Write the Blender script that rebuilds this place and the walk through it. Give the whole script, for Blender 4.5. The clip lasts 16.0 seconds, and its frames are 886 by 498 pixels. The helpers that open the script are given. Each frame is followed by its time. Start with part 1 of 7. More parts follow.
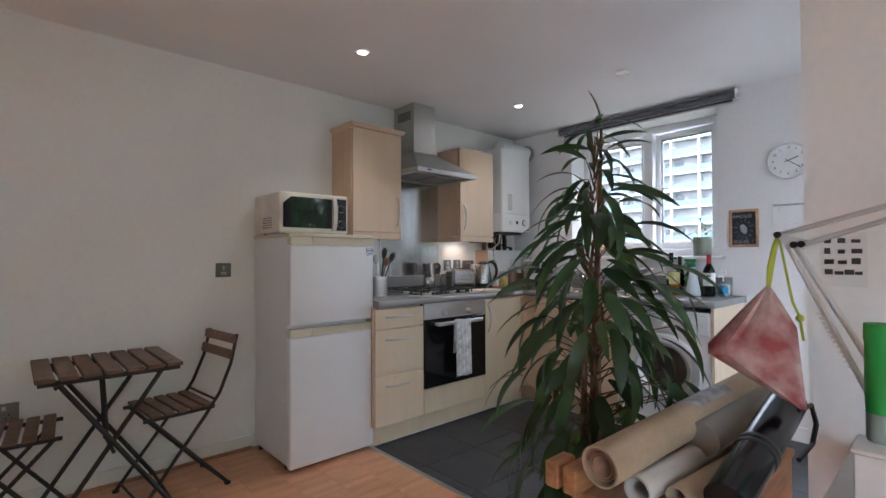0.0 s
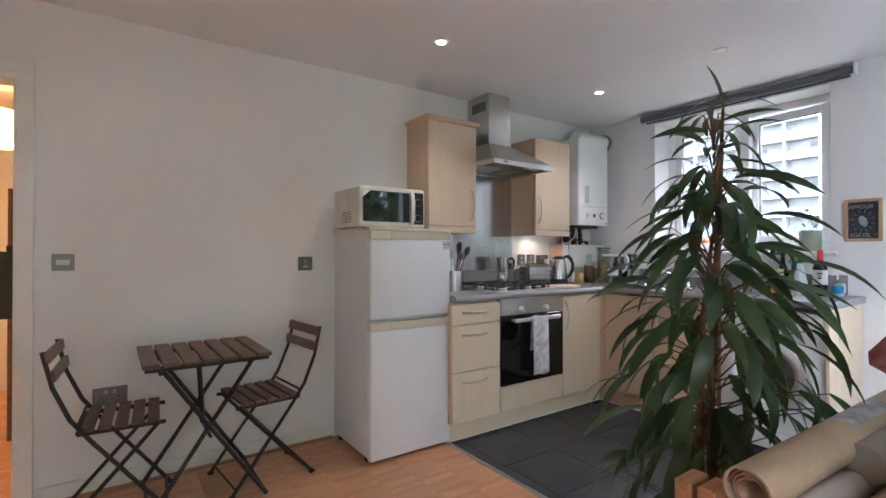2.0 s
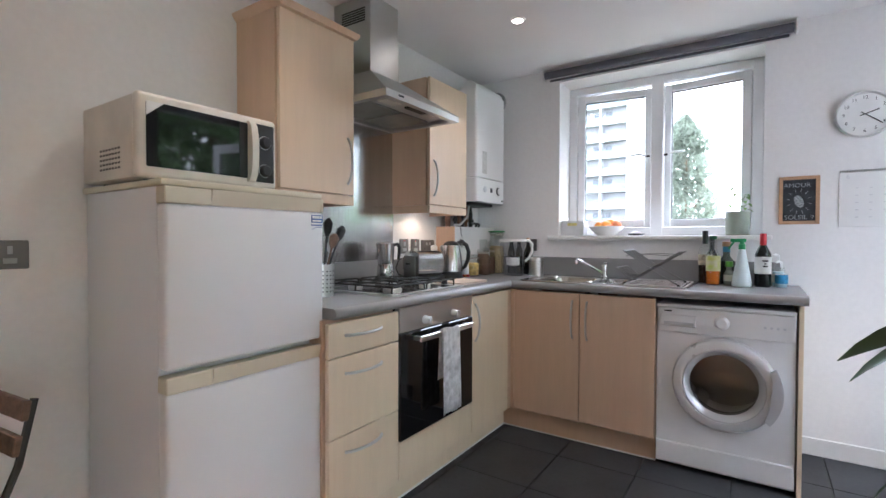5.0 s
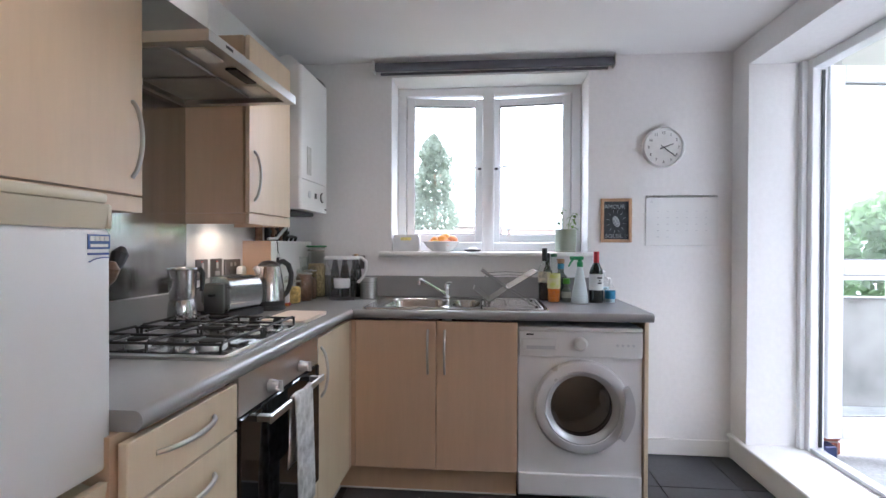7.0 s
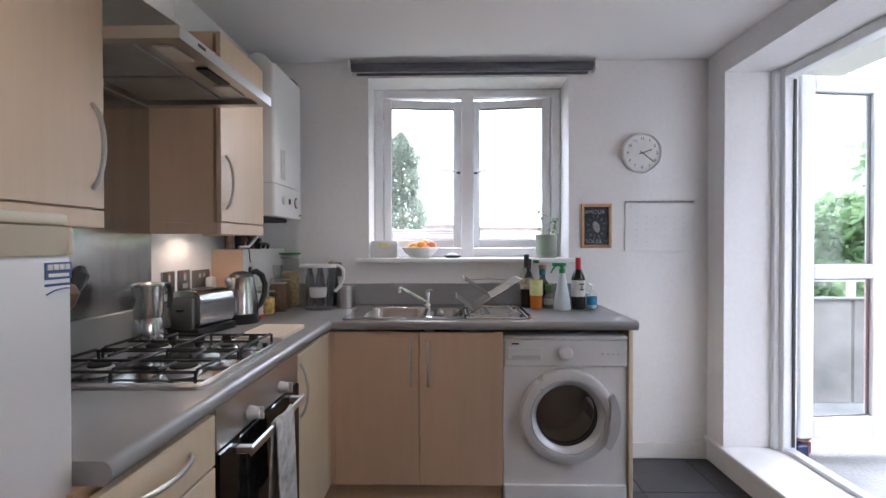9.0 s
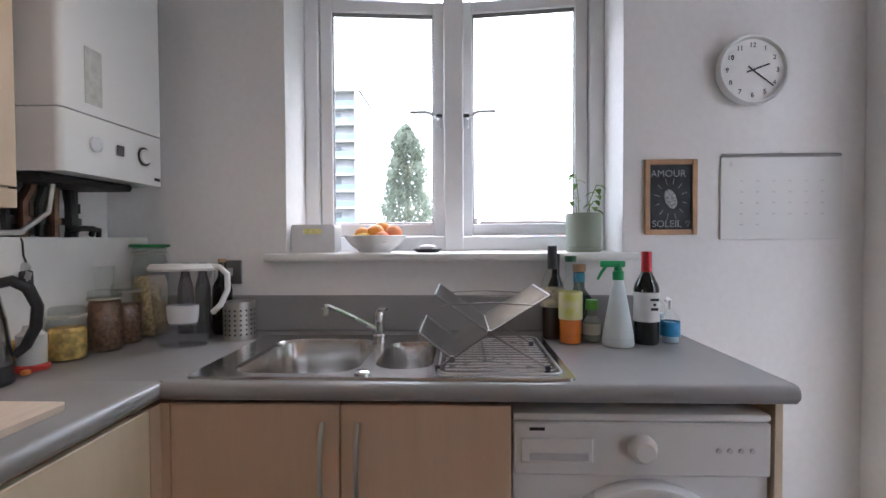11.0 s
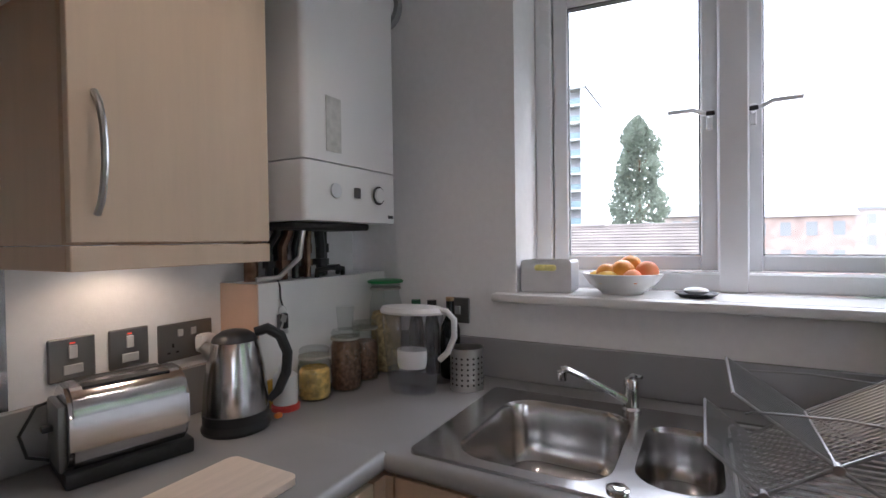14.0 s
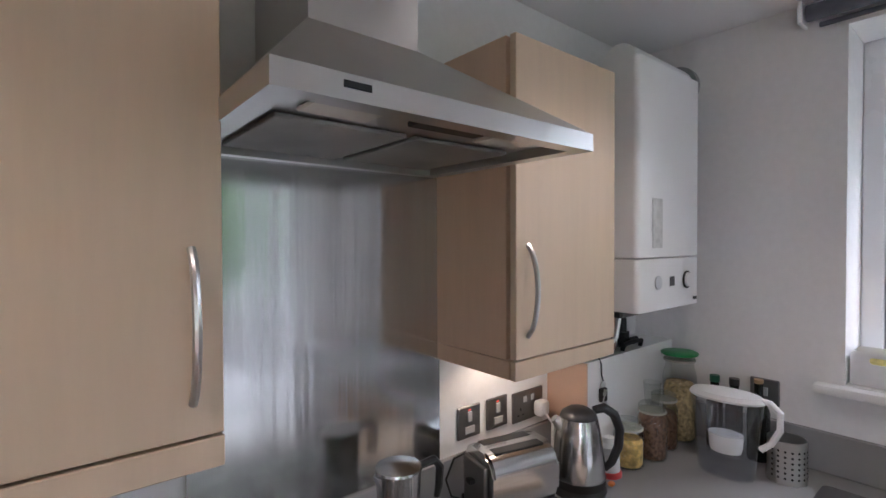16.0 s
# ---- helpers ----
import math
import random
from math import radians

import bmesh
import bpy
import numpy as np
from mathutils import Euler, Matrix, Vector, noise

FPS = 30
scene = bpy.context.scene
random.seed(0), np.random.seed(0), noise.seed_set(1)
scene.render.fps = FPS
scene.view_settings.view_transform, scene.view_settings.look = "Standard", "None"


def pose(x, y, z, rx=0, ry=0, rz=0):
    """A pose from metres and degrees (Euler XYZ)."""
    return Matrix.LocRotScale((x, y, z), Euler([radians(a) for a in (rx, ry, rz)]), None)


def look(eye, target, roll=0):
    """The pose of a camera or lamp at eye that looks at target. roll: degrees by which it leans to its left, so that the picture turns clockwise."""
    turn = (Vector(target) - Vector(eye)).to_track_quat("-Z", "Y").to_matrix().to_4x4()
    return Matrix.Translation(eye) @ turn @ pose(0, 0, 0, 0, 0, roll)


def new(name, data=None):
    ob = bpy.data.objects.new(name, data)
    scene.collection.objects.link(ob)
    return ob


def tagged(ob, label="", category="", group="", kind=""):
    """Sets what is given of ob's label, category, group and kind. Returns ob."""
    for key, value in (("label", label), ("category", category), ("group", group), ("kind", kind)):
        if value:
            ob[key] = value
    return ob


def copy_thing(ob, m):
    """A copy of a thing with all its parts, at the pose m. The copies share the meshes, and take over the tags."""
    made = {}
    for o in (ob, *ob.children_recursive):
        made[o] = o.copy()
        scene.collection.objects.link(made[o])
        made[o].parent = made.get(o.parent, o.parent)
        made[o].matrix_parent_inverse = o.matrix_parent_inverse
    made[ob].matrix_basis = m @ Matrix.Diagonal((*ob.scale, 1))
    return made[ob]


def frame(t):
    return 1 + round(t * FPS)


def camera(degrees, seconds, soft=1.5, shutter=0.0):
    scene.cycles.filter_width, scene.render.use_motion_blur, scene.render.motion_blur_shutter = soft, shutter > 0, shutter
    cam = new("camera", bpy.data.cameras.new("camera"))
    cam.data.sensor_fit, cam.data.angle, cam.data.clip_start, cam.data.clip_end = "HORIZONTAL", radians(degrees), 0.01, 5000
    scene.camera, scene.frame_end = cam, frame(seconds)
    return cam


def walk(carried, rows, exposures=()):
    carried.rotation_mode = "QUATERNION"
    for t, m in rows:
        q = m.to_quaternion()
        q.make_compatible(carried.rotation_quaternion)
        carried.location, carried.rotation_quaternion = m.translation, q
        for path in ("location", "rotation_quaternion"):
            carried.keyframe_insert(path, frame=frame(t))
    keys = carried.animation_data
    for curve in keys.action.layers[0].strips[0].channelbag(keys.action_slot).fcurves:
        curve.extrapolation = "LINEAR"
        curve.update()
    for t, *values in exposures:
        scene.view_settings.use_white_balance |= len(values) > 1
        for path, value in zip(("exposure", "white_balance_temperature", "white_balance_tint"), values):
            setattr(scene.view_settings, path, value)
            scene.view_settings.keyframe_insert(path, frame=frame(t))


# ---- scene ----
cam = camera(86.4, 16.0)
PATH = [
    (0, (-3.77, -3.046, 1.199), (-2.421, -1.57, 1.234), -0.2),
    (0.5, (-3.804, -3.005, 1.211), (-2.535, -1.459, 1.236), -0.0),
    (1, (-3.813, -2.974, 1.207), (-2.602, -1.382, 1.224), -0.1),
    (1.5, (-3.821, -2.944, 1.198), (-2.646, -1.325, 1.216), -0.0),
    (2, (-3.813, -2.921, 1.198), (-2.66, -1.287, 1.21), -0.0),
    (2.5, (-3.795, -2.89, 1.202), (-2.651, -1.25, 1.213), -0.0),
    (3, (-3.75, -2.776, 1.207), (-2.605, -1.137, 1.2), -0.0),
    (3.2, (-3.715, -2.717, 1.197), (-2.574, -1.074, 1.191), -0.0),
    (5.3, (-3.181, -1.709, 1.174), (-1.406, -0.788, 1.149), 0.2),
    (5.5, (-3.132, -1.616, 1.192), (-1.289, -0.838, 1.181), 0.2),
    (6, (-3.029, -1.416, 1.221), (-1.077, -0.982, 1.2), 0.4),
    (6.5, (-2.936, -1.319, 1.23), (-0.955, -1.041, 1.217), 0.3),
    (7, (-2.919, -1.253, 1.241), (-0.926, -1.075, 1.226), 0.2),
    (7.5, (-2.93, -1.22, 1.261), (-0.932, -1.13, 1.254), 0.0),
    (8, (-2.936, -1.204, 1.276), (-0.936, -1.148, 1.259), 0.0),
    (8.5, (-2.924, -1.186, 1.273), (-0.924, -1.138, 1.252), 0.0),
    (9, (-2.851, -1.175, 1.287), (-0.851, -1.134, 1.266), -0.1),
    (9.2, (-2.767, -1.174, 1.281), (-0.767, -1.139, 1.266), -0.0),
    (11.3, (-1.567, -1.303, 1.249), (0.431, -1.229, 1.202), -0.3),
    (11.5, (-1.506, -1.282, 1.245), (0.493, -1.248, 1.196), 0.1),
    (12, (-1.394, -1.306, 1.234), (0.605, -1.275, 1.179), 0.1),
    (12.5, (-1.335, -1.328, 1.202), (0.659, -1.186, 1.14), -0.1),
    (13, (-1.314, -1.322, 1.199), (0.65, -0.95, 1.142), -0.4),
    (13.5, (-1.339, -1.285, 1.245), (0.553, -0.637, 1.197), -0.6),
    (14, (-1.434, -1.192, 1.371), (0.317, -0.226, 1.337), -0.8),
    (14.5, (-1.579, -1.105, 1.505), (-0.023, 0.151, 1.476), -0.6),
    (15, (-1.737, -1.031, 1.619), (-0.342, 0.402, 1.601), -0.4),
    (15.5, (-1.816, -0.996, 1.665), (-0.526, 0.532, 1.639), -0.3),
    (16, (-1.843, -0.988, 1.644), (-0.569, 0.553, 1.61), -0.2),
]
walk(cam, [(t, look(eye, target, roll)) for t, eye, target, roll in PATH], exposures=[(0, 1.76, 5550, 14), (0.5, 2.02, 5550, 14), (3, 2.06, 5600, 14), (5.5, 2.18, 5600, 14), (9, 1.78, 5700, 17), (12.5, 1.5, 5850, 17), (14, 1.24, 5800, 18), (15, 1.1, 5750, 19), (15.5, 1.56, 5700, 18), (16, 1.76, 5650, 18)])

# world, sun, large lights
world = bpy.data.worlds.new("world")
scene.world = world
world.use_nodes = True
wn = world.node_tree.nodes
wl = world.node_tree.links
sky = wn.new("ShaderNodeTexSky")
sky.sky_type = "NISHITA"
sky.sun_disc = False
sky.sun_elevation, sky.sun_rotation = radians(50), radians(140)
sky.dust_density, sky.air_density, sky.ozone_density = 4.0, 1.0, 1.0
# an overcast sky: most of the blue is washed out to a white cloud layer
grey = wn.new("ShaderNodeMix")
grey.data_type = "RGBA"
grey.inputs[0].default_value = 0.85
grey.inputs[7].default_value = (13.8, 14.0, 14.4, 1)
wl.new(sky.outputs[0], grey.inputs[6])
wl.new(grey.outputs[2], wn["Background"].inputs[0])
wn["Background"].inputs[1].default_value = 0.24
sun = new("sun", bpy.data.lights.new("sun", "SUN"))
sun.data.energy, sun.data.angle, sun.data.color = 1.2, radians(20), (1, 0.97, 0.92)
sun.matrix_basis = look((8, -16, 22), (0, 0, 0))

# added fill lamp in the unseen living area window, to brighten the room
al = new("living_fill_light", bpy.data.lights.new("living_fill_light", "AREA"))
al.data.shape, al.data.size, al.data.size_y = "RECTANGLE", 4.1, 1.85
al.data.energy, al.data.color = 1.45, (0.97, 0.99, 1.0)
al.matrix_basis = look((-4.65, -5.6, 1.27), (-4.65, 0, 1.27))

# materials


def mat(name, color, rough=0.6, metal=0.0, vary=0.08, scale=6.0, grain=0.0, gscale=120.0, bump=0.0, bscale=80.0, stretch=(1, 1, 1), coat=0.0, tint=None, rvary=0.08, each=0.0):
    """A surface with two scales of variation, fine relief and, with each, a shade of its own for every piece."""
    m = bpy.data.materials.new(name)
    m.use_nodes = True
    n, l = m.node_tree.nodes, m.node_tree.links
    b = n["Principled BSDF"]
    b.inputs["Roughness"].default_value, b.inputs["Metallic"].default_value = rough, metal
    b.inputs["Coat Weight"].default_value = coat
    co = n.new("ShaderNodeTexCoord")
    mp = n.new("ShaderNodeMapping")
    mp.inputs["Scale"].default_value = stretch
    l.new(co.outputs["Object"], mp.inputs[0])
    n1 = n.new("ShaderNodeTexNoise")
    n1.inputs["Scale"].default_value, n1.inputs["Detail"].default_value = scale, 4
    l.new(mp.outputs[0], n1.inputs["Vector"])
    n2 = n.new("ShaderNodeTexNoise")
    n2.inputs["Scale"].default_value, n2.inputs["Detail"].default_value = gscale, 3
    l.new(mp.outputs[0], n2.inputs["Vector"])
    mix = n.new("ShaderNodeMix")
    mix.data_type = "RGBA"
    t = tint or tuple(c * (1 - 2 * vary) for c in color)
    mix.inputs[6].default_value = (*[min(1, c * (1 + vary)) for c in color], 1)
    mix.inputs[7].default_value = (*t, 1)
    ramp = n.new("ShaderNodeMapRange")
    ramp.inputs[1].default_value, ramp.inputs[2].default_value = 0.35, 0.7
    l.new(n1.outputs[0], ramp.inputs[0])
    l.new(ramp.outputs[0], mix.inputs[0])
    out = mix.outputs[2]
    if grain:
        g = n.new("ShaderNodeMapRange")
        g.inputs[1].default_value, g.inputs[2].default_value = 0.3, 0.7
        g.inputs[3].default_value, g.inputs[4].default_value = 1 - grain, 1 + grain
        l.new(n2.outputs[0], g.inputs[0])
        mul = n.new("ShaderNodeVectorMath")
        mul.operation = "SCALE"
        l.new(out, mul.inputs[0])
        l.new(g.outputs[0], mul.inputs[3])
        out = mul.outputs[0]
    if each:
        oi = n.new("ShaderNodeObjectInfo")
        g = n.new("ShaderNodeMapRange")
        g.inputs[3].default_value, g.inputs[4].default_value = 1 - each, 1 + each
        l.new(oi.outputs["Random"], g.inputs[0])
        mul = n.new("ShaderNodeVectorMath")
        mul.operation = "SCALE"
        l.new(out, mul.inputs[0])
        l.new(g.outputs[0], mul.inputs[3])
        out = mul.outputs[0]
    l.new(out, b.inputs["Base Color"])
    rr = n.new("ShaderNodeMapRange")
    rr.inputs[3].default_value, rr.inputs[4].default_value = max(0.02, rough - rvary), min(1, rough + rvary)
    l.new(n1.outputs[0], rr.inputs[0])
    l.new(rr.outputs[0], b.inputs["Roughness"])
    if bump:
        n3 = n.new("ShaderNodeTexNoise")
        n3.inputs["Scale"].default_value, n3.inputs["Detail"].default_value = bscale, 4
        l.new(mp.outputs[0], n3.inputs["Vector"])
        bp = n.new("ShaderNodeBump")
        bp.inputs["Strength"].default_value, bp.inputs["Distance"].default_value = bump, 0.004
        l.new(n3.outputs[0], bp.inputs["Height"])
        l.new(bp.outputs[0], b.inputs["Normal"])
    return m


def glow(name, color, strength):
    m = bpy.data.materials.new(name)
    m.use_nodes = True
    b = m.node_tree.nodes["Principled BSDF"]
    b.inputs["Base Color"].default_value = (*color, 1)
    b.inputs["Emission Color"].default_value = (*color, 1)
    b.inputs["Emission Strength"].default_value = strength
    return m


def clear(name, color=(1, 1, 1), rough=0.0, thin=0.0, ior=1.45, milk=0.0):
    """Glass; with thin above 0 a pane that lets that share of light straight through."""
    m = bpy.data.materials.new(name)
    m.use_nodes = True
    n, l = m.node_tree.nodes, m.node_tree.links
    b = n["Principled BSDF"]
    b.inputs["Base Color"].default_value = (*color, 1)
    b.inputs["Roughness"].default_value = rough
    b.inputs["Transmission Weight"].default_value = 1
    b.inputs["IOR"].default_value = ior
    if thin:
        tr = n.new("ShaderNodeBsdfTransparent")
        tr.inputs[0].default_value = (*color, 1)
        gl = n.new("ShaderNodeBsdfGlossy")
        gl.inputs["Roughness"].default_value = rough
        mx = n.new("ShaderNodeMixShader")
        lw = n.new("ShaderNodeLayerWeight")
        lw.inputs[0].default_value = 0.5
        pw = n.new("ShaderNodeMath")
        pw.operation = "POWER"
        pw.inputs[1].default_value = 5
        l.new(lw.outputs["Facing"], pw.inputs[0])
        ma = n.new("ShaderNodeMath")
        ma.operation = "MULTIPLY_ADD"
        ma.inputs[1].default_value, ma.inputs[2].default_value = 0.9, 0.04
        l.new(pw.outputs[0], ma.inputs[0])
        l.new(ma.outputs[0], mx.inputs[0])
        l.new(tr.outputs[0], mx.inputs[1])
        l.new(gl.outputs[0], mx.inputs[2])
        out = mx.outputs[0]
        if milk:
            df = n.new("ShaderNodeBsdfDiffuse")
            df.inputs[0].default_value = (*color, 1)
            m2 = n.new("ShaderNodeMixShader")
            m2.inputs[0].default_value = milk
            l.new(out, m2.inputs[1])
            l.new(df.outputs[0], m2.inputs[2])
            out = m2.outputs[0]
        l.new(out, n["Material Output"].inputs[0])
    return m


M_wall = mat("wall paint", (0.81, 0.80, 0.795), 0.75, vary=0.02, scale=1.3, grain=0.02, gscale=40, bump=0.08, bscale=160)
M_ceil = mat("ceiling paint", (0.85, 0.84, 0.835), 0.85, vary=0.02, scale=1.0, bump=0.05, bscale=120)
M_trim = mat("white gloss trim", (0.8, 0.79, 0.77), 0.35, vary=0.03, scale=5)
M_upvc = mat("white plastic frame", (0.82, 0.83, 0.84), 0.3, vary=0.02, scale=4)
M_wood = mat("maple laminate floor", (0.62, 0.315, 0.165), 0.32, vary=0.1, scale=2.2, grain=0.1, gscale=30, stretch=(1, 8, 1), bump=0.03, each=0.05)
M_tile = mat("dark slate tile", (0.045, 0.046, 0.05), 0.5, vary=0.12, scale=3, grain=0.12, gscale=50, bump=0.15, bscale=30, each=0.1)
M_grout = mat("grout", (0.11, 0.11, 0.11), 0.9, vary=0.1)
# beech in three tones: most -y fronts paler, carcasses and sink run darker
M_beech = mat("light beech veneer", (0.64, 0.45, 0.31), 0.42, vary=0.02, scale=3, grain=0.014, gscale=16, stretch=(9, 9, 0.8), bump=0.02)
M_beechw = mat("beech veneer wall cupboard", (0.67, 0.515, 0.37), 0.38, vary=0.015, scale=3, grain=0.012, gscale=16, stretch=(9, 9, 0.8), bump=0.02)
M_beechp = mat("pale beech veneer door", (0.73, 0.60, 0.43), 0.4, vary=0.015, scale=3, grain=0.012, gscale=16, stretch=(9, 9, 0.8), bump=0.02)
M_top = mat("grey laminate worktop", (0.31, 0.305, 0.308), 0.25, vary=0.025, scale=5, rvary=0.03)
M_steel = mat("brushed steel", (0.60, 0.59, 0.57), 0.3, 1.0, vary=0.02, scale=5, rvary=0.03)
# upright tone bands: brushed streaks plus the room's reflection put into the colour
M_steelv = mat("brushed steel sheet", (0.52, 0.52, 0.51), 0.17, 1.0, vary=0.06, scale=2, grain=0.02, gscale=40, stretch=(8, 8, 0.25), bump=0.5, bscale=1.6)
M_wire = mat("dull steel wire", (0.27, 0.265, 0.26), 0.35, 1.0, vary=0.05)
M_chrome = mat("chrome", (0.78, 0.78, 0.78), 0.1, 1.0, vary=0.03, rvary=0.03)
M_white = mat("white enamel", (0.78, 0.78, 0.775), 0.3, vary=0.012, scale=3, rvary=0.015)
M_fridge = mat("white fridge enamel", (0.75, 0.755, 0.765), 0.35, vary=0.012, scale=3, bump=0.05, bscale=300, rvary=0.02)
M_cream = mat("yellowed cream plastic", (0.66, 0.60, 0.46), 0.45, vary=0.04, scale=5)
M_silver = mat("silver painted metal", (0.62, 0.63, 0.65), 0.35, 0.3, vary=0.02)
M_plate = mat("dull steel plate", (0.24, 0.23, 0.225), 0.4, 0.9, vary=0.05)
M_wm = mat("silver-white enamel", (0.84, 0.845, 0.85), 0.35, vary=0.02)
M_wmr = mat("silver plastic ring", (0.76, 0.765, 0.78), 0.3, 0.2, vary=0.02)
M_black = mat("black plastic", (0.018, 0.018, 0.019), 0.4, vary=0.15)
M_iron = mat("black cast iron", (0.02, 0.02, 0.02), 0.6, vary=0.15, bump=0.1, bscale=300)
M_dglass = mat("black glass", (0.008, 0.008, 0.009), 0.04, vary=0.1, rvary=0.015)
M_glass = clear("window pane glass", (0.97, 0.985, 0.98), thin=1)
M_blind = mat("dark grey blind fabric", (0.11, 0.11, 0.13), 0.8, vary=0.05, bump=0.1, bscale=400)
M_walnut = mat("brown stained wood slat", (0.17, 0.095, 0.06), 0.5, vary=0.15, scale=6, grain=0.15, gscale=20, stretch=(1, 8, 8), bump=0.1)
M_dark = mat("black coated steel", (0.02, 0.018, 0.017), 0.5, vary=0.1)

# building helpers


def box(bm, x0, x1, y0, y1, z0, z1, bev=0.0, seg=1, rot=None):
    r = bmesh.ops.create_cube(bm, size=1)["verts"]
    for v in r:
        v.co = Vector(((x0 + x1) / 2 + v.co.x * abs(x1 - x0), (y0 + y1) / 2 + v.co.y * abs(y1 - y0), (z0 + z1) / 2 + v.co.z * abs(z1 - z0)))
    if rot is not None:
        bmesh.ops.transform(bm, matrix=rot, verts=r)
    if bev:
        es = list({e for v in r for e in v.link_edges})
        bmesh.ops.bevel(bm, geom=es, offset=bev, segments=seg, profile=0.5, affect="EDGES")
    return bm


def boxed(*a, **k):
    return box(bmesh.new(), *a, **k)


def ring_mesh(bm, rings, caps=(True, True), loop=False):
    """Skins rings of points, each with the same number of points."""
    vs = [[bm.verts.new(p) for p in ring] for ring in rings]
    n = len(rings[0])
    pairs = list(zip(vs, vs[1:])) + ([(vs[-1], vs[0])] if loop else [])
    for a, b in pairs:
        for i in range(n):
            j = (i + 1) % n
            bm.faces.new((a[i], a[j], b[j], b[i]))
    if not loop:
        if caps[0]:
            bm.faces.new(vs[0][::-1])
        if caps[1]:
            bm.faces.new(vs[-1])
    return bm


def lathe(bm, profile, at, seg=24, caps=(True, True), turn=None):
    """profile: (radius, height) from below to above, round an upright axis at at."""
    rings = []
    for r, h in profile:
        ring = []
        for i in range(seg):
            a = 2 * math.pi * i / seg
            p = Vector((r * math.cos(a), r * math.sin(a), h))
            if turn is not None:
                p = turn @ p
            ring.append(p + Vector(at))
        rings.append(ring)
    return ring_mesh(bm, rings, caps)


def tube(bm, pts, r, seg=8, closed=False):
    """A round bar along points; r a radius or a radius for each point."""
    pts = [Vector(p) for p in pts]
    rs = r if isinstance(r, (list, tuple)) else [r] * len(pts)
    rings = []
    side = None
    for i, p in enumerate(pts):
        a = pts[i - 1] if i or closed else p
        b = pts[(i + 1) % len(pts)] if i < len(pts) - 1 or closed else p
        d = (b - a).normalized()
        if side is None:
            side = d.cross(Vector((0, 0, 1)))
            if side.length < 0.1:
                side = d.cross(Vector((1, 0, 0)))
        side = (side - d * side.dot(d)).normalized()
        up = side.cross(d)
        rings.append([p + rs[i] * (math.cos(2 * math.pi * k / seg) * side + math.sin(2 * math.pi * k / seg) * up) for k in range(seg)])
    return ring_mesh(bm, rings, loop=closed)


def prism(bm, outline, a, b, axis="x"):
    """An outline of two coordinates drawn out along an axis from a to b."""
    def put(u, v, w):
        return {"x": (w, u, v), "y": (u, w, v), "z": (u, v, w)}[axis]
    return ring_mesh(bm, [[put(u, v, a) for u, v in outline], [put(u, v, b) for u, v in outline]])


def arc(c, r, a0, a1, n=8):
    return [(c[0] + r * math.cos(radians(a0 + (a1 - a0) * i / n)), c[1] + r * math.sin(radians(a0 + (a1 - a0) * i / n))) for i in range(n + 1)]


def rounded(x0, x1, y0, y1, r, n=5):
    return arc((x1 - r, y0 + r), r, -90, 0, n) + arc((x1 - r, y1 - r), r, 0, 90, n) + arc((x0 + r, y1 - r), r, 90, 180, n) + arc((x0 + r, y0 + r), r, 180, 270, n)


def thing(name, at, label, category, group="", kind=""):
    ob = new(name)
    ob.location = at
    ob.empty_display_size = 0.1
    return tagged(ob, label, category, group, kind)


def part(name, bm, material, parent=None, label="", smooth=True, category="", group="", kind=""):
    """Links a bmesh, built in world coordinates, as one mesh object under a thing or a part, or by itself."""
    off = Vector()
    o = parent
    while o is not None:
        off += o.location
        o = o.parent
    me = bpy.data.meshes.new(name)
    if parent is None and len(bm.verts):
        lo = [min(v.co[i] for v in bm.verts) for i in range(3)]
        hi = [max(v.co[i] for v in bm.verts) for i in range(3)]
        off = Vector(((lo[0] + hi[0]) / 2, (lo[1] + hi[1]) / 2, lo[2]))
    bmesh.ops.translate(bm, vec=-off, verts=bm.verts)
    bmesh.ops.recalc_face_normals(bm, faces=bm.faces)
    bm.to_mesh(me)
    bm.free()
    me.materials.append(material)
    if smooth:
        me.shade_smooth()
        me.set_sharp_from_angle(angle=radians(35))
    ob = new(name, me)
    if parent is None:
        ob.location = off
    else:
        ob.parent = parent
    return tagged(ob, label, category, group, kind)


def wall(name, material, *boxes, label="", kind="structure", category="wall"):
    bm = bmesh.new()
    for b in boxes:
        box(bm, *b)
    return part(name, bm, material, None, label, smooth=False, category=category, kind=kind)


# the shell: kitchen end of an open room; the window wall stands at x = 0, the hob wall at y = 0
CEIL = 2.385
wall("wall_north", M_wall, (-4.156, 0.35, 0, 0.15, -0.2, CEIL), (-7.2, -4.96, 0, 0.15, -0.2, CEIL), (-4.96, -4.156, 0, 0.15, 2.0, CEIL), label="white painted plaster wall behind the kitchen units", category="wall")
wall("wall_east", M_wall, (0, 0.3, -0.667, 0, -0.2, CEIL), (0, 0.3, -3.05, -1.872, -0.2, CEIL), (0, 0.3, -1.872, -0.667, -0.2, 1.175), (0, 0.3, -1.872, -0.667, 2.289, CEIL), label="white painted plaster wall round the kitchen window")
wall("wall_south", M_wall, (-0.172, -0.001, -3.05, -2.698, 0.14, CEIL), (-1.52, -0.172, -3.05, -2.698, 2.246, CEIL), (-2.2, -1.95, -3.05, -2.766, -0.2, CEIL), (-1.95, -1.52, -3.05, -2.766, -0.2, CEIL), label="white painted wall with a wide balcony door opening")
wall("wall_living_east", M_wall, (-2.2, -1.95, -5.6, -3.05, -0.2, CEIL), label="white painted wall of the living area")
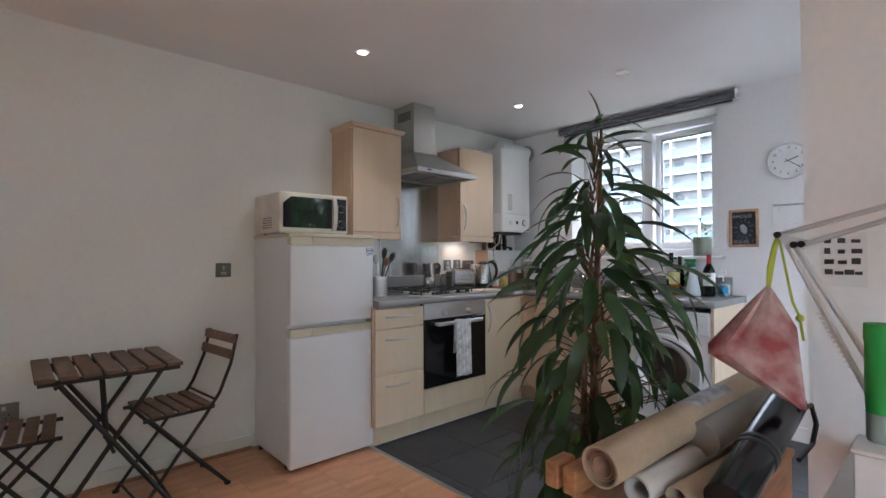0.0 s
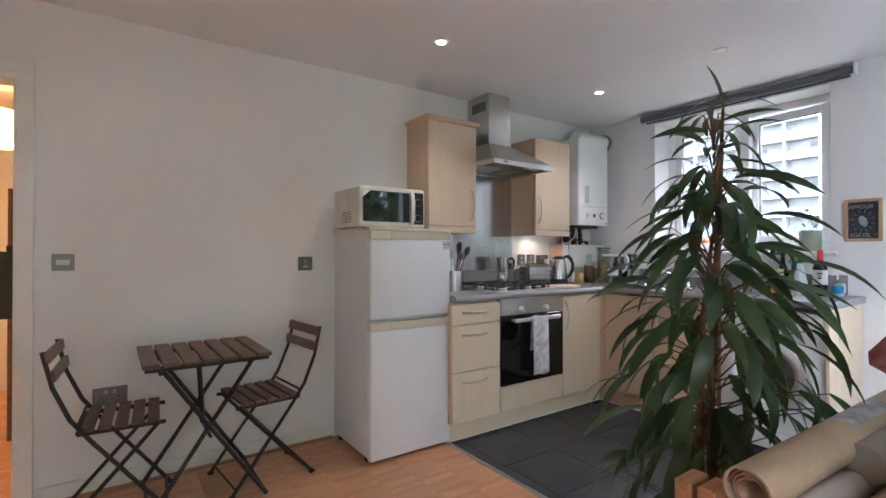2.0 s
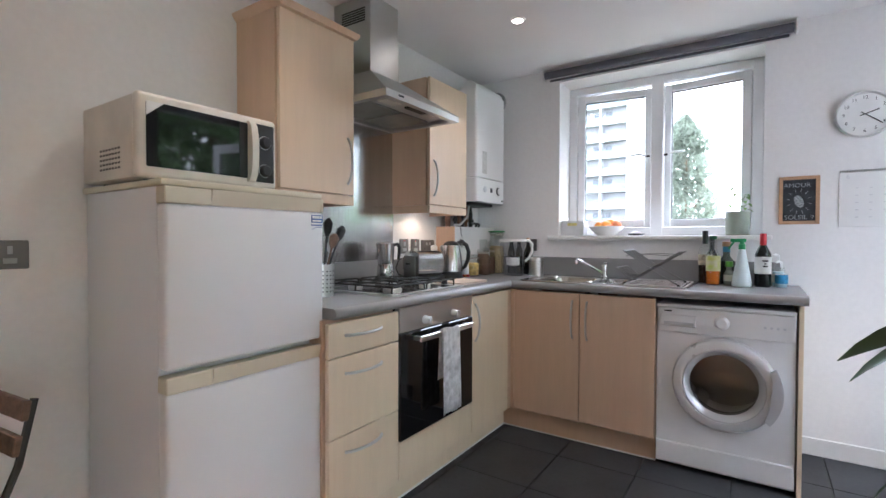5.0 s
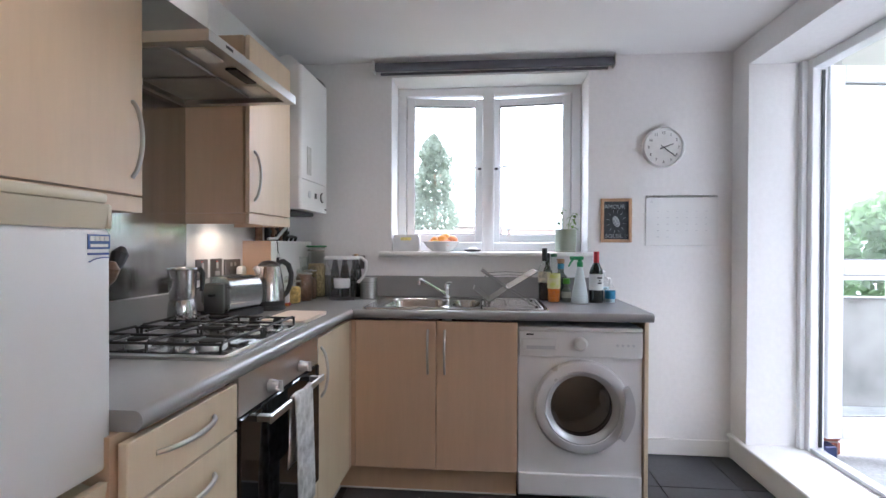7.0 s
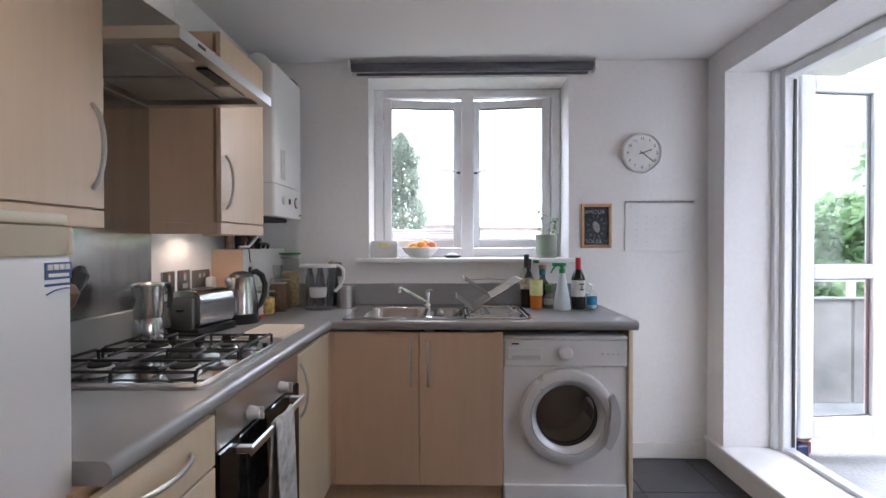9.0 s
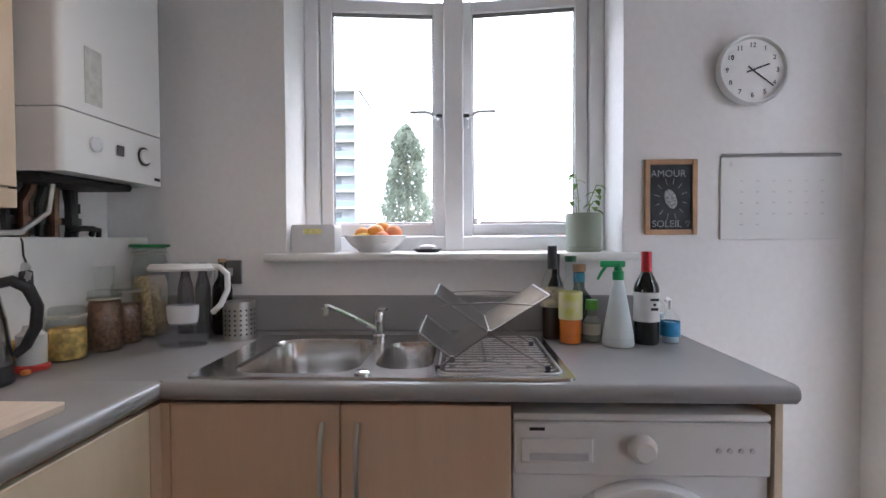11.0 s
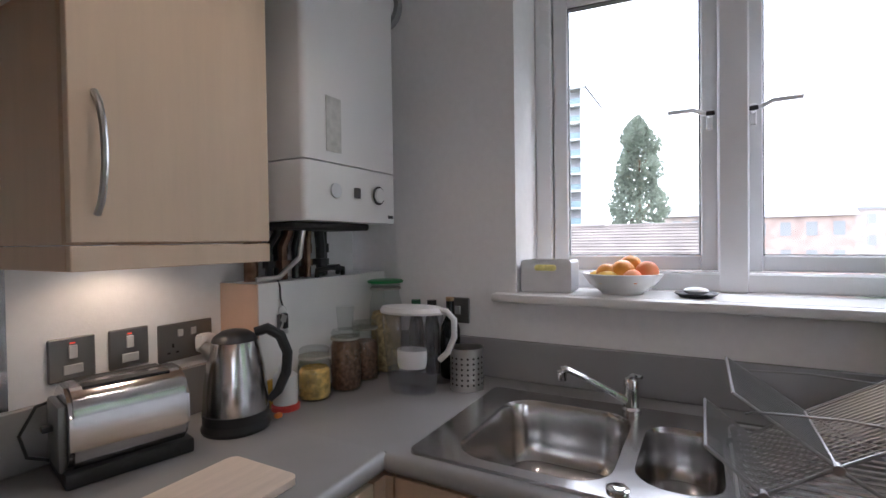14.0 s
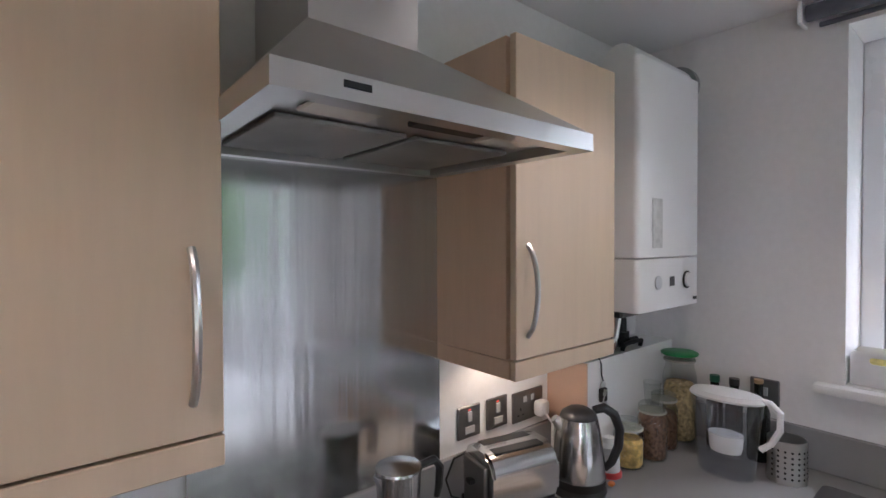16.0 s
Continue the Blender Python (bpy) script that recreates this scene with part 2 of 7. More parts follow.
# its wide window opening is unseen, added to let more daylight in
wall("wall_living_south", M_wall, (-7.2, -6.8, -5.75, -5.6, -0.2, CEIL), (-2.5, -1.95, -5.75, -5.6, -0.2, CEIL), (-6.8, -2.5, -5.75, -5.6, -0.2, 0.3), (-6.8, -2.5, -5.75, -5.6, 2.25, CEIL), label="white painted wall with an unseen window opening added for daylight")
wall("wall_west", M_wall, (-7.35, -7.2, -5.75, 0.15, -0.2, CEIL), label="white painted plaster wall")
wall("ceiling", M_ceil, (-7.35, 0.3, -2.766, 0.15, CEIL, CEIL + 0.2), (-7.35, -1.95, -5.75, -2.766, CEIL, CEIL + 0.2), label="white painted flat ceiling", category="ceiling")
part("floor", boxed(-7.2, 0.0, -5.6, 0.0, -0.2, -0.012), M_grout, None, "screed under the floor coverings", kind="structure", category="floor")

# window over the sink
bm = bmesh.new()
box(bm, -0.05, 0.0, -1.917, -0.597, 1.175, 1.202, 0.008, 2)
box(bm, 0.0, 0.225, -1.8715, -0.6675, 1.1755, 1.202)
part("window_sill", bm, M_trim, None, "white gloss painted window board", kind="structure", category="window sill")
WIN = thing("window_1", (0.25, -1.27, 1.202), "white plastic double casement window, both casements ajar", "window", kind="structure")
bm = bmesh.new()
for y0, y1 in ((-1.872, -1.812), (-0.725, -0.667), (-1.312, -1.232)):
    box(bm, 0.215, 0.285, y0, y1, 1.202, 2.289, 0.005)
for z0, z1 in ((1.204, 1.262), (2.235, 2.287)):
    box(bm, 0.217, 0.283, -1.868, -0.671, z0, z1, 0.005)
part("window_frame", bm, M_upvc, WIN)


def casement(hinge, side, angle):
    """An outward casement hung on its outer edge at hinge; side: -1 or 1, towards the mullion."""
    c = new("casement")
    c.parent = WIN
    o = Vector((0.227, hinge, 1.262))
    c.location = o - WIN.location
    w, h = 0.512, 0.968
    bm = bmesh.new()
    for a, b, z0, z1 in ((0.002, 0.052, 0.002, h), (w - 0.05, w, 0.002, h), (0.052, w - 0.05, 0.004, 0.052), (0.052, w - 0.05, h - 0.05, h - 0.002)):
        box(bm, o.x, o.x + 0.055, o.y + side * a, o.y + side * b, o.z + z0, o.z + z1, 0.004)
    part("casement_frame", bm, M_upvc, c)
    g = part("pane", boxed(o.x + 0.024, o.x + 0.030, o.y + side * 0.048, o.y + side * (w - 0.046), o.z + 0.048, o.z + h - 0.046), M_glass, c)
    g.visible_shadow = False
    bm = bmesh.new()
    for a, b, z0, z1 in ((0.05, 0.055, 0.05, h - 0.05), (w - 0.053, w - 0.048, 0.05, h - 0.05), (0.055, w - 0.053, h - 0.054, h - 0.049), (0.055, w - 0.053, 0.050, 0.055)):
        box(bm, o.x + 0.012, o.x + 0.04, o.y + side * a, o.y + side * b, o.z + z0, o.z + z1)
    part("gasket", bm, mat("grey gasket", (0.12, 0.12, 0.12), 0.7), c)
    hy = o.y + side * (w - 0.026)
    s = -side
    bm = bmesh.new()
    box(bm, o.x - 0.012, o.x - 0.001, hy - 0.009, hy + 0.009, o.z + 0.445, o.z + 0.51, 0.003)
    hd = part("handle_plate", bm, M_upvc, c)
    part("handle", tube(bmesh.new(), [(o.x - 0.01, hy, o.z + 0.486), (o.x - 0.035, hy, o.z + 0.488), (o.x - 0.04, hy + s * 0.02, o.z + 0.491), (o.x - 0.04, hy + s * 0.05, o.z + 0.504), (o.x - 0.038, hy + s * 0.12, o.z + 0.503)], 0.007), M_upvc, c, "white window handle")
    part("handle_button", boxed(o.x - 0.046, o.x - 0.04, hy + s * 0.002 - 0.012, hy + s * 0.002 + 0.012, o.z + 0.482, o.z + 0.496, 0.002), M_black, c)
    c.rotation_euler = (0, 0, radians(angle))
    return c


casement(-0.727, -1, 6)
casement(-1.81, 1, -6)

# roller blind above it
BL = thing("roller_blind", (-0.045, -1.287, 2.30), "rolled-up dark grey roller blind on white end brackets", "blind")
bm = bmesh.new()
tube(bm, [(-0.045, -2.0, 2.335), (-0.045, -0.575, 2.338)], 0.025, 20)
part("fabric_roll", bm, M_blind, BL)
for y in (-2.012, -0.563):
    part("bracket", boxed(-0.075, 0, y - 0.006, y + 0.006, 2.305, 2.372, 0.003), M_trim, BL)
part("bottom_bar", boxed(-0.02, -0.01, -1.98, -0.6, 2.298, 2.312, 0.002), M_blind, BL)

# balcony door
bm = bmesh.new()
box(bm, -1.519, -0.001, -3.06, -2.692, 0.0, 0.116)
box(bm, -1.519, -0.001, -3.06, -2.675, 0.118, 0.142, 0.008, 3)
part("door_sill", bm, M_trim, None, "white gloss painted raised door threshold with a rounded nosing", kind="structure", category="threshold")
D = thing("door_frame", (-0.9, -3.03, 0.142), "white plastic frame of the balcony doors", "door frame", kind="structure")
bm = bmesh.new()
box(bm, -0.237, -0.172, -3.06, -2.985, 0.142, 2.246, 0.004)
box(bm, -1.52, -1.455, -3.06, -2.985, 0.142, 2.246, 0.004)
box(bm, -0.205, -0.172, -2.985, -2.955, 0.142, 2.246, 0.004)
box(bm, -1.455, -0.237, -3.058, -2.987, 2.192, 2.244, 0.004)
part("frame", bm, M_upvc, D)
bm = bmesh.new()
for k in range(3):
    box(bm, -1.455, -0.237, -3.055 + 0.024 * k, -3.040 + 0.024 * k, 0.142, 0.156 + 0.004 * k)
part("track", bm, M_silver, D, "aluminium threshold track")
part("weather_strip", boxed(-0.244, -0.238, -3.045, -3.03, 0.17, 2.18), M_black, D)


def leaf(name, at, angle, w, sign):
    c = thing(name, at, "white plastic balcony door, folded open outwards", "door", kind="structure")
    h = 2.01
    bm = bmesh.new()
    x, y, z = at
    for a, b, z0, z1 in ((0, 0.085, 0, h), (w - 0.085, w, 0, h), (0.085, w - 0.085, 0, 0.11), (0.085, w - 0.085, h - 0.09, h), (0.085, w - 0.085, 0.885, 0.965)):
        box(bm, x + sign * a, x + sign * b, y - 0.028, y + 0.028, z + z0 + 0.001, z + z1 - 0.001, 0.005)
    part("leaf_frame", bm, M_upvc, c)
    for z0, z1 in ((0.11, 0.885), (0.965, h - 0.09)):
        g = part("pane", boxed(x + sign * 0.08, x + sign * (w - 0.08), y - 0.004, y + 0.004, z + z0 - 0.005, z + z1 + 0.005), M_glass, c)
        g.visible_shadow = False
        bm = bmesh.new()
        for a, b in ((0.085, 0.092), (w - 0.092, w - 0.085)):
            box(bm, x + sign * a, x + sign * b, y - 0.007, y + 0.007, z + z0, z + z1)
        for q in (z0, z1 - 0.007):
            box(bm, x + sign * 0.092, x + sign * (w - 0.092), y - 0.007, y + 0.007, z + q, z + q + 0.007)
        part("gasket", bm, M_plate, c)
    c.rotation_euler = (0, 0, radians(angle))
    return c


leaf("door_1", (-0.19, -3.085, 0.205), 97, 0.53, -1)
leaf("door_2", (-0.115, -3.64, 0.205), 74, 0.53, -1)

# fridge freezer
F = thing("fridge_freezer", (-2.355, -0.27, 0), "white upright fridge freezer with yellowed door grips", "fridge")
part("body", boxed(-2.625, -2.08, -0.49, -0.02, 0.03, 1.32, 0.008, 2), M_fridge, F)
part("top_panel", boxed(-2.634, -2.076, -0.535, -0.015, 1.3185, 1.338, 0.006, 2), M_cream, F, "cream plastic top")
for z0, z1, g0, g1 in ((0.022, 0.797, 0.79, 0.815), (0.815, 1.316, 1.285, 1.312)):
    d = part("door", boxed(-2.63, -2.08, -0.545, -0.497, z0, z1 - 0.045, 0.012, 3), M_fridge, F)
    bm = bmesh.new()
    prism(bm, [(-0.497, z1 - 0.046), (-0.543, z1 - 0.046), (-0.550, z1 - 0.016), (-0.552, z1), (-0.535, z1), (-0.528, z1 - 0.014), (-0.497, z1 - 0.004)], -2.5, -2.095, "x")
    part("grip", bm, M_cream, d, "yellowed plastic grip along the top edge")
    part("grip_end", boxed(-2.63, -2.5, -0.547, -0.497, z1 - 0.046, z1, 0.003), M_cream, d)
    part("grip_end", boxed(-2.095, -2.08, -0.547, -0.497, z1 - 0.046, z1, 0.003), M_cream, d)
for x in (-2.6, -2.11):
    for y in (-0.45, -0.07):
        part("foot", lathe(bmesh.new(), [(0.018, 0), (0.018, 0.04)], (x, y, 0), 10), M_black, F)
st = part("sticker", boxed(-2.136, -2.086, -0.5465, -0.545, 1.232, 1.259), mat("blue sticker", (0.04, 0.10, 0.30), 0.4), F, "small blue and white approval sticker")
for k in range(4):
    part("sticker_mark", boxed(-2.132 + 0.011 * k, -2.123 + 0.011 * k, -0.5475, -0.5464, 1.247, 1.256), M_trim, st)
part("sticker_line", boxed(-2.131, -2.092, -0.5475, -0.5464, 1.236, 1.2415), M_trim, st)
M_bprint = mat("blue print", (0.04, 0.08, 0.3), 0.4)
part("sticker_stroke", boxed(-2.136, -2.088, -0.5465, -0.545, 1.2215, 1.2255), M_bprint, st)
part("sticker_swash", tube(bmesh.new(), [(-2.134, -0.546, 1.209), (-2.118, -0.546, 1.215), (-2.1, -0.546, 1.217), (-2.087, -0.546, 1.216)], 0.0011, 5), M_bprint, st)


def bar_handle(bm, a, b, out, r=0.006):
    """A bowed bar handle from a to b, standing out by the vector out."""
    a, b, out = Vector(a), Vector(b), Vector(out)
    pts = []
    for i in range(13):
        t = i / 12
        k = math.sin(math.pi * t) ** 0.6 if 0 < t < 1 else 0
        pts.append(a + (b - a) * t + out * k)
    tube(bm, pts, r, 8)
    return bm


# base units along the hob wall
def unit(name, at, label, group="kitchen base units"):
    return thing(name, at, label, "kitchen unit", group)


U = unit("drawer_unit", (-1.89, -0.3, 0.135), "pale beech three-drawer base unit with bowed steel handles")
part("carcass", boxed(-2.1, -1.706, -0.556, -0.01, 0.135, 0.879), M_beech, U)
for z0, z1 in ((0.135, 0.444), (0.448, 0.738), (0.744, 0.868)):
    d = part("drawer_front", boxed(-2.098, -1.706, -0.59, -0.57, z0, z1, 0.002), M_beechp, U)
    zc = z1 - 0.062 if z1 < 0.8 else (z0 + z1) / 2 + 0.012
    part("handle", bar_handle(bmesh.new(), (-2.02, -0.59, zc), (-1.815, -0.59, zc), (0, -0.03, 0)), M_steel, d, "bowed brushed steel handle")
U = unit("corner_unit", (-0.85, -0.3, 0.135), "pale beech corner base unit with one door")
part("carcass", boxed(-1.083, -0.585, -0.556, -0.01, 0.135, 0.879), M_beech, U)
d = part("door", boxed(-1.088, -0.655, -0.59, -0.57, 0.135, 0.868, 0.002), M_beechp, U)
part("handle", bar_handle(bmesh.new(), (-1.058, -0.59, 0.828), (-1.058, -0.59, 0.624), (0, -0.03, 0)), M_steel, d, "bowed brushed steel handle")
part("filler", boxed(-0.652, -0.6135, -0.589, -0.57, 0.135, 0.868), M_beech, U)
U = unit("sink_unit", (-0.3, -1.0, 0.135), "beech two-door sink base unit with steel handles")
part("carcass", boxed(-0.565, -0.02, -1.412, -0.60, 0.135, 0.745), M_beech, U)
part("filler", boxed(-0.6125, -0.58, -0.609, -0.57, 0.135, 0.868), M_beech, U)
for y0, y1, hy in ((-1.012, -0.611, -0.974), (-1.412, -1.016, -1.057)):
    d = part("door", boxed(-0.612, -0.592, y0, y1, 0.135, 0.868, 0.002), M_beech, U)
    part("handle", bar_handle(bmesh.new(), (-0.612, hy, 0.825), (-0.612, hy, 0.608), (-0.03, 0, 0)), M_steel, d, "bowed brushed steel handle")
part("end_panel", boxed(-0.60, -0.01, -2.03, -2.012, 0.0, 0.880, 0.001), M_beechp, None, "pale beech end panel beside the washing machine", category="panel")
bm = bmesh.new()
box(bm, -2.09, -0.54, -0.515, -0.5, 0.0, 0.133)
part("plinth", bm, M_beechp, None, "pale beech plinth under the base units", category="plinth")
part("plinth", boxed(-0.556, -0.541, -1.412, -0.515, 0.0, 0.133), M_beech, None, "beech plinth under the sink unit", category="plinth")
part("sealant", boxed(-2.09, -0.556, -0.521, -0.515, 0.0, 0.006), M_trim, None, "white sealant line along the plinth", category="trim", kind="structure")
part("sealant", boxed(-0.562, -0.556, -1.412, -0.521, 0.0, 0.006), M_trim, None, "white sealant line along the plinth", category="trim", kind="structure")

# worktop: an L with a rounded front edge and holes for the sink
W = thing("worktop", (-0.3, -0.3, 0.881), "grey speckled laminate worktop with rounded front edge", "worktop")
def nose(a0, a1):
    """Cross-section of the worktop from the wall to its rounded front, as depth and height."""
    return [(a0, 0.881), (a1 - 0.012, 0.881)] + [(a1 - 0.018 + 0.018 * math.cos(radians(t)), 0.903 + 0.02 * math.sin(radians(t))) for t in range(-60, 91, 15)] + [(a0, 0.923)]
bm = bmesh.new()
prism(bm, [(-d, z) for d, z in nose(0.0, 0.603)], -2.075, -0.62, "x")
part("hob_run", bm, M_top, W)
SX0, SX1, SY0, SY1 = -0.582, -0.13, -1.555, -0.656
bm = bmesh.new()
prism(bm, [(-d, z) for d, z in nose(-SX0, 0.635)], -2.045, -0.6, "y")
box(bm, -0.62, SX0, -0.6, 0, 0.881, 0.923)
box(bm, SX0, 0, SY1, 0, 0.881, 0.923)
box(bm, SX1, 0, SY0, SY1, 0.881, 0.923)
box(bm, SX0, 0, -2.045, SY0, 0.881, 0.923)
part("sink_run", bm, M_top, W)
bm = bmesh.new()
box(bm, -2.07, -0.47, -0.016, -0.0005, 0.9235, 1.05, 0.003)
part("upstand", bm, M_top, None, "grey laminate upstand behind the hob", category="upstand", kind="structure")
part("upstand", boxed(-0.016, -0.0005, -1.96, -0.018, 0.9235, 1.05, 0.003), M_top, None, "grey laminate upstand behind the sink", category="upstand", kind="structure")

# oven
O = thing("oven", (-1.387, -0.3, 0.13), "built-in oven with steel control panel and black glass door", "oven")
part("body", boxed(-1.68, -1.094, -0.565, -0.03, 0.25, 0.878), M_dark, O)
part("control_panel", boxed(-1.700, -1.092, -0.590, -0.566, 0.772, 0.8795), M_steel, O)
for x in (-1.524, -1.287):
    bm = bmesh.new()
    lathe(bm, [(0.019, 0), (0.02, 0.006), (0.016, 0.03), (0.013, 0.034)], (x, -0.594, 0.808), 16, turn=Matrix.Rotation(radians(90), 3, "X"))
    box(bm, x - 0.004, x + 0.004, -0.638, -0.623, 0.791, 0.825, 0.002)
    part("knob", bm, M_silver, O)
dr = part("oven_door", boxed(-1.700, -1.092, -0.596, -0.566, 0.304, 0.766, 0.004), M_dglass, O, "black glass oven door")
bm = bmesh.new()
box(bm, -1.62, -1.17, -0.645, -0.635, 0.725, 0.752, 0.004)
for x in (-1.6, -1.19):
    box(bm, x - 0.012, x + 0.012, -0.636, -0.596, 0.729, 0.747, 0.002)
part("handle", bm, M_steel, dr, "flat brushed steel handle")
part("lower_panel", boxed(-1.700, -1.092, -0.59, -0.57, 0.137, 0.3, 0.002), M_beechp, O, "pale beech filler panel")

# washing machine
WM = thing("washing_machine", (-0.3, -1.71, 0), "silver-white front-loading washing machine", "washing machine")
bm = bmesh.new()
box(bm, -0.56, -0.03, -2.003, -1.420, 0.02, 0.828)
bmesh.ops.delete(bm, geom=[f for f in bm.faces if f.calc_center_median().x < -0.55], context="FACES")
part("body", bm, M_wm, WM, smooth=False)
bm = bmesh.new()
edge = rounded(-2.005, -1.418, 0.02, 0.8285, 0.006, 3)
opening = [(-1.72 + 0.153 * math.cos(k * math.pi / 18), 0.465 + 0.153 * math.sin(k * math.pi / 18)) for k in range(36)]
for x in (-0.585, -0.561):
    es = []
    for loop in (edge, opening):
        vs = [bm.verts.new((x, y, z)) for y, z in loop]
        es += [bm.edges.new((vs[k], vs[(k + 1) % len(vs)])) for k in range(len(vs))]
    bmesh.ops.triangle_fill(bm, use_beauty=True, edges=es)
for loop in (edge, opening):
    ring_mesh(bm, [[(x, y, z) for y, z in loop] for x in (-0.585, -0.561)], (False, False))
bmesh.ops.remove_doubles(bm, verts=bm.verts, dist=0.0001)
part("front_panel", bm, M_wm, WM, smooth=False)
bm = bmesh.new()
lathe(bm, [(0.151, -0.03), (0.155, -0.06), (0.2, -0.075), (0.2, -0.34), (0.05, -0.35)], (-0.586, -1.72, 0.465), 36, caps=(False, True), turn=Matrix.Rotation(radians(-90), 3, "Y"))
drum = part("drum", bm, M_steel, WM, "perforated steel drum behind the door")
bm = bmesh.new()
lathe(bm, [(0.151, 0.0), (0.153, -0.03), (0.149, -0.055), (0.156, -0.065)], (-0.586, -1.72, 0.465), 36, caps=(False, False), turn=Matrix.Rotation(radians(-90), 3, "Y"))
part("door_seal", bm, mat("grey rubber door seal", (0.2, 0.2, 0.2), 0.5), WM)
for k in range(3):
    a = radians(120 * k + 40)
    q = Matrix.Translation((-0.4, -1.72, 0.465)) @ Matrix.Rotation(a, 4, "X")
    bm = bmesh.new()
    box(bm, -0.1, 0.09, -0.035, 0.035, -0.197, -0.15, 0.015, 2, rot=q)
    part("drum_paddle", bm, M_steel, drum)
part("top", boxed(-0.60, -0.02, -2.006, -1.417, 0.829, 0.848, 0.008, 2), M_white, WM)
fp = part("control_panel", boxed(-0.602, -0.586, -2.003, -1.42, 0.703, 0.8275, 0.004), M_white, WM)
part("maker_plate", boxed(-0.6032, -0.6018, -1.49, -1.455, 0.808, 0.815), M_black, fp, "dark maker's mark")
part("drawer", boxed(-0.608, -0.602, -1.60, -1.435, 0.735, 0.793, 0.003), M_white, fp)
part("drawer_grip", boxed(-0.6095, -0.6075, -1.59, -1.455, 0.741, 0.758, 0.001), M_silver, fp)
bm = bmesh.new()
lathe(bm, [(0.033, 0), (0.033, 0.008), (0.025, 0.024), (0.021, 0.027)], (-0.602, -1.712, 0.769), 20, turn=Matrix.Rotation(radians(-90), 3, "Y"))
part("dial", bm, M_white, fp)
for k in range(4):
    bm = bmesh.new()
    lathe(bm, [(0.006, 0), (0.006, 0.004)], (-0.602, -1.885 - 0.025 * k, 0.765), 10, turn=Matrix.Rotation(radians(-90), 3, "Y"))
    part("button", bm, M_silver, fp)
TX = Matrix.Rotation(radians(-90), 3, "Y")
DC = (-0.586, -1.72, 0.465)
bm = bmesh.new()
lathe(bm, [(0.226, 0), (0.226, 0.018), (0.218, 0.032), (0.2, 0.038), (0.18, 0.036), (0.178, 0.03)], DC, 40, caps=(False, False), turn=TX)
port = part("door_ring", bm, M_wmr, WM, "round porthole door with silver rim")
bm = bmesh.new()
lathe(bm, [(0.1785, 0.0315), (0.174, 0.034), (0.165, 0.03), (0.152, 0.012), (0.146, 0.004)], DC, 40, caps=(False, False), turn=TX)
part("inner_bezel", bm, M_silver, port)
bm = bmesh.new()
lathe(bm, [(0.147, 0.004), (0.14, 0.010), (0.11, 0.016), (0.06, 0.021), (0.002, 0.023)], DC, 40, caps=(False, True), turn=TX)
part("door_glass", bm, clear("smoky door glass", (0.72, 0.71, 0.7), 0.02, thin=1), port)
sweep_angles = [radians(-38 + 66 * i / 10) for i in range(11)]
bm = bmesh.new()
prism(bm, [(-1.72 - (0.188 + 0.022 * abs(i - 5) / 5) * math.cos(a), 0.465 + (0.188 + 0.022 * abs(i - 5) / 5) * math.sin(a)) for i, a in enumerate(sweep_angles)] + [(-1.72 - 0.24 * math.cos(a), 0.465 + 0.24 * math.sin(a)) for a in reversed(sweep_angles)], -0.64, -0.61, "x")
part("door_grip", bm, M_silver, port, "crescent-shaped silver door grip")
part("kick_panel", boxed(-0.6, -0.586, -2.003, -1.42, 0.03, 0.135, 0.004), M_wm, WM)

# wall cupboards
def cupboard(x0, x1, z0, z1, y, label, cornice):
    c = thing("wall_cupboard", ((x0 + x1) / 2, y / 2, z0), label, "cupboard", "wall cupboards")
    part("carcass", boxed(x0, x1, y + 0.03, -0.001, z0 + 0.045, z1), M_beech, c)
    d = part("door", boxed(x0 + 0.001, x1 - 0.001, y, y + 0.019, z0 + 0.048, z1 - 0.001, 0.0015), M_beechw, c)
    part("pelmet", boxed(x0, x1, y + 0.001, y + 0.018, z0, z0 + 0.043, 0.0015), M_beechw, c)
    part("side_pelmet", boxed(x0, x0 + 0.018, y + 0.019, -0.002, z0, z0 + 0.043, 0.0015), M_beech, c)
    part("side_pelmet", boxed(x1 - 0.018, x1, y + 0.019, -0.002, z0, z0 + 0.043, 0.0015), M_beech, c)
    if cornice:
        bm = bmesh.new()
        prism(bm, [(x0 - 0.002, z1), (x1 + 0.002, z1), (x1 + 0.02, z1 + 0.02), (x1 + 0.022, z1 + 0.032), (x0 - 0.022, z1 + 0.032), (x0 - 0.02, z1 + 0.02)], y - 0.02, -0.002, "y")
        part("cornice", bm, M_beech, c)
    return c, d


c, d = cupboard(-2.07, -1.66, 1.33, 2.09, -0.285, "light beech wall cupboard with a moulded top and bowed handle", True)
part("handle", bar_handle(bmesh.new(), (-1.70, -0.285, 1.635), (-1.70, -0.285, 1.425), (0, -0.03, 0)), M_steel, d, "bowed brushed steel handle")
c, d = cupboard(-1.052, -0.645, 1.328, 2.106, -0.285, "light beech wall cupboard beside the extractor hood", False)
part("handle", bar_handle(bmesh.new(), (-1.012, -0.285, 1.635), (-1.012, -0.285, 1.425), (0, -0.03, 0)), M_steel, d, "bowed brushed steel handle")

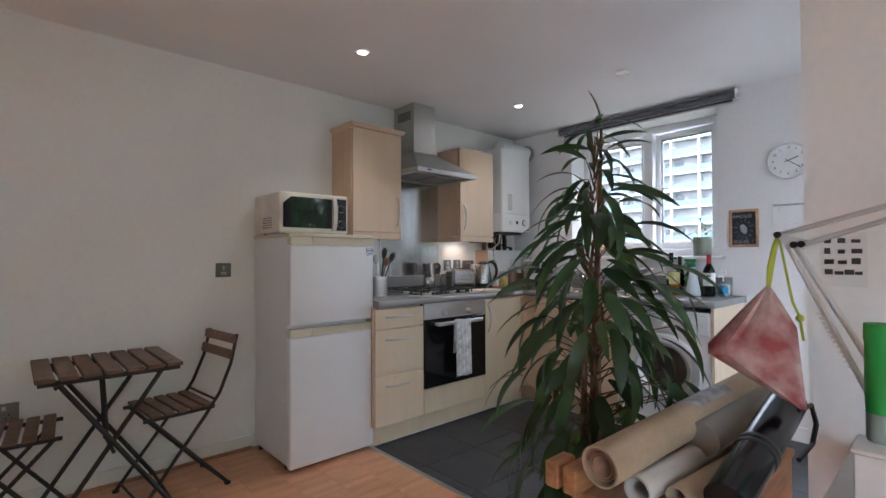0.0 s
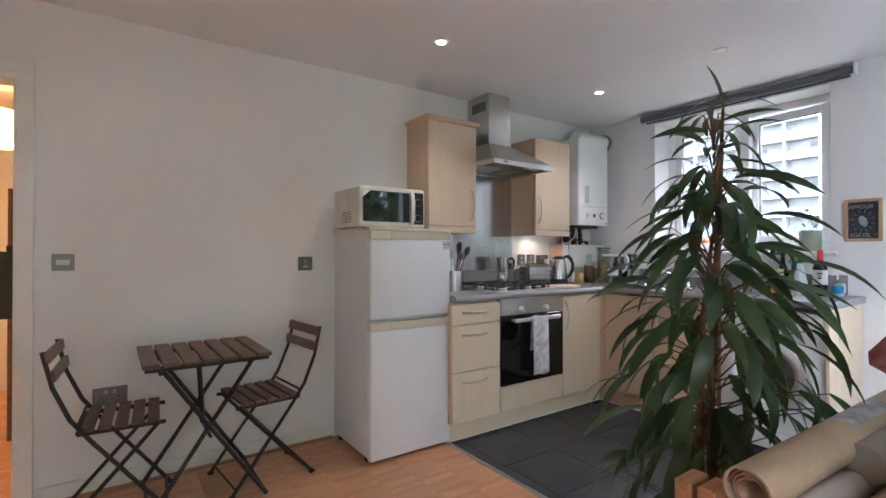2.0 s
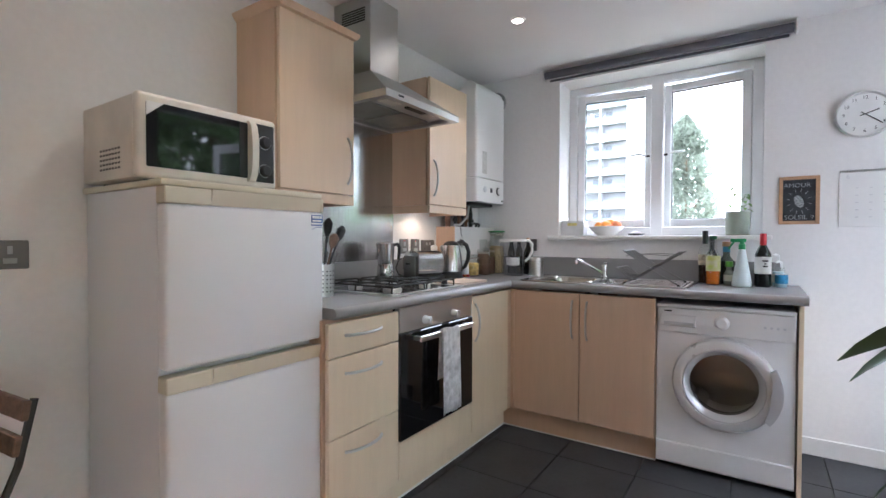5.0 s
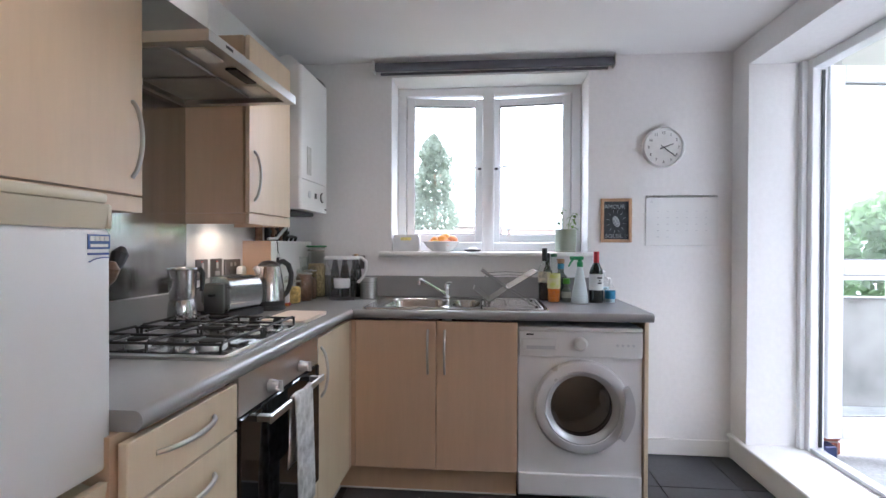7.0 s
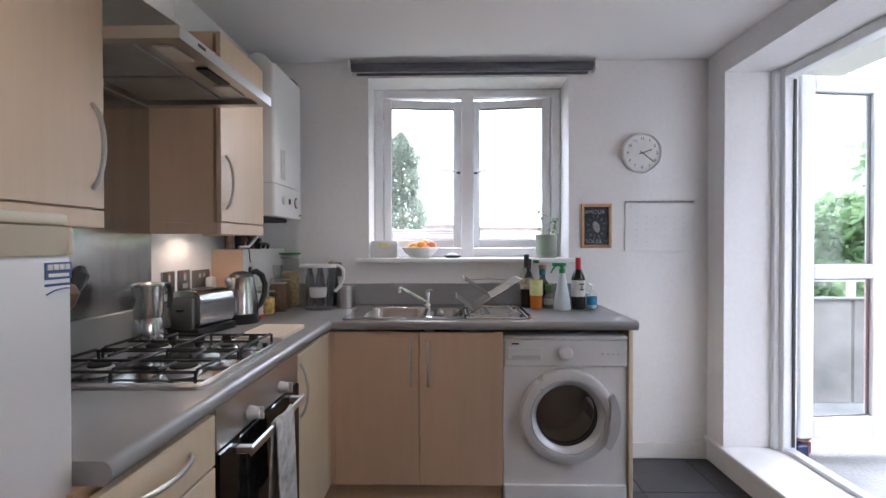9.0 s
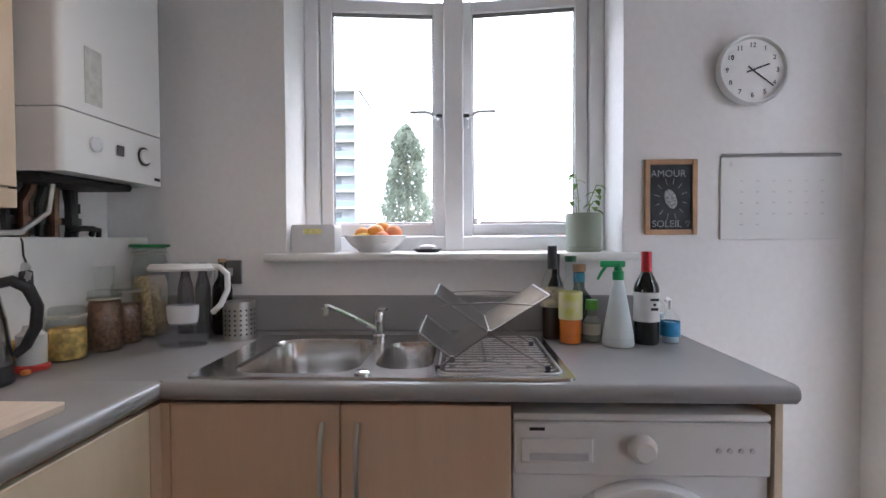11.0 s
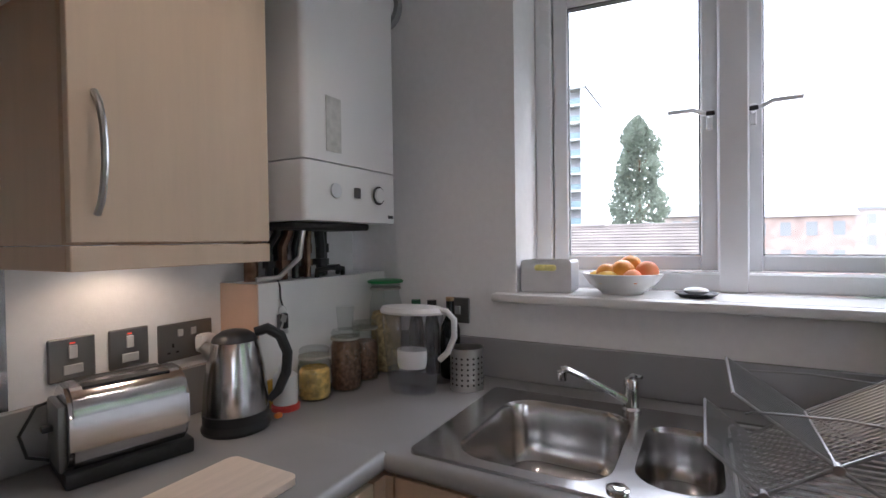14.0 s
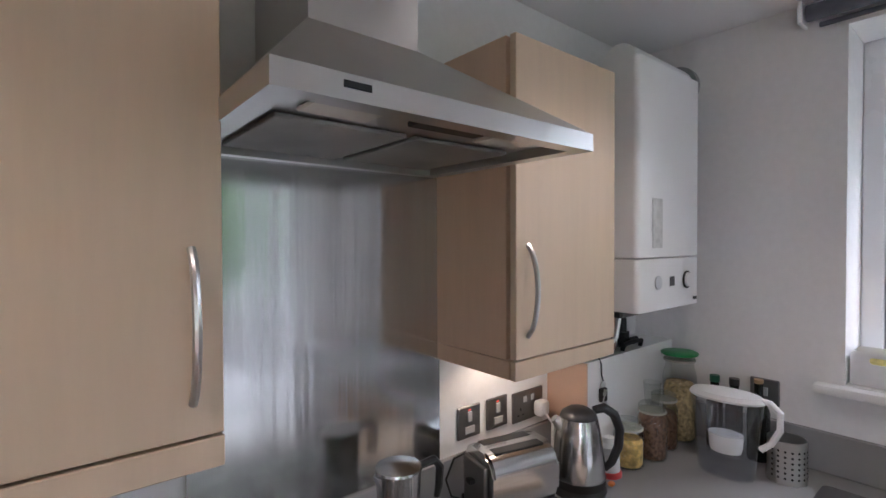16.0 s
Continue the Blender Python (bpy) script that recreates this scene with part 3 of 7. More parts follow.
# extractor hood
M_filter = mat("aluminium mesh", (0.36, 0.35, 0.33), 0.5, 0.8, vary=0.08, scale=6, bump=0.6, bscale=350)
H = thing("extractor_hood", (-1.362, -0.24, 1.8), "brushed steel chimney extractor hood over the hob", "extractor hood")
bm = bmesh.new()
lip = [(-1.663, -0.482), (-1.061, -0.482), (-1.061, -0.004), (-1.663, -0.004)]
chim = [(-1.523, -0.262), (-1.3, -0.262), (-1.3, -0.004), (-1.523, -0.004)]
ring_mesh(bm, [[(x, y, 1.8435) for x, y in lip], [(x, y, 2.004) for x, y in chim]])
part("canopy", bm, M_steel, H, smooth=False)
bm = bmesh.new()
for x0, x1, y0, y1 in ((-1.664, -1.060, -0.484, -0.45), (-1.664, -1.63, -0.45, -0.003), (-1.094, -1.060, -0.45, -0.003), (-1.63, -1.094, -0.03, -0.003)):
    box(bm, x0, x1, y0, y1, 1.811, 1.843)
part("rim", bm, M_steel, H, smooth=False)
part("underside", boxed(-1.63, -1.094, -0.45, -0.03, 1.83, 1.836), M_steel, H)
for x0, x1 in ((-1.6, -1.37), (-1.352, -1.12)):
    bm = bmesh.new()
    box(bm, x0, x1, -0.32, -0.05, 1.821, 1.829, 0.002)
    part("grease_filter", bm, M_filter, H, "fine aluminium mesh grease filter")
for x in (-1.53, -1.2):
    part("lamp_cover", boxed(x - 0.055, x + 0.055, -0.42, -0.36, 1.822, 1.829, 0.003), mat("frosted lamp cover", (0.7, 0.68, 0.6), 0.3), H)
part("switch_strip", boxed(-1.42, -1.28, -0.43, -0.39, 1.82, 1.829, 0.002), M_black, H)
bm = bmesh.new()
box(bm, -1.521, -1.302, -0.260, -0.004, 2.0045, 2.2)
part("chimney_lower", bm, M_steel, H, smooth=False)
c = part("chimney_upper", boxed(-1.516, -1.307, -0.256, -0.004, 2.2, 2.384), M_steel, H, smooth=False)
for k in range(6):
    part("vent_slot", boxed(-1.519, -1.515, -0.22, -0.06, 2.26 + k * 0.012, 2.266 + k * 0.012), M_black, c)
part("maker_plate", boxed(-1.577, -1.539, -0.4855, -0.484, 1.826, 1.8345), M_black, H, "dark maker's mark")
part("splashback", boxed(-1.657, -1.045, -0.006, -0.0005, 1.051, 1.811), M_steelv, None, "brushed stainless steel splashback behind the hob", category="splashback", kind="structure")

# boiler, its flue and the boxed-in pipes
B = thing("boiler", (-0.335, -0.15, 1.43), "white wall-hung gas boiler with a round dial", "boiler")
bm = bmesh.new()
prism(bm, rounded(-0.545, -0.136, -0.3, -0.03, 0.018, 4), 1.592, 2.18, "z")
part("casing", bm, M_white, B)
bm = bmesh.new()
prism(bm, rounded(-0.545, -0.136, -0.3, -0.03, 0.018, 4), 1.43, 1.588, "z")
pn = part("control_panel", bm, M_white, B)
TY = Matrix.Rotation(radians(90), 3, "X")
for x, r in ((-0.43, 0.021), (-0.235, 0.029)):
    bm = bmesh.new()
    lathe(bm, [(r, 0), (r, 0.003), (r * 0.85, 0.004)], (x, -0.302, 1.515), 20, turn=TY)
    part("dial", bm, M_silver if r < 0.025 else M_dark, pn, "round control dial")
bm = bmesh.new()
lathe(bm, [(0.023, 0), (0.023, 0.003), (0.021, 0.006)], (-0.235, -0.306, 1.515), 20, turn=TY)
part("knob", bm, M_white, pn)
part("display", boxed(-0.352, -0.322, -0.3035, -0.301, 1.50, 1.53, 0.001), mat("grey display glass", (0.1, 0.105, 0.11), 0.2), pn)
part("instruction_label", boxed(-0.465, -0.405, -0.3032, -0.3018, 1.62, 1.77), mat("grey printed label", (0.56, 0.56, 0.54), 0.6, vary=0.08, scale=40), B, "faint grey instruction label")
part("maker_plate", boxed(-0.185, -0.158, -0.3032, -0.3018, 1.445, 1.455), M_black, B, "dark maker's mark")
FL = thing("boiler_flue", (-0.2, -0.16, 2.1805), "white flue pipe on top of the boiler", "flue")
bm = bmesh.new()
tube(bm, [(-0.43, -0.17, 2.215), (-0.03, -0.17, 2.215)], 0.062, 20)
part("pipe", bm, M_white, FL)
bm = bmesh.new()
tube(bm, [(-0.028, -0.17, 2.215), (-0.001, -0.17, 2.215)], 0.078, 20)
part("wall_collar", bm, mat("grey rubber collar", (0.35, 0.35, 0.35), 0.7), FL)
part("turret", lathe(bmesh.new(), [(0.07, 0), (0.07, 0.03), (0.06, 0.05)], (-0.36, -0.17, 2.1805), 20), M_white, FL)
wall("pipe_boxing", M_trim, (-0.572, -0.0005, -0.15, -0.0005, 0.9236, 1.262), label="white boxed-in pipe casing on the worktop", category="pipe casing")
# thin added board that makes the casing's side tan
part("casing_side", boxed(-0.577, -0.5725, -0.152, -0.001, 1.051, 1.262), mat("tan board", (0.62, 0.43, 0.31), 0.6, vary=0.04), None, "added tan board on the side of the pipe casing", category="pipe casing", kind="structure")
PP = thing("boiler_pipes", (-0.35, -0.12, 1.252), "dull copper and black pipes under the boiler", "pipes")
M_cop = mat("tarnished copper", (0.22, 0.13, 0.09), 0.4, 0.9, vary=0.3, scale=20)
for k, (x, r) in enumerate(((-0.49, 0.011), (-0.44, 0.014), (-0.39, 0.011), (-0.34, 0.011), (-0.28, 0.016))):
    bm = bmesh.new()
    tube(bm, [(x, -0.1, 1.264), (x, -0.1, 1.36), (x + 0.005, -0.13 + 0.01 * k, 1.4), (x + 0.005, -0.13 + 0.01 * k, 1.432)], r, 8)
    lathe(bm, [(r * 1.6, 0), (r * 1.6, 0.02)], (x, -0.1, 1.3), 8)
    part("pipe", bm, M_cop if k % 2 else M_black, PP)
bm = bmesh.new()
tube(bm, [(-0.56, -0.13, 1.272), (-0.5, -0.15, 1.275), (-0.44, -0.17, 1.33), (-0.43, -0.18, 1.431)], 0.008, 8)
part("hose", bm, M_steel, PP)
for k, (x, y, z0, r) in enumerate(((-0.52, -0.06, 1.263, 0.02), (-0.415, -0.06, 1.263, 0.018), (-0.31, -0.05, 1.263, 0.02), (-0.235, -0.07, 1.263, 0.012))):
    bm = bmesh.new()
    tube(bm, [(x, y, z0), (x, y, 1.431)], r, 10)
    lathe(bm, [(r * 1.5, 0), (r * 1.5, 0.03)], (x, y, z0 + 0.075), 6)
    part("pipe", bm, M_cop if k % 2 == 0 else M_dark, PP)
# added dark block standing in for the shade and pipe clutter here
part("shade_block", boxed(-0.53, -0.2, -0.24, -0.06, 1.408, 1.4295, 0.006), M_dark, PP, "added dark block for shade and pipe clutter under the boiler")
part("drain_hose", tube(bmesh.new(), [(-0.33, -0.13, 1.264), (-0.34, -0.14, 1.285), (-0.28, -0.14, 1.29), (-0.22, -0.14, 1.285), (-0.21, -0.13, 1.264)], 0.008, 8), M_black, PP)
part("filling_loop", tube(bmesh.new(), [(-0.3, -0.1, 1.27), (-0.27, -0.12, 1.29), (-0.22, -0.12, 1.29), (-0.2, -0.1, 1.27)], 0.009, 8), M_black, PP)
K = thing("key_bunch", (-0.5, -0.155, 1.12), "bunch of keys on a black fob hanging from a hook", "keys")
part("hook_wire", tube(bmesh.new(), [(-0.5, -0.145, 1.266), (-0.5, -0.154, 1.25), (-0.5, -0.155, 1.215), (-0.495, -0.158, 1.195)], 0.0025, 6), M_dark, K)
part("ring", tube(bmesh.new(), [(-0.497 + 0.014 * math.cos(a), -0.158, 1.182 + 0.014 * math.sin(a)) for a in [i * math.pi / 6 for i in range(12)]], 0.0014, 5, closed=True), M_steel, K)
part("fob", boxed(-0.515, -0.482, -0.168, -0.152, 1.13, 1.175, 0.006, 2), M_black, K)
for k, t in enumerate((-14, -3, 9, 20)):
    bm = bmesh.new()
    R = Matrix.Translation((-0.497, -0.162 - 0.002 * k, 1.173)) @ Matrix.Rotation(radians(t), 4, "Y")
    box(bm, -0.009, 0.009, -0.001, 0.001, -0.022, -0.002, rot=R)
    box(bm, -0.003, 0.003, -0.001, 0.001, -0.058, -0.022, rot=R)
    part("key", bm, M_steel, K)

# hob with pan supports
HB = thing("gas_hob", (-1.39, -0.3, 0.9235), "stainless steel four-burner gas hob with black pan supports", "hob")
bm = bmesh.new()
prism(bm, rounded(-1.69, -1.095, -0.552, -0.05, 0.02), 0.9236, 0.931, "z")
bmesh.ops.bevel(bm, geom=[e for e in bm.edges if all(v.co.z > 0.93 for v in e.verts)], offset=0.004, segments=2, affect="EDGES")
part("plate", bm, M_steel, HB)
part("well", boxed(-1.665, -1.17, -0.53, -0.075, 0.9312, 0.9325), M_chrome, HB, "polished burner well")
for k, (x, y, r) in enumerate(((-1.545, -0.42, 0.045), (-1.545, -0.18, 0.036), (-1.285, -0.42, 0.03), (-1.285, -0.18, 0.042))):
    b = part("burner", lathe(bmesh.new(), [(r, 0), (r, 0.008), (r * 0.9, 0.012)], (x, y, 0.9326), 24), M_steel, HB)
    part("burner_cap", lathe(bmesh.new(), [(r * 0.8, 0), (r * 0.82, 0.006), (r * 0.7, 0.009)], (x, y, 0.9448), 24), M_iron, b)
for x0, x1 in ((-1.672, -1.42), (-1.412, -1.158)):
    g = new("pan_support")
    g.parent = HB
    for y in (-0.52, -0.42, -0.30, -0.18, -0.085):
        bm = bmesh.new()
        if y in (-0.52, -0.30, -0.085):
            tube(bm, [(x0 + 0.004, y, 0.934), (x0 + 0.006, y, 0.958), (x0 + 0.016, y, 0.966), (x1 - 0.016, y, 0.966), (x1 - 0.006, y, 0.958), (x1 - 0.004, y, 0.934)], 0.0045, 6)
        else:
            part("finger", tube(bmesh.new(), [(x0 + 0.01, y, 0.966), (x0 + 0.09, y, 0.966)], 0.0045, 6), M_iron, g)
            tube(bm, [(x1 - 0.09, y, 0.966), (x1 - 0.01, y, 0.966)], 0.0045, 6)
        part("bar", bm, M_iron, g)
    for x in (x0 + 0.008, (x0 + x1) / 2, x1 - 0.008):
        part("bar", tube(bmesh.new(), [(x, -0.525, 0.961), (x, -0.08, 0.961)], 0.0042, 6), M_iron, g)
for k in range(4):
    part("knob", lathe(bmesh.new(), [(0.018, 0), (0.018, 0.008), (0.014, 0.022)], (-1.13, -0.14 - 0.1 * k, 0.9315), 16), M_black, HB)

# tea towel over the oven handle
bm = bmesh.new()
tw = []
prof = [(-0.624, 0.52), (-0.628, 0.62), (-0.632, 0.735), (-0.634, 0.755), (-0.640, 0.759), (-0.647, 0.755), (-0.651, 0.735), (-0.655, 0.6), (-0.657, 0.5), (-0.658, 0.42), (-0.656, 0.36)]
for k, (y, z) in enumerate(prof):
    row = []
    for i in range(15):
        u = i / 14
        wob = 0.006 * math.sin(u * 13 + z * 4) * (1 if k > 5 else 0.3)
        row.append(bm.verts.new((-1.462 + 0.15 * u + 0.008 * math.sin(z * 9) * (0.7 - z) * 2, y - abs(wob), z + 0.004 * math.sin(u * 7))))
    tw.append(row)
for a, b in zip(tw, tw[1:]):
    for i in range(14):
        bm.faces.new((a[i], a[i + 1], b[i + 1], b[i]))
M_towel = mat("white waffle cotton", (0.62, 0.62, 0.62), 0.9, vary=0.18, scale=28, bump=0.5, bscale=220)
towel = part("tea_towel", bm, M_towel, None, "grey and white tea towel over the oven handle", category="towel")
sol = towel.modifiers.new("cloth", "SOLIDIFY")
sol.thickness = 0.003

# sink
S = thing("sink", (-0.35, -1.1, 0.924), "stainless steel one-and-a-half bowl sink with drainer", "sink")
# dark reflection of the room put into the steel as a darker colour
M_sink = mat("sink steel", (0.55, 0.535, 0.52), 0.2, 1.0, vary=0.015, scale=4, rvary=0.02)
bm = bmesh.new()


def loop_edges(bm, pts, z):
    vs = [bm.verts.new((x, y, z)) for x, y in pts]
    return vs, [bm.edges.new((vs[i], vs[(i + 1) % len(vs)])) for i in range(len(vs))]


edges = []
outer, e = loop_edges(bm, rounded(-0.605, -0.118, -1.563, -0.642, 0.02), 0.930)
edges += e
bowls = []
for x0, x1, y0, y1, r in ((-0.575, -0.185, -1.042, -0.722, 0.08), (-0.535, -0.222, -1.226, -1.075, 0.065)):
    vs, e = loop_edges(bm, rounded(x0, x1, y0, y1, r, 7), 0.930)
    bowls.append((vs, (x0 + x1) / 2, (y0 + y1) / 2, 0.155 if x0 < -0.55 else 0.115))
    edges += e
bmesh.ops.triangle_fill(bm, use_beauty=True, edges=edges)
low = [bm.verts.new((v.co.x + 0.002 * (1 if v.co.x > -0.35 else -1), v.co.y, 0.9236)) for v in outer]
for i in range(len(outer)):
    j = (i + 1) % len(outer)
    bm.faces.new((outer[i], outer[j], low[j], low[i]))
for vs, cx, cy, depth in bowls:
    prev = vs
    for s, dz in ((0.985, 0.004), (0.965, 0.014), (0.94, depth * 0.6), (0.90, depth - 0.02), (0.84, depth - 0.004), (0.7, depth)):
        cur = [bm.verts.new((cx + (v.co.x - cx) * s, cy + (v.co.y - cy) * s, 0.930 - dz)) for v in vs]
        for i in range(len(vs)):
            j = (i + 1) % len(vs)
            bm.faces.new((prev[i], prev[j], cur[j], cur[i]))
        prev = cur
    bm.faces.new(prev)
part("basin", bm, M_sink, S)
for k in range(14):
    x = -0.535 + k * 0.0275
    part("drainer_rib", tube(bmesh.new(), [(x, -1.258, 0.9290), (x, -1.525, 0.9285)], 0.0048, 6), M_chrome, S)
part("drainer_edge", tube(bmesh.new(), [(x, y, 0.931) for x, y in rounded(-0.575, -0.145, -1.54, -1.242, 0.03, 4)], 0.003, 6, closed=True), M_steel, S)
for x, y, z, r in ((-0.40, -0.88, 0.777, 0.04), (-0.37, -1.15, 0.8165, 0.03)):
    part("waste", lathe(bmesh.new(), [(r, 0), (r * 0.9, 0.003), (r * 0.5, 0.001)], (x, y, z), 20), M_chrome, S)
part("plug_control", lathe(bmesh.new(), [(0.02, 0), (0.02, 0.005), (0.015, 0.008)], (-0.575, -1.06, 0.9302), 20), M_chrome, S)
T = thing("mixer_tap", (-0.16, -1.03, 0.930), "chrome kitchen mixer tap with long swivel spout", "tap")
part("body", lathe(bmesh.new(), [(0.024, 0), (0.024, 0.008), (0.019, 0.014), (0.017, 0.05), (0.019, 0.075), (0.015, 0.084)], (-0.16, -1.03, 0.930), 18), M_chrome, T)
part("lever", tube(bmesh.new(), [(-0.16, -1.03, 1.01), (-0.165, -1.035, 1.022), (-0.18, -1.058, 1.026)], [0.012, 0.008, 0.005], 8), M_chrome, T)
sp = part("spout", tube(bmesh.new(), [(-0.165, -1.025, 0.955), (-0.20, -0.975, 0.992), (-0.23, -0.93, 1.022), (-0.248, -0.9, 1.040), (-0.255, -0.888, 1.046), (-0.26, -0.879, 1.043)], [0.01, 0.008, 0.0075, 0.0075, 0.008, 0.009], 10), M_chrome, T)
part("nozzle", lathe(bmesh.new(), [(0.012, 0), (0.013, 0.022)], (-0.259, -0.881, 1.018), 12), M_chrome, sp)

# folding dish rack on the drainer
DR = thing("dish_rack", (-0.39, -1.37, 0.933), "folding crossed stainless wire dish rack on the drainer", "dish rack")
XF, XB = -0.53, -0.27
P = {"TL": (-1.234, 1.114), "X": (-1.368, 1.02), "TR": (-1.515, 1.112), "LL": (-1.194, 1.019), "J": (-1.275, 0.956), "FL": (-1.24, 0.936), "FR": (-1.509, 0.936)}
for a, b in (("TL", "X"), ("TR", "X"), ("LL", "J"), ("X", "J")):
    (ya, za), (yb, zb) = P[a], P[b]
    w = new("wing")
    w.parent = DR
    bm = bmesh.new()
    n = 19
    for i in range(n + 1):
        x = XF + (XB - XF) * i / n
        tube(bm, [(x, ya, za), (x, yb, zb)], 0.0013, 4)
    tagged(part("wire_mesh", bm, M_wire, w), kind="stuff")
    bm = bmesh.new()
    tube(bm, [(XF - 0.003, ya, za), (XB + 0.003, ya, za)], 0.003, 6)
    part("edge_bar", bm, M_wire, w)
    for x in (XF - 0.002, XB + 0.002):
        part("side_bar", tube(bmesh.new(), [(x, ya, za), (x, yb, zb)], 0.003, 6), M_wire, w)
for x in (XF - 0.006, XB + 0.006):
    for a, b in (("X", "FR"), ("J", "FL")):
        part("leg", tube(bmesh.new(), [(x, *P[a]), (x, *P[b])], 0.0032, 6), M_wire, DR)
    part("foot", boxed(x - 0.005, x + 0.005, -1.516, -1.503, 0.930, 0.941, 0.002), M_black, DR)
    part("foot", boxed(x - 0.005, x + 0.005, -1.246, -1.233, 0.930, 0.941, 0.002), M_black, DR)
for a in ("X", "J"):
    part("pivot", tube(bmesh.new(), [(XF - 0.012, *P[a]), (XF + 0.004, *P[a])], 0.008, 12), M_wire, DR)
for x in (XF - 0.008, XB + 0.004):
    part("hoop", tube(bmesh.new(), [(x, -1.25, 1.085), (x, -1.262, 1.09), (x, -1.375, 1.096), (x, -1.478, 1.09), (x, -1.49, 1.085)], 0.002, 6), M_wire, DR)

# moka pot, toaster, kettle
M_pol = mat("polished brushed steel", (0.54, 0.535, 0.53), 0.19, 1.0, vary=0.04, scale=9, stretch=(1, 1, 14), rvary=0.05)
MK = thing("moka_pot", (-1.27, -0.14, 0.97), "polished steel stovetop espresso pot with black handle", "coffee pot")
part("boiler_base", lathe(bmesh.new(), [(0.042, 0), (0.044, 0.01), (0.040, 0.05), (0.036, 0.062)], (-1.27, -0.14, 0.9706), 12), M_pol, MK)
bm = bmesh.new()
lathe(bm, [(0.036, 0.06), (0.040, 0.075), (0.044, 0.15), (0.046, 0.158)], (-1.27, -0.14, 0.9706), 16)
prism(bm, [(-1.322, 1.127), (-1.305, 1.085), (-1.305, 1.128)], -0.15, -0.13, "y")
part("jug", bm, M_pol, MK)
part("lid", lathe(bmesh.new(), [(0.046, 0.1585), (0.045, 0.163), (0.02, 0.167), (0.012, 0.168)], (-1.27, -0.14, 0.9706), 16), M_pol, MK)
part("handle", tube(bmesh.new(), [(-1.225, -0.145, 1.122), (-1.19, -0.15, 1.126), (-1.177, -0.152, 1.11), (-1.18, -0.152, 1.07), (-1.186, -0.152, 1.05)], [0.008, 0.009, 0.009, 0.008, 0.006], 8), M_black, MK)

MK.scale = (1.13, 1.13, 1.13)
TO = thing("toaster", (-0.895, -0.11, 0.9235), "brushed steel two-slice toaster on a black base", "toaster")
bm = bmesh.new()
prism(bm, rounded(-0.188, -0.036, 0.945, 1.102, 0.048, 8), -1.01, -0.78, "x")
bmesh.ops.bevel(bm, geom=[e for e in bm.edges if abs(e.verts[0].co.x - e.verts[1].co.x) < 1e-5 and abs(abs(e.verts[0].co.x + 0.895) - 0.115) < 1e-4], offset=0.008, segments=2, affect="EDGES")
part("shell", bm, M_pol, TO)
part("base", boxed(-1.02, -0.77, -0.188, -0.036, 0.9236, 0.955, 0.006, 2), M_black, TO)
part("end_cap", boxed(-1.026, -1.009, -0.165, -0.06, 0.95, 1.075, 0.006, 2), M_plate, TO)
for y in (-0.142, -0.083):
    part("slot", boxed(-0.98, -0.81, y - 0.016, y + 0.016, 1.0995, 1.1032, 0.001), M_black, TO)
part("lever", boxed(-1.045, -1.024, -0.125, -0.1, 1.02, 1.032, 0.004, 2), M_black, TO)
part("flex", tube(bmesh.new(), [(-1.024, -0.07, 0.95), (-1.06, -0.05, 0.96), (-1.07, -0.035, 1.0), (-1.04, -0.03, 1.05), (-0.99, -0.028, 1.06)], 0.0035, 6), M_black, TO)

TO.location = (-0.9, -0.128, 0.9235)
TO.rotation_euler = (0, 0, radians(-13))
TO.scale = (0.89, 1.0, 1.0)
KT = thing("kettle", (-0.676, -0.19, 0.9235), "brushed steel jug kettle with black handle and base", "kettle")
kc = (-0.676, -0.19, 0.9236)
part("power_base", lathe(bmesh.new(), [(0.078, 0), (0.08, 0.008), (0.074, 0.022)], kc, 28), M_black, KT)
part("base_band", lathe(bmesh.new(), [(0.076, 0.0225), (0.077, 0.045)], kc, 28), M_black, KT)
part("jug", lathe(bmesh.new(), [(0.075, 0.0455), (0.073, 0.09), (0.066, 0.15), (0.056, 0.2), (0.053, 0.212)], kc, 28), M_pol, KT)
part("lid", lathe(bmesh.new(), [(0.053, 0.2125), (0.048, 0.224), (0.03, 0.236), (0.012, 0.24)], kc, 28), M_black, KT)
dx, dy = 0.8, -0.6
hp = [(0.045, 0.228), (0.075, 0.235), (0.105, 0.215), (0.122, 0.17), (0.118, 0.12), (0.098, 0.075), (0.076, 0.055)]
part("handle", tube(bmesh.new(), [(kc[0] + dx * r, kc[1] + dy * r, kc[2] + z) for r, z in hp], [0.012, 0.014, 0.014, 0.013, 0.013, 0.012, 0.009], 10), M_black, KT)
part("switch", boxed(-0.609, -0.591, -0.258, -0.242, 0.93, 0.942, 0.003), mat("orange switch", (0.8, 0.25, 0.05), 0.4), KT)
part("spout", tube(bmesh.new(), [(kc[0] - dx * 0.05, kc[1] - dy * 0.05, kc[2] + 0.185), (kc[0] - dx * 0.072, kc[1] - dy * 0.072, kc[2] + 0.208)], [0.02, 0.012], 10), M_steel, KT)

CB = thing("chopping_board", (-0.93, -0.43, 0.9235), "pale wooden chopping board lying on the worktop", "chopping board")
bm = bmesh.new()
prism(bm, rounded(-1.085, -0.8, -0.53, -0.345, 0.02), 0.9236, 0.937, "z")
part("board", bm, mat("pale scrubbed wood", (0.7, 0.59, 0.49), 0.6, vary=0.03, grain=0.03, gscale=30, stretch=(1, 9, 1)), CB)

# storage jars
M_jar = clear("jar glass", (0.90, 0.92, 0.91), 0.02, thin=1)


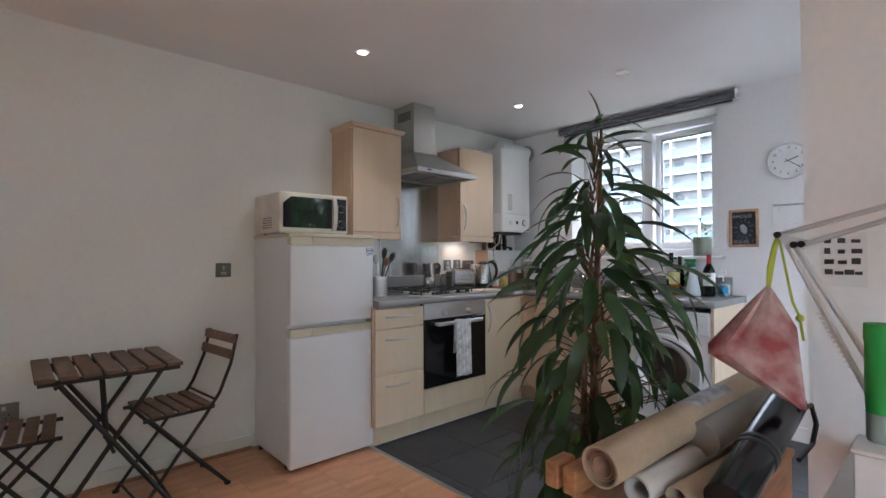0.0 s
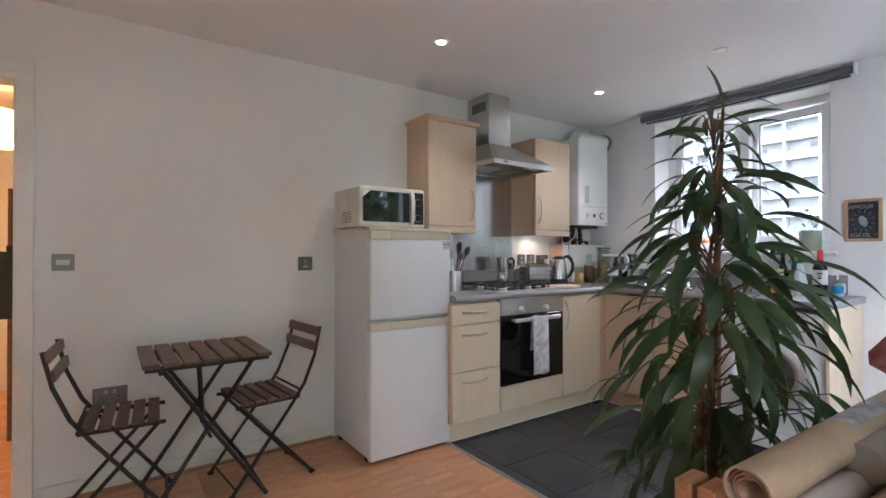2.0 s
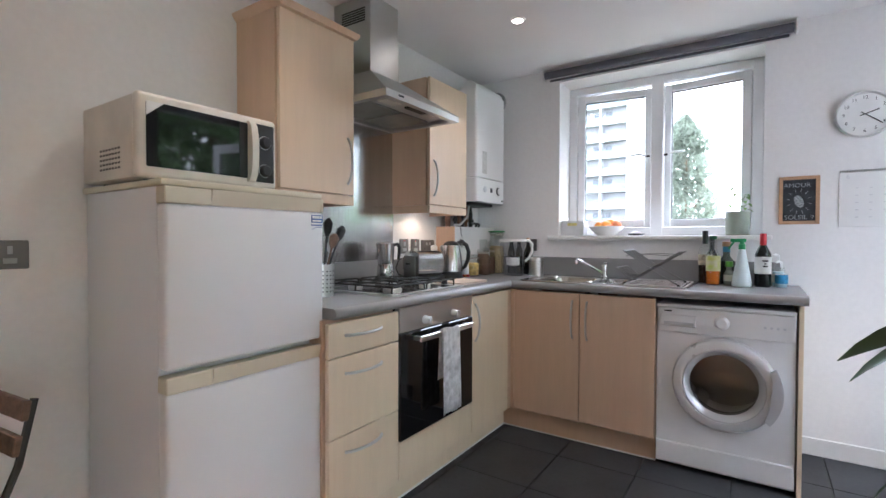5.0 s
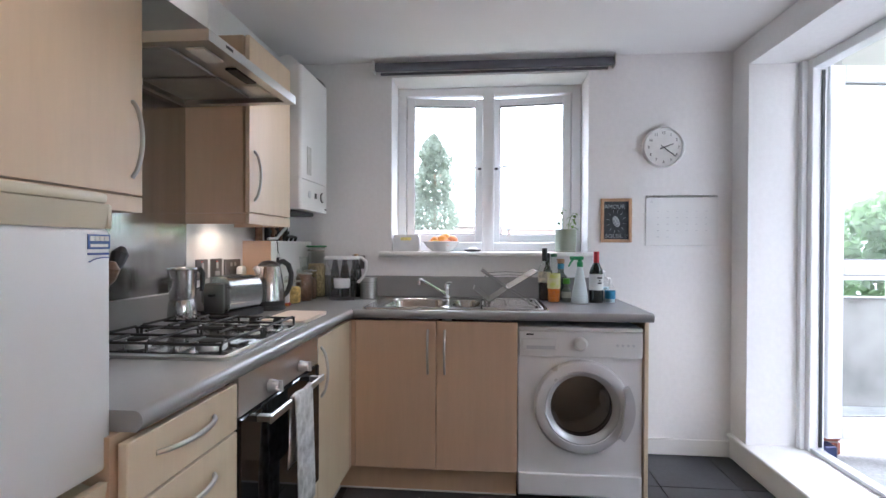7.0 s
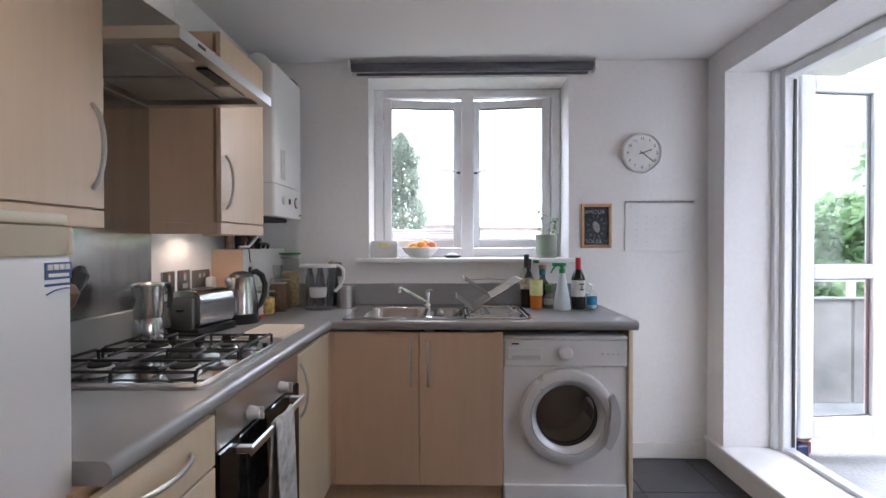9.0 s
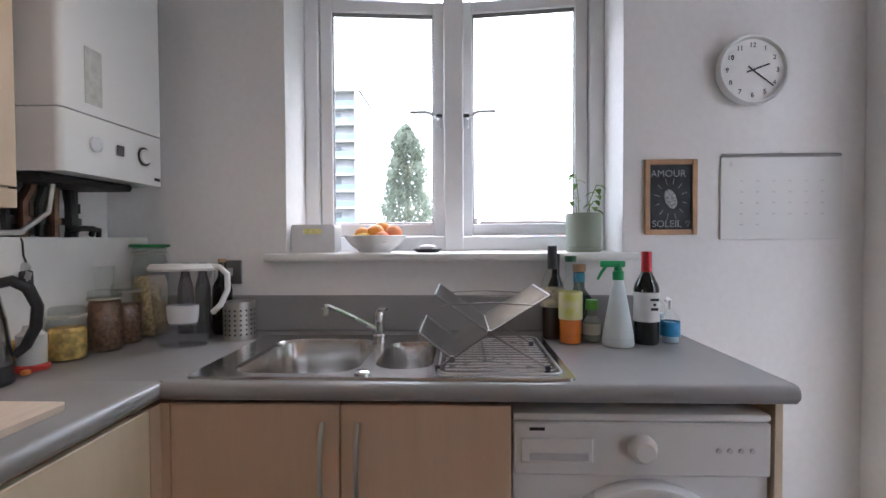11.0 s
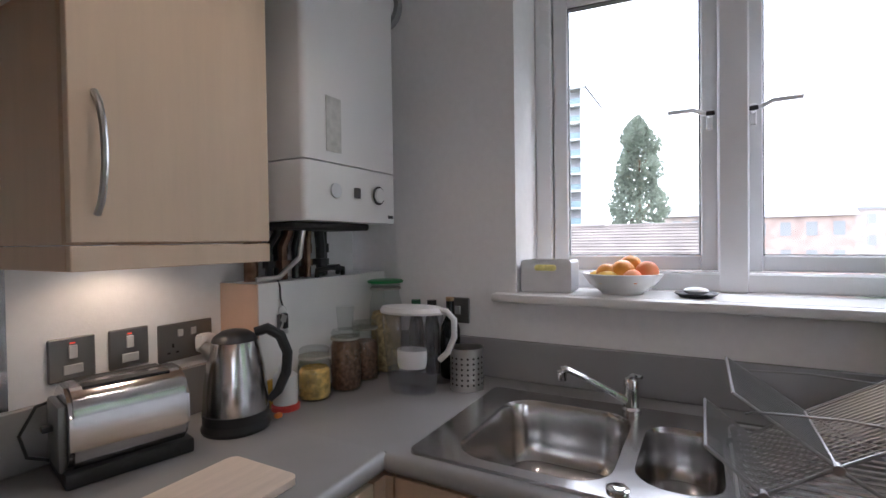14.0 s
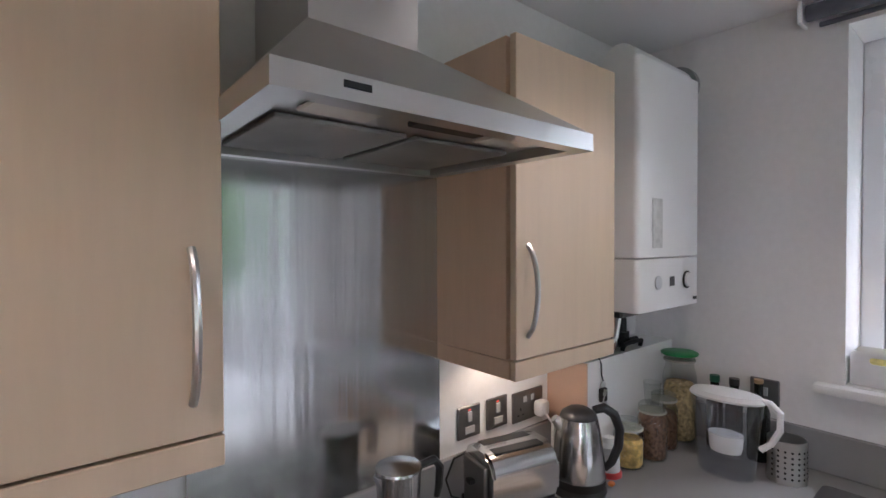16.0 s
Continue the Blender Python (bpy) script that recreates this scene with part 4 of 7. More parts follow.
def jar(x, y, r, h, fill, fill_h, lid, lid_mat, label, name="glass_jar"):
    j = thing(name, (x, y, 0.9235), label, "jar", "storage jars")
    g = part("glass", lathe(bmesh.new(), [(r * 0.94, 0), (r, 0.008), (r, h * 0.8), (r * 0.85, h * 0.9), (r * 0.82, h)], (x, y, 0.9238), 20, caps=(True, False)), M_jar, j)
    g.visible_shadow = False
    if fill is not None:
        part("contents", lathe(bmesh.new(), [(r * 0.86, 0), (r * 0.93, 0.006), (r * 0.93, fill_h * 0.9), (r * 0.8, fill_h)], (x, y, 0.9275), 16), fill, j)
    if lid:
        part("lid", lathe(bmesh.new(), [(r * 0.9, 0), (r * 0.92, lid * 0.7), (r * 0.8, lid)], (x, y, 0.9238 + h + 0.0005), 20), lid_mat, j)
        part("seal", lathe(bmesh.new(), [(r * 0.96, -0.008), (r * 0.96, -0.002)], (x, y, 0.9238 + h), 20), mat("grey rubber seal", (0.4, 0.38, 0.33), 0.7), j)
    return j


M_pasta = mat("dry pasta", (0.75, 0.52, 0.16), 0.6, vary=0.25, scale=45, bump=1.0, bscale=60)
M_beans = mat("brown lentils", (0.2, 0.11, 0.07), 0.7, vary=0.35, scale=110, bump=0.8, bscale=150)
M_oats = mat("pale oats", (0.5, 0.38, 0.2), 0.8, vary=0.3, scale=90, bump=0.8, bscale=110)
jar(-0.425, -0.205, 0.047, 0.125, M_pasta, 0.085, 0.02, M_jar, "clip-top glass jar half full of pasta")
jar(-0.315, -0.228, 0.047, 0.16, M_beans, 0.145, 0.02, M_jar, "tall glass jar full of brown lentils")
jar(-0.205, -0.215, 0.045, 0.17, M_beans, 0.12, 0.018, M_jar, "glass jar of brown dry goods")
jar(-0.085, -0.215, 0.056, 0.29, M_oats, 0.2, 0.012, M_jar, "tall glass jar with a green lid")
part("jar_lid", lathe(bmesh.new(), [(0.05, 0), (0.062, 0.003), (0.063, 0.009), (0.058, 0.012)], (-0.085, -0.215, 1.2262), 28), mat("green plastic", (0.02, 0.24, 0.07), 0.35), None, "green plastic lid on top of the tall jar", category="lid")
g = part("tumbler", lathe(bmesh.new(), [(0.022, 0), (0.028, 0.07)], (-0.315, -0.228, 1.105), 16, caps=(True, False)), M_jar, None, "small upturned glass on top of a jar", category="glass")
TN = thing("salt_tub", (-0.53, -0.2, 0.9235), "white tub with a red foot and lid", "tub")
part("tub", lathe(bmesh.new(), [(0.032, 0.016), (0.032, 0.09), (0.02, 0.1), (0.016, 0.115)], (-0.53, -0.2, 0.9236), 18), mat("white tub", (0.72, 0.72, 0.7), 0.4), TN)
part("foot", lathe(bmesh.new(), [(0.038, 0), (0.038, 0.012), (0.034, 0.0155)], (-0.53, -0.2, 0.9236), 18), mat("red plastic", (0.55, 0.05, 0.04), 0.4), TN)
PK = thing("packet", (-0.585, -0.115, 0.9235), "yellow and red food packet standing behind the kettle", "packet")
part("wrap", boxed(-0.56, -0.5, -0.17, -0.15, 0.9236, 1.0, 0.006), mat("yellow wrapper", (0.7, 0.42, 0.06), 0.4, vary=0.3, scale=25), PK)

# water filter jug, bottle and cutlery pot in the corner
J = thing("water_filter_jug", (-0.25, -0.428, 0.9235), "clear water filter jug with white lid and handle", "jug")
M_pl = clear("clear plastic", (0.94, 0.945, 0.96), 0.02, thin=1, milk=0.02)
M_water = clear("tinted jug plastic", (0.93, 0.94, 0.96), 0.02, thin=1, milk=0.01)


def oval(cx, cy, rx, ry, z, n=24, turn=0.0):
    c, s = math.cos(turn), math.sin(turn)
    return [(cx + rx * math.cos(a) * c - ry * math.sin(a) * s, cy + rx * math.cos(a) * s + ry * math.sin(a) * c, z) for a in [2 * math.pi * i / n for i in range(n)]]


TJ = radians(-86)
jc = (-0.25, -0.428)
g = part("body", ring_mesh(bmesh.new(), [oval(*jc, 0.074, 0.046, 0.9238, turn=TJ), oval(*jc, 0.078, 0.05, 0.94, turn=TJ), oval(*jc, 0.1, 0.058, 1.157, turn=TJ)], (True, False)), M_pl, J)
g.visible_shadow = False
g = part("water", ring_mesh(bmesh.new(), [oval(*jc, 0.071, 0.043, 0.9275, turn=TJ), oval(*jc, 0.0775, 0.0475, 0.992, turn=TJ)]), M_water, J, "shallow water in the jug")
part("lid", ring_mesh(bmesh.new(), [oval(*jc, 0.102, 0.06, 1.158, turn=TJ), oval(*jc, 0.104, 0.062, 1.165, turn=TJ), oval(*jc, 0.094, 0.054, 1.177, turn=TJ)]), M_white, J)
g = part("funnel", ring_mesh(bmesh.new(), [oval(*jc, 0.056, 0.04, 1.05, turn=TJ), oval(*jc, 0.09, 0.05, 1.155, turn=TJ)], (True, False)), M_pl, J)
part("filter_cartridge", ring_mesh(bmesh.new(), [oval(*jc, 0.042, 0.034, 0.995, turn=TJ), oval(*jc, 0.046, 0.036, 1.01, turn=TJ), oval(*jc, 0.048, 0.036, 1.049, turn=TJ)]), M_white, J)
dv = Vector((math.cos(TJ), math.sin(TJ), 0))
part("handle", tube(bmesh.new(), [Vector((*jc, 1.17)) + dv * 0.085, Vector((*jc, 1.168)) + dv * 0.115, Vector((*jc, 1.145)) + dv * 0.139, Vector((*jc, 1.095)) + dv * 0.139, Vector((*jc, 1.05)) + dv * 0.118, Vector((*jc, 1.025)) + dv * 0.092], 0.009, 10), M_white, J)
CP = thing("cutlery_pot", (-0.15, -0.56, 0.9235), "perforated steel cutlery pot beside the sink", "pot")


def pot(parent, x, y, z, r, h, holes, span):
    part("cup", lathe(bmesh.new(), [(r, 0), (r, h), (r - 0.002, h), (r - 0.002, 0.003)], (x, y, z), 28), M_steel, parent)
    bm = bmesh.new()
    for i in range(holes):
        for k in range(6):
            a = radians(span[0] + (span[1] - span[0]) * i / (holes - 1))
            c = Vector((x + (r + 0.0004) * math.cos(a), y + (r + 0.0004) * math.sin(a), z + h * 0.16 + k * h * 0.125))
            tube(bm, [c, c + Vector((math.cos(a), math.sin(a), 0)) * 0.0005], 0.0035, 8)
    tagged(part("hole", bm, M_black, parent), kind="stuff")


pot(CP, -0.15, -0.56, 0.9236, 0.05, 0.125, 9, (150, 310))
DB = thing("dark_bottle", (-0.065, -0.46, 0.9235), "dark glass bottle with a cork top", "bottle")


def bottle(parent, x, y, r, h, neck, m, shoulder=0.62, segs=20, z=0.9236):
    g = part("glass", lathe(bmesh.new(), [(r * 0.9, 0), (r, 0.006), (r, h * shoulder), (r * 0.9, h * (shoulder + 0.05)), (neck * 1.25, h * (shoulder + 0.16)), (neck, h * (shoulder + 0.2)), (neck, h)], (x, y, z), segs), m, parent)
    return g


M_dgl = mat("dark bottle glass", (0.006, 0.008, 0.006), 0.06, vary=0.2, rvary=0.02)
bottle(DB, -0.065, -0.46, 0.033, 0.25, 0.013, M_dgl)
part("cork", lathe(bmesh.new(), [(0.013, 0), (0.014, 0.012)], (-0.065, -0.46, 1.174), 14), mat("cork", (0.45, 0.3, 0.17), 0.8), DB)
for k, (x, y) in enumerate(((-0.06, -0.325), (-0.055, -0.385))):
    SP = thing("spice_bottle", (x, y, 0.9235), "small dark bottle behind the jug", "bottle")
    bottle(SP, x, y, 0.026, 0.225, 0.014, M_dgl, 0.7)
    part("cap", lathe(bmesh.new(), [(0.016, 0), (0.016, 0.022)], (x, y, 1.149), 14), mat("cap", (0.02, 0.12, 0.07) if k == 0 else (0.02, 0.02, 0.02), 0.4), SP)

# utensil pot by the fridge
UP = thing("utensil_pot", (-1.83, -0.26, 0.9235), "perforated steel pot full of cooking utensils", "pot")
pot(UP, -1.83, -0.26, 0.9236, 0.05, 0.14, 9, (170, 330))
for k, (ax, ay, hh, m, kind) in enumerate(((0.05, 0.02, 0.34, M_black, "spatula"), (0.1, -0.01, 0.31, M_black, "spoon"), (-0.02, 0.03, 0.29, M_steel, "spoon"), (0.09, 0.04, 0.24, M_steel, "whisk"), (0.02, -0.05, 0.27, M_walnut, "spoon"))):
    u = thing("utensil", (-1.83 + 0.2 * ax, -0.26 + 0.2 * ay, 0.93), {"spatula": "black nylon spatula standing in the pot", "spoon": "long cooking spoon standing in the pot", "whisk": "steel whisk standing in the pot"}[kind], "utensil", "utensils in the pot")
    b, t = Vector((-1.83 - 0.2 * ax, -0.26 - 0.2 * ay, 0.93)), Vector((-1.83 + ax * 0.8, -0.26 + ay * 0.8, 0.93 + hh * 0.75))
    e = t + (t - b).normalized() * hh * 0.25
    part("shaft", tube(bmesh.new(), [b, t], 0.005, 8), m, u)
    part("head", tube(bmesh.new(), [t, t + (e - t) * 0.3, t + (e - t) * 0.75, e], [0.006, 0.018, 0.022, 0.008], 10), m, u)

# bottles at the end of the worktop
M_clear = clear("clear bottle glass", (0.97, 0.98, 0.97), 0.01, thin=1)
RB = thing("spirit_bottle", (-0.14, -1.597, 0.9235), "clear spirit bottle with black capsule and label", "bottle", "bottles on the worktop")
bottle(RB, -0.14, -1.597, 0.036, 0.29, 0.014, M_clear).visible_shadow = False
part("drink", lathe(bmesh.new(), [(0.031, 0), (0.033, 0.12)], (-0.14, -1.597, 0.927), 18), mat("dark spirit", (0.03, 0.014, 0.01), 0.1), RB)
part("capsule", lathe(bmesh.new(), [(0.0155, 0), (0.0155, 0.075), (0.012, 0.077)], (-0.14, -1.597, 1.152), 16), M_black, RB)
part("label", lathe(bmesh.new(), [(0.0366, 0), (0.0366, 0.06)], (-0.14, -1.597, 1.03), 20, caps=(False, False)), mat("cream label", (0.6, 0.55, 0.42), 0.6, vary=0.2, scale=60), RB)
JB = thing("juice_bottle", (-0.2, -1.642, 0.9235), "clear plastic bottle a third full of orange squash", "bottle", "bottles on the worktop")
bottle(JB, -0.2, -1.642, 0.036, 0.255, 0.016, M_clear, 0.6).visible_shadow = False
part("squash", lathe(bmesh.new(), [(0.032, 0), (0.0335, 0.075)], (-0.2, -1.642, 0.927), 18), mat("orange squash", (0.75, 0.2, 0.02), 0.2), JB)
part("label", lathe(bmesh.new(), [(0.0366, 0), (0.0366, 0.085)], (-0.2, -1.642, 1.0), 20, caps=(False, False)), mat("green and yellow label", (0.55, 0.58, 0.12), 0.5, tint=(0.75, 0.7, 0.5), vary=0.1, scale=26), JB)
part("cap", lathe(bmesh.new(), [(0.018, 0), (0.018, 0.018)], (-0.2, -1.642, 1.179), 16), mat("dark green cap", (0.02, 0.12, 0.05), 0.4), JB)
TB = thing("tequila_bottle", (-0.075, -1.70, 0.9235), "squat clear bottle with blue neck label and cork", "bottle", "bottles on the worktop")
bottle(TB, -0.075, -1.70, 0.045, 0.215, 0.018, clear("grey-green glass", (0.5, 0.55, 0.52), 0.01, thin=1), 0.55)
part("neck_label", lathe(bmesh.new(), [(0.0195, 0), (0.0195, 0.03)], (-0.075, -1.70, 1.105), 16, caps=(False, False)), mat("blue label", (0.05, 0.25, 0.4), 0.5), TB)
part("cork", lathe(bmesh.new(), [(0.022, 0), (0.022, 0.025)], (-0.075, -1.70, 1.139), 16), mat("brown cork", (0.4, 0.25, 0.14), 0.7), TB)
VB = thing("oil_bottle", (-0.055, -1.625, 0.9235), "dark slim bottle with black cap", "bottle", "bottles on the worktop")
bottle(VB, -0.055, -1.625, 0.03, 0.245, 0.013, M_dgl, 0.62)
part("cap", lathe(bmesh.new(), [(0.0145, 0), (0.0145, 0.03)], (-0.055, -1.625, 1.169), 14), M_black, VB)
GB = thing("detergent_bottle", (-0.165, -1.718, 0.9235), "small clear bottle with a green cap", "bottle", "bottles on the worktop")
bottle(GB, -0.165, -1.718, 0.027, 0.1, 0.014, clear("milky green plastic", (0.74, 0.78, 0.68), 0.05, thin=1, milk=0.3), 0.6)
part("label", lathe(bmesh.new(), [(0.0274, 0), (0.0274, 0.035)], (-0.165, -1.718, 0.945), 18, caps=(False, False)), mat("pale label", (0.6, 0.6, 0.5), 0.6), GB)
part("cap", lathe(bmesh.new(), [(0.02, 0), (0.019, 0.03)], (-0.165, -1.718, 1.0245), 16), mat("lime green cap", (0.12, 0.4, 0.06), 0.4), GB)
SB = thing("spray_bottle", (-0.23, -1.78, 0.9235), "translucent spray bottle with a green trigger", "spray bottle", "bottles on the worktop")
part("bottle", lathe(bmesh.new(), [(0.045, 0), (0.0475, 0.006), (0.045, 0.035), (0.034, 0.1), (0.0225, 0.165), (0.0145, 0.2)], (-0.23, -1.78, 0.9236), 24), mat("frosted blue-white plastic", (0.62, 0.70, 0.73), 0.35, vary=0.05), SB)
M_grn = mat("green spray head", (0.02, 0.30, 0.10), 0.35)
bm = bmesh.new()
lathe(bm, [(0.017, 0), (0.017, 0.025), (0.012, 0.03), (0.012, 0.05)], (-0.23, -1.78, 1.1242), 16)
box(bm, -0.24, -0.22, -1.80, -1.725, 1.163, 1.183, 0.005, 2)
tube(bm, [(-0.23, -1.742, 1.165), (-0.23, -1.728, 1.145), (-0.23, -1.718, 1.125)], [0.006, 0.005, 0.004], 8)
part("trigger_head", bm, M_grn, SB)
WB = thing("wine_bottle", (-0.205, -1.875, 0.9235), "dark red wine bottle with red capsule and white label", "bottle", "bottles on the worktop")
bottle(WB, -0.205, -1.875, 0.0375, 0.285, 0.0145, M_dgl, 0.6, 24)
part("capsule", lathe(bmesh.new(), [(0.016, 0), (0.0155, 0.066), (0.0145, 0.068)], (-0.205, -1.875, 1.142), 18), mat("red foil capsule", (0.42, 0.02, 0.03), 0.35, 0.3), WB)
part("label", lathe(bmesh.new(), [(0.0381, 0), (0.0381, 0.09)], (-0.205, -1.875, 0.995), 24, caps=(False, False)), mat("white paper label", (0.68, 0.68, 0.66), 0.6), WB)
for k, (w, z) in enumerate(((0.026, 1.06), (0.008, 1.045), (0.022, 1.031))):
    part("print_bar", boxed(-0.2442, -0.2435, -1.885 - w / 2, -1.885 + w / 2, z, z + 0.008), M_black, WB)
for x, y, h, lab, colr in ((-0.185, -1.957, 0.105, "clear soap pump bottle with blue label", (0.03, 0.25, 0.5)), (-0.105, -1.945, 0.14, "clear hand gel pump bottle", (0.75, 0.75, 0.72))):
    SO = thing("soap_dispenser", (x, y, 0.9235), lab, "soap bottle", "bottles on the worktop")
    bottle(SO, x, y, 0.029, h, 0.012, M_clear, 0.72).visible_shadow = False
    part("soap", lathe(bmesh.new(), [(0.025, 0), (0.0265, h * 0.55)], (x, y, 0.926), 16), mat("soap", (0.45, 0.62, 0.72), 0.3), SO)
    part("label", lathe(bmesh.new(), [(0.0295, 0), (0.0295, 0.045)], (x, y, 0.945), 18, caps=(False, False)), mat("soap label", colr, 0.5, vary=0.2, scale=40), SO)
    part("pump", tube(bmesh.new(), [(x, y, 0.9236 + h), (x, y, 0.9236 + h + 0.028), (x - 0.012, y + 0.012, 0.9236 + h + 0.033), (x - 0.024, y + 0.024, 0.9236 + h + 0.028)], 0.0055, 8), M_white, SO)

# on the window board
ST = thing("storage_tub", (0.07, -0.756, 1.202), "white plastic tub with an oval hand hole", "tub")
bm = bmesh.new()
tub = [(y, z) for y, z in rounded(-0.836, -0.674, 1.2035, 1.307, 0.012, 4)]
hole = rounded(-0.79, -0.718, 1.272, 1.292, 0.0095, 4)
for x in (0.025, 0.029):
    es = []
    for loop in (tub, hole):
        vs = [bm.verts.new((x, y, z)) for y, z in loop]
        es += [bm.edges.new((vs[k], vs[(k + 1) % len(vs)])) for k in range(len(vs))]
    bmesh.ops.triangle_fill(bm, use_beauty=True, edges=es)
ring_mesh(bm, [[(x, y, z) for y, z in hole] for x in (0.025, 0.029)], (False, False))
ring_mesh(bm, [[(x, y, z) for y, z in tub] for x in (0.025, 0.125)], (False, True))
bmesh.ops.delete(bm, geom=[f for f in bm.faces if f.calc_center_median().z > 1.3065], context="FACES")
part("shell", bm, mat("white matt plastic", (0.66, 0.66, 0.67), 0.5), ST, smooth=False)
part("sponge", boxed(0.045, 0.075, -0.81, -0.7, 1.2045, 1.296, 0.008, 2), mat("yellow sponge", (0.75, 0.66, 0.25), 0.9, vary=0.1, scale=60, bump=0.6, bscale=250), None, "yellow washing-up sponge in the white tub", category="sponge")
FB = thing("fruit_bowl", (0.095, -0.974, 1.202), "white china bowl heaped with fruit", "bowl")
part("bowl", lathe(bmesh.new(), [(0.06, 0), (0.062, 0.006), (0.095, 0.03), (0.118, 0.062), (0.116, 0.064), (0.092, 0.034), (0.055, 0.01)], (0.095, -0.974, 1.2025), 32), mat("white china", (0.76, 0.75, 0.73), 0.2), FB)
fruits = ((0.03, -0.93, 0.045, 0.03, "lemon"), (-0.03, -0.96, 0.05, 0.026, "lemon"), (0.0, -1.0, 0.07, 0.036, "orange"), (0.07, -0.98, 0.05, 0.035, "orange"), (-0.03, -1.03, 0.053, 0.027, "peach"), (0.02, -1.065, 0.07, 0.033, "peach"), (0.05, -1.015, 0.085, 0.034, "orange"), (-0.01, -0.955, 0.066, 0.03, "orange"), (0.075, -1.05, 0.05, 0.03, "peach"))
fm = {"lemon": mat("lemon peel", (0.8, 0.5, 0.06), 0.45, bump=0.3, bscale=200), "orange": mat("orange peel", (0.8, 0.3, 0.03), 0.45, bump=0.3, bscale=200), "peach": mat("peach skin", (0.75, 0.22, 0.10), 0.6, tint=(0.7, 0.35, 0.12), scale=18)}
for x, y, z, r, kind in fruits:
    bm = bmesh.new()
    bmesh.ops.create_uvsphere(bm, u_segments=16, v_segments=10, radius=r)
    for v in bm.verts:
        if kind == "lemon":
            v.co.y *= 1.25
        v.co.z *= 0.94
        v.co += noise.noise_vector(v.co * 30) * 0.001
    bmesh.ops.translate(bm, verts=bm.verts, vec=(x + 0.055, y + 0.018, 1.2025 + z))
    part(kind, bm, fm[kind], None, {"lemon": "yellow lemon in the fruit bowl", "orange": "bright orange in the fruit bowl", "peach": "ripe reddish peach in the fruit bowl"}[kind], category="fruit", group="fruit in the bowl")
SD = thing("soap_dish", (0.07, -1.174, 1.202), "small black dish on the window board", "dish")
part("dish", lathe(bmesh.new(), [(0.04, 0), (0.056, 0.012), (0.054, 0.014), (0.035, 0.004)], (0.07, -1.174, 1.2025), 24), M_black, SD)
bm = bmesh.new()
bmesh.ops.create_uvsphere(bm, u_segments=14, v_segments=8, radius=0.03)
for v in bm.verts:
    v.co = Vector((v.co.x * 0.8 + 0.07, v.co.y * 1.1 - 1.174, v.co.z * 0.35 + 1.2205))
part("soap_bar", bm, M_white, None, "worn white soap bar in the black dish", category="soap")
PL = thing("planter", (0.05, -1.748, 1.202), "sage green ceramic planter on a saucer", "planter")
part("pot", lathe(bmesh.new(), [(0.058, 0.012), (0.062, 0.02), (0.064, 0.14), (0.058, 0.14), (0.056, 0.118)], (0.05, -1.748, 1.2025), 28), mat("sage green ceramic", (0.30, 0.34, 0.27), 0.45), PL)
part("saucer", lathe(bmesh.new(), [(0.06, 0), (0.064, 0.0115)], (0.05, -1.748, 1.2025), 28), mat("sage saucer", (0.34, 0.37, 0.29), 0.45), PL)
part("soil", lathe(bmesh.new(), [(0.055, 0.11), (0.055, 0.117)], (0.05, -1.748, 1.2025), 20), mat("potting soil", (0.05, 0.035, 0.025), 0.95, bump=0.8), PL)
SG = thing("seedling", (0.05, -1.748, 1.319), "leggy green seedling in the sage planter", "plant")
rnd = random.Random(5)
M_leafy = mat("young leaf green", (0.16, 0.30, 0.05), 0.5, vary=0.2, scale=20)


def leaf_mesh(bm, base, direction, length, width, droop, fold=0.25, seg=6):
    """A blade that starts at base, goes in a direction and hangs over by its own weight."""
    d = Vector(direction).normalized()
    side = d.cross(Vector((0, 0, 1)))
    side = side.normalized() if side.length > 0.05 else Vector((1, 0, 0))
    p = Vector(base)
    rows = []
    for i in range(seg + 1):
        t = i / seg
        w = width * (math.sin(math.pi * min(1, t * 0.92 + 0.05)) ** 0.8) * (1 - 0.35 * t)
        if i == seg:
            w = 0.0008
        up = side.cross(d).normalized()
        rows.append((bm.verts.new(p - side * w + up * w * fold), bm.verts.new(p), bm.verts.new(p + side * w + up * w * fold)))
        d = (d + Vector((0, 0, -droop / seg))).normalized()
        p = p + d * (length / seg)
    for a, b in zip(rows, rows[1:]):
        bm.faces.new((a[0], a[1], b[1], b[0]))
        bm.faces.new((a[1], a[2], b[2], b[1]))
    return bm


for k in range(4):
    a = k * 1.7 + 0.4
    bx, by, hgt = 0.05 + 0.02 * math.cos(a), -1.748 + 0.03 * math.sin(a), (0.17, 0.09, 0.12, 0.07)[k]
    tip = Vector((bx + 0.012 * math.cos(a), by + 0.03 * math.sin(a), 1.319 + hgt))
    part("stem", tube(bmesh.new(), [(bx, by, 1.318), (bx, by + 0.004, 1.319 + hgt * 0.5), tip], 0.0016, 5), M_leafy, SG)
    for q in range(4):
        part("leaf", leaf_mesh(bmesh.new(), tip - Vector((0, 0, 0.012 * q)), (math.cos(a + q * 1.9), math.sin(a + q * 1.9), 0.3), 0.045, 0.013, 1.3), M_leafy, SG)

# on the window wall


def text_mesh(body, size, depth=0.0006):
    cu = bpy.data.curves.new("text", "FONT")
    cu.body, cu.size, cu.extrude, cu.align_x, cu.align_y = body, size, depth, "CENTER", "CENTER"
    ob = bpy.data.objects.new("text", cu)
    me = bpy.data.meshes.new_from_object(ob)
    bpy.data.objects.remove(ob)
    return me


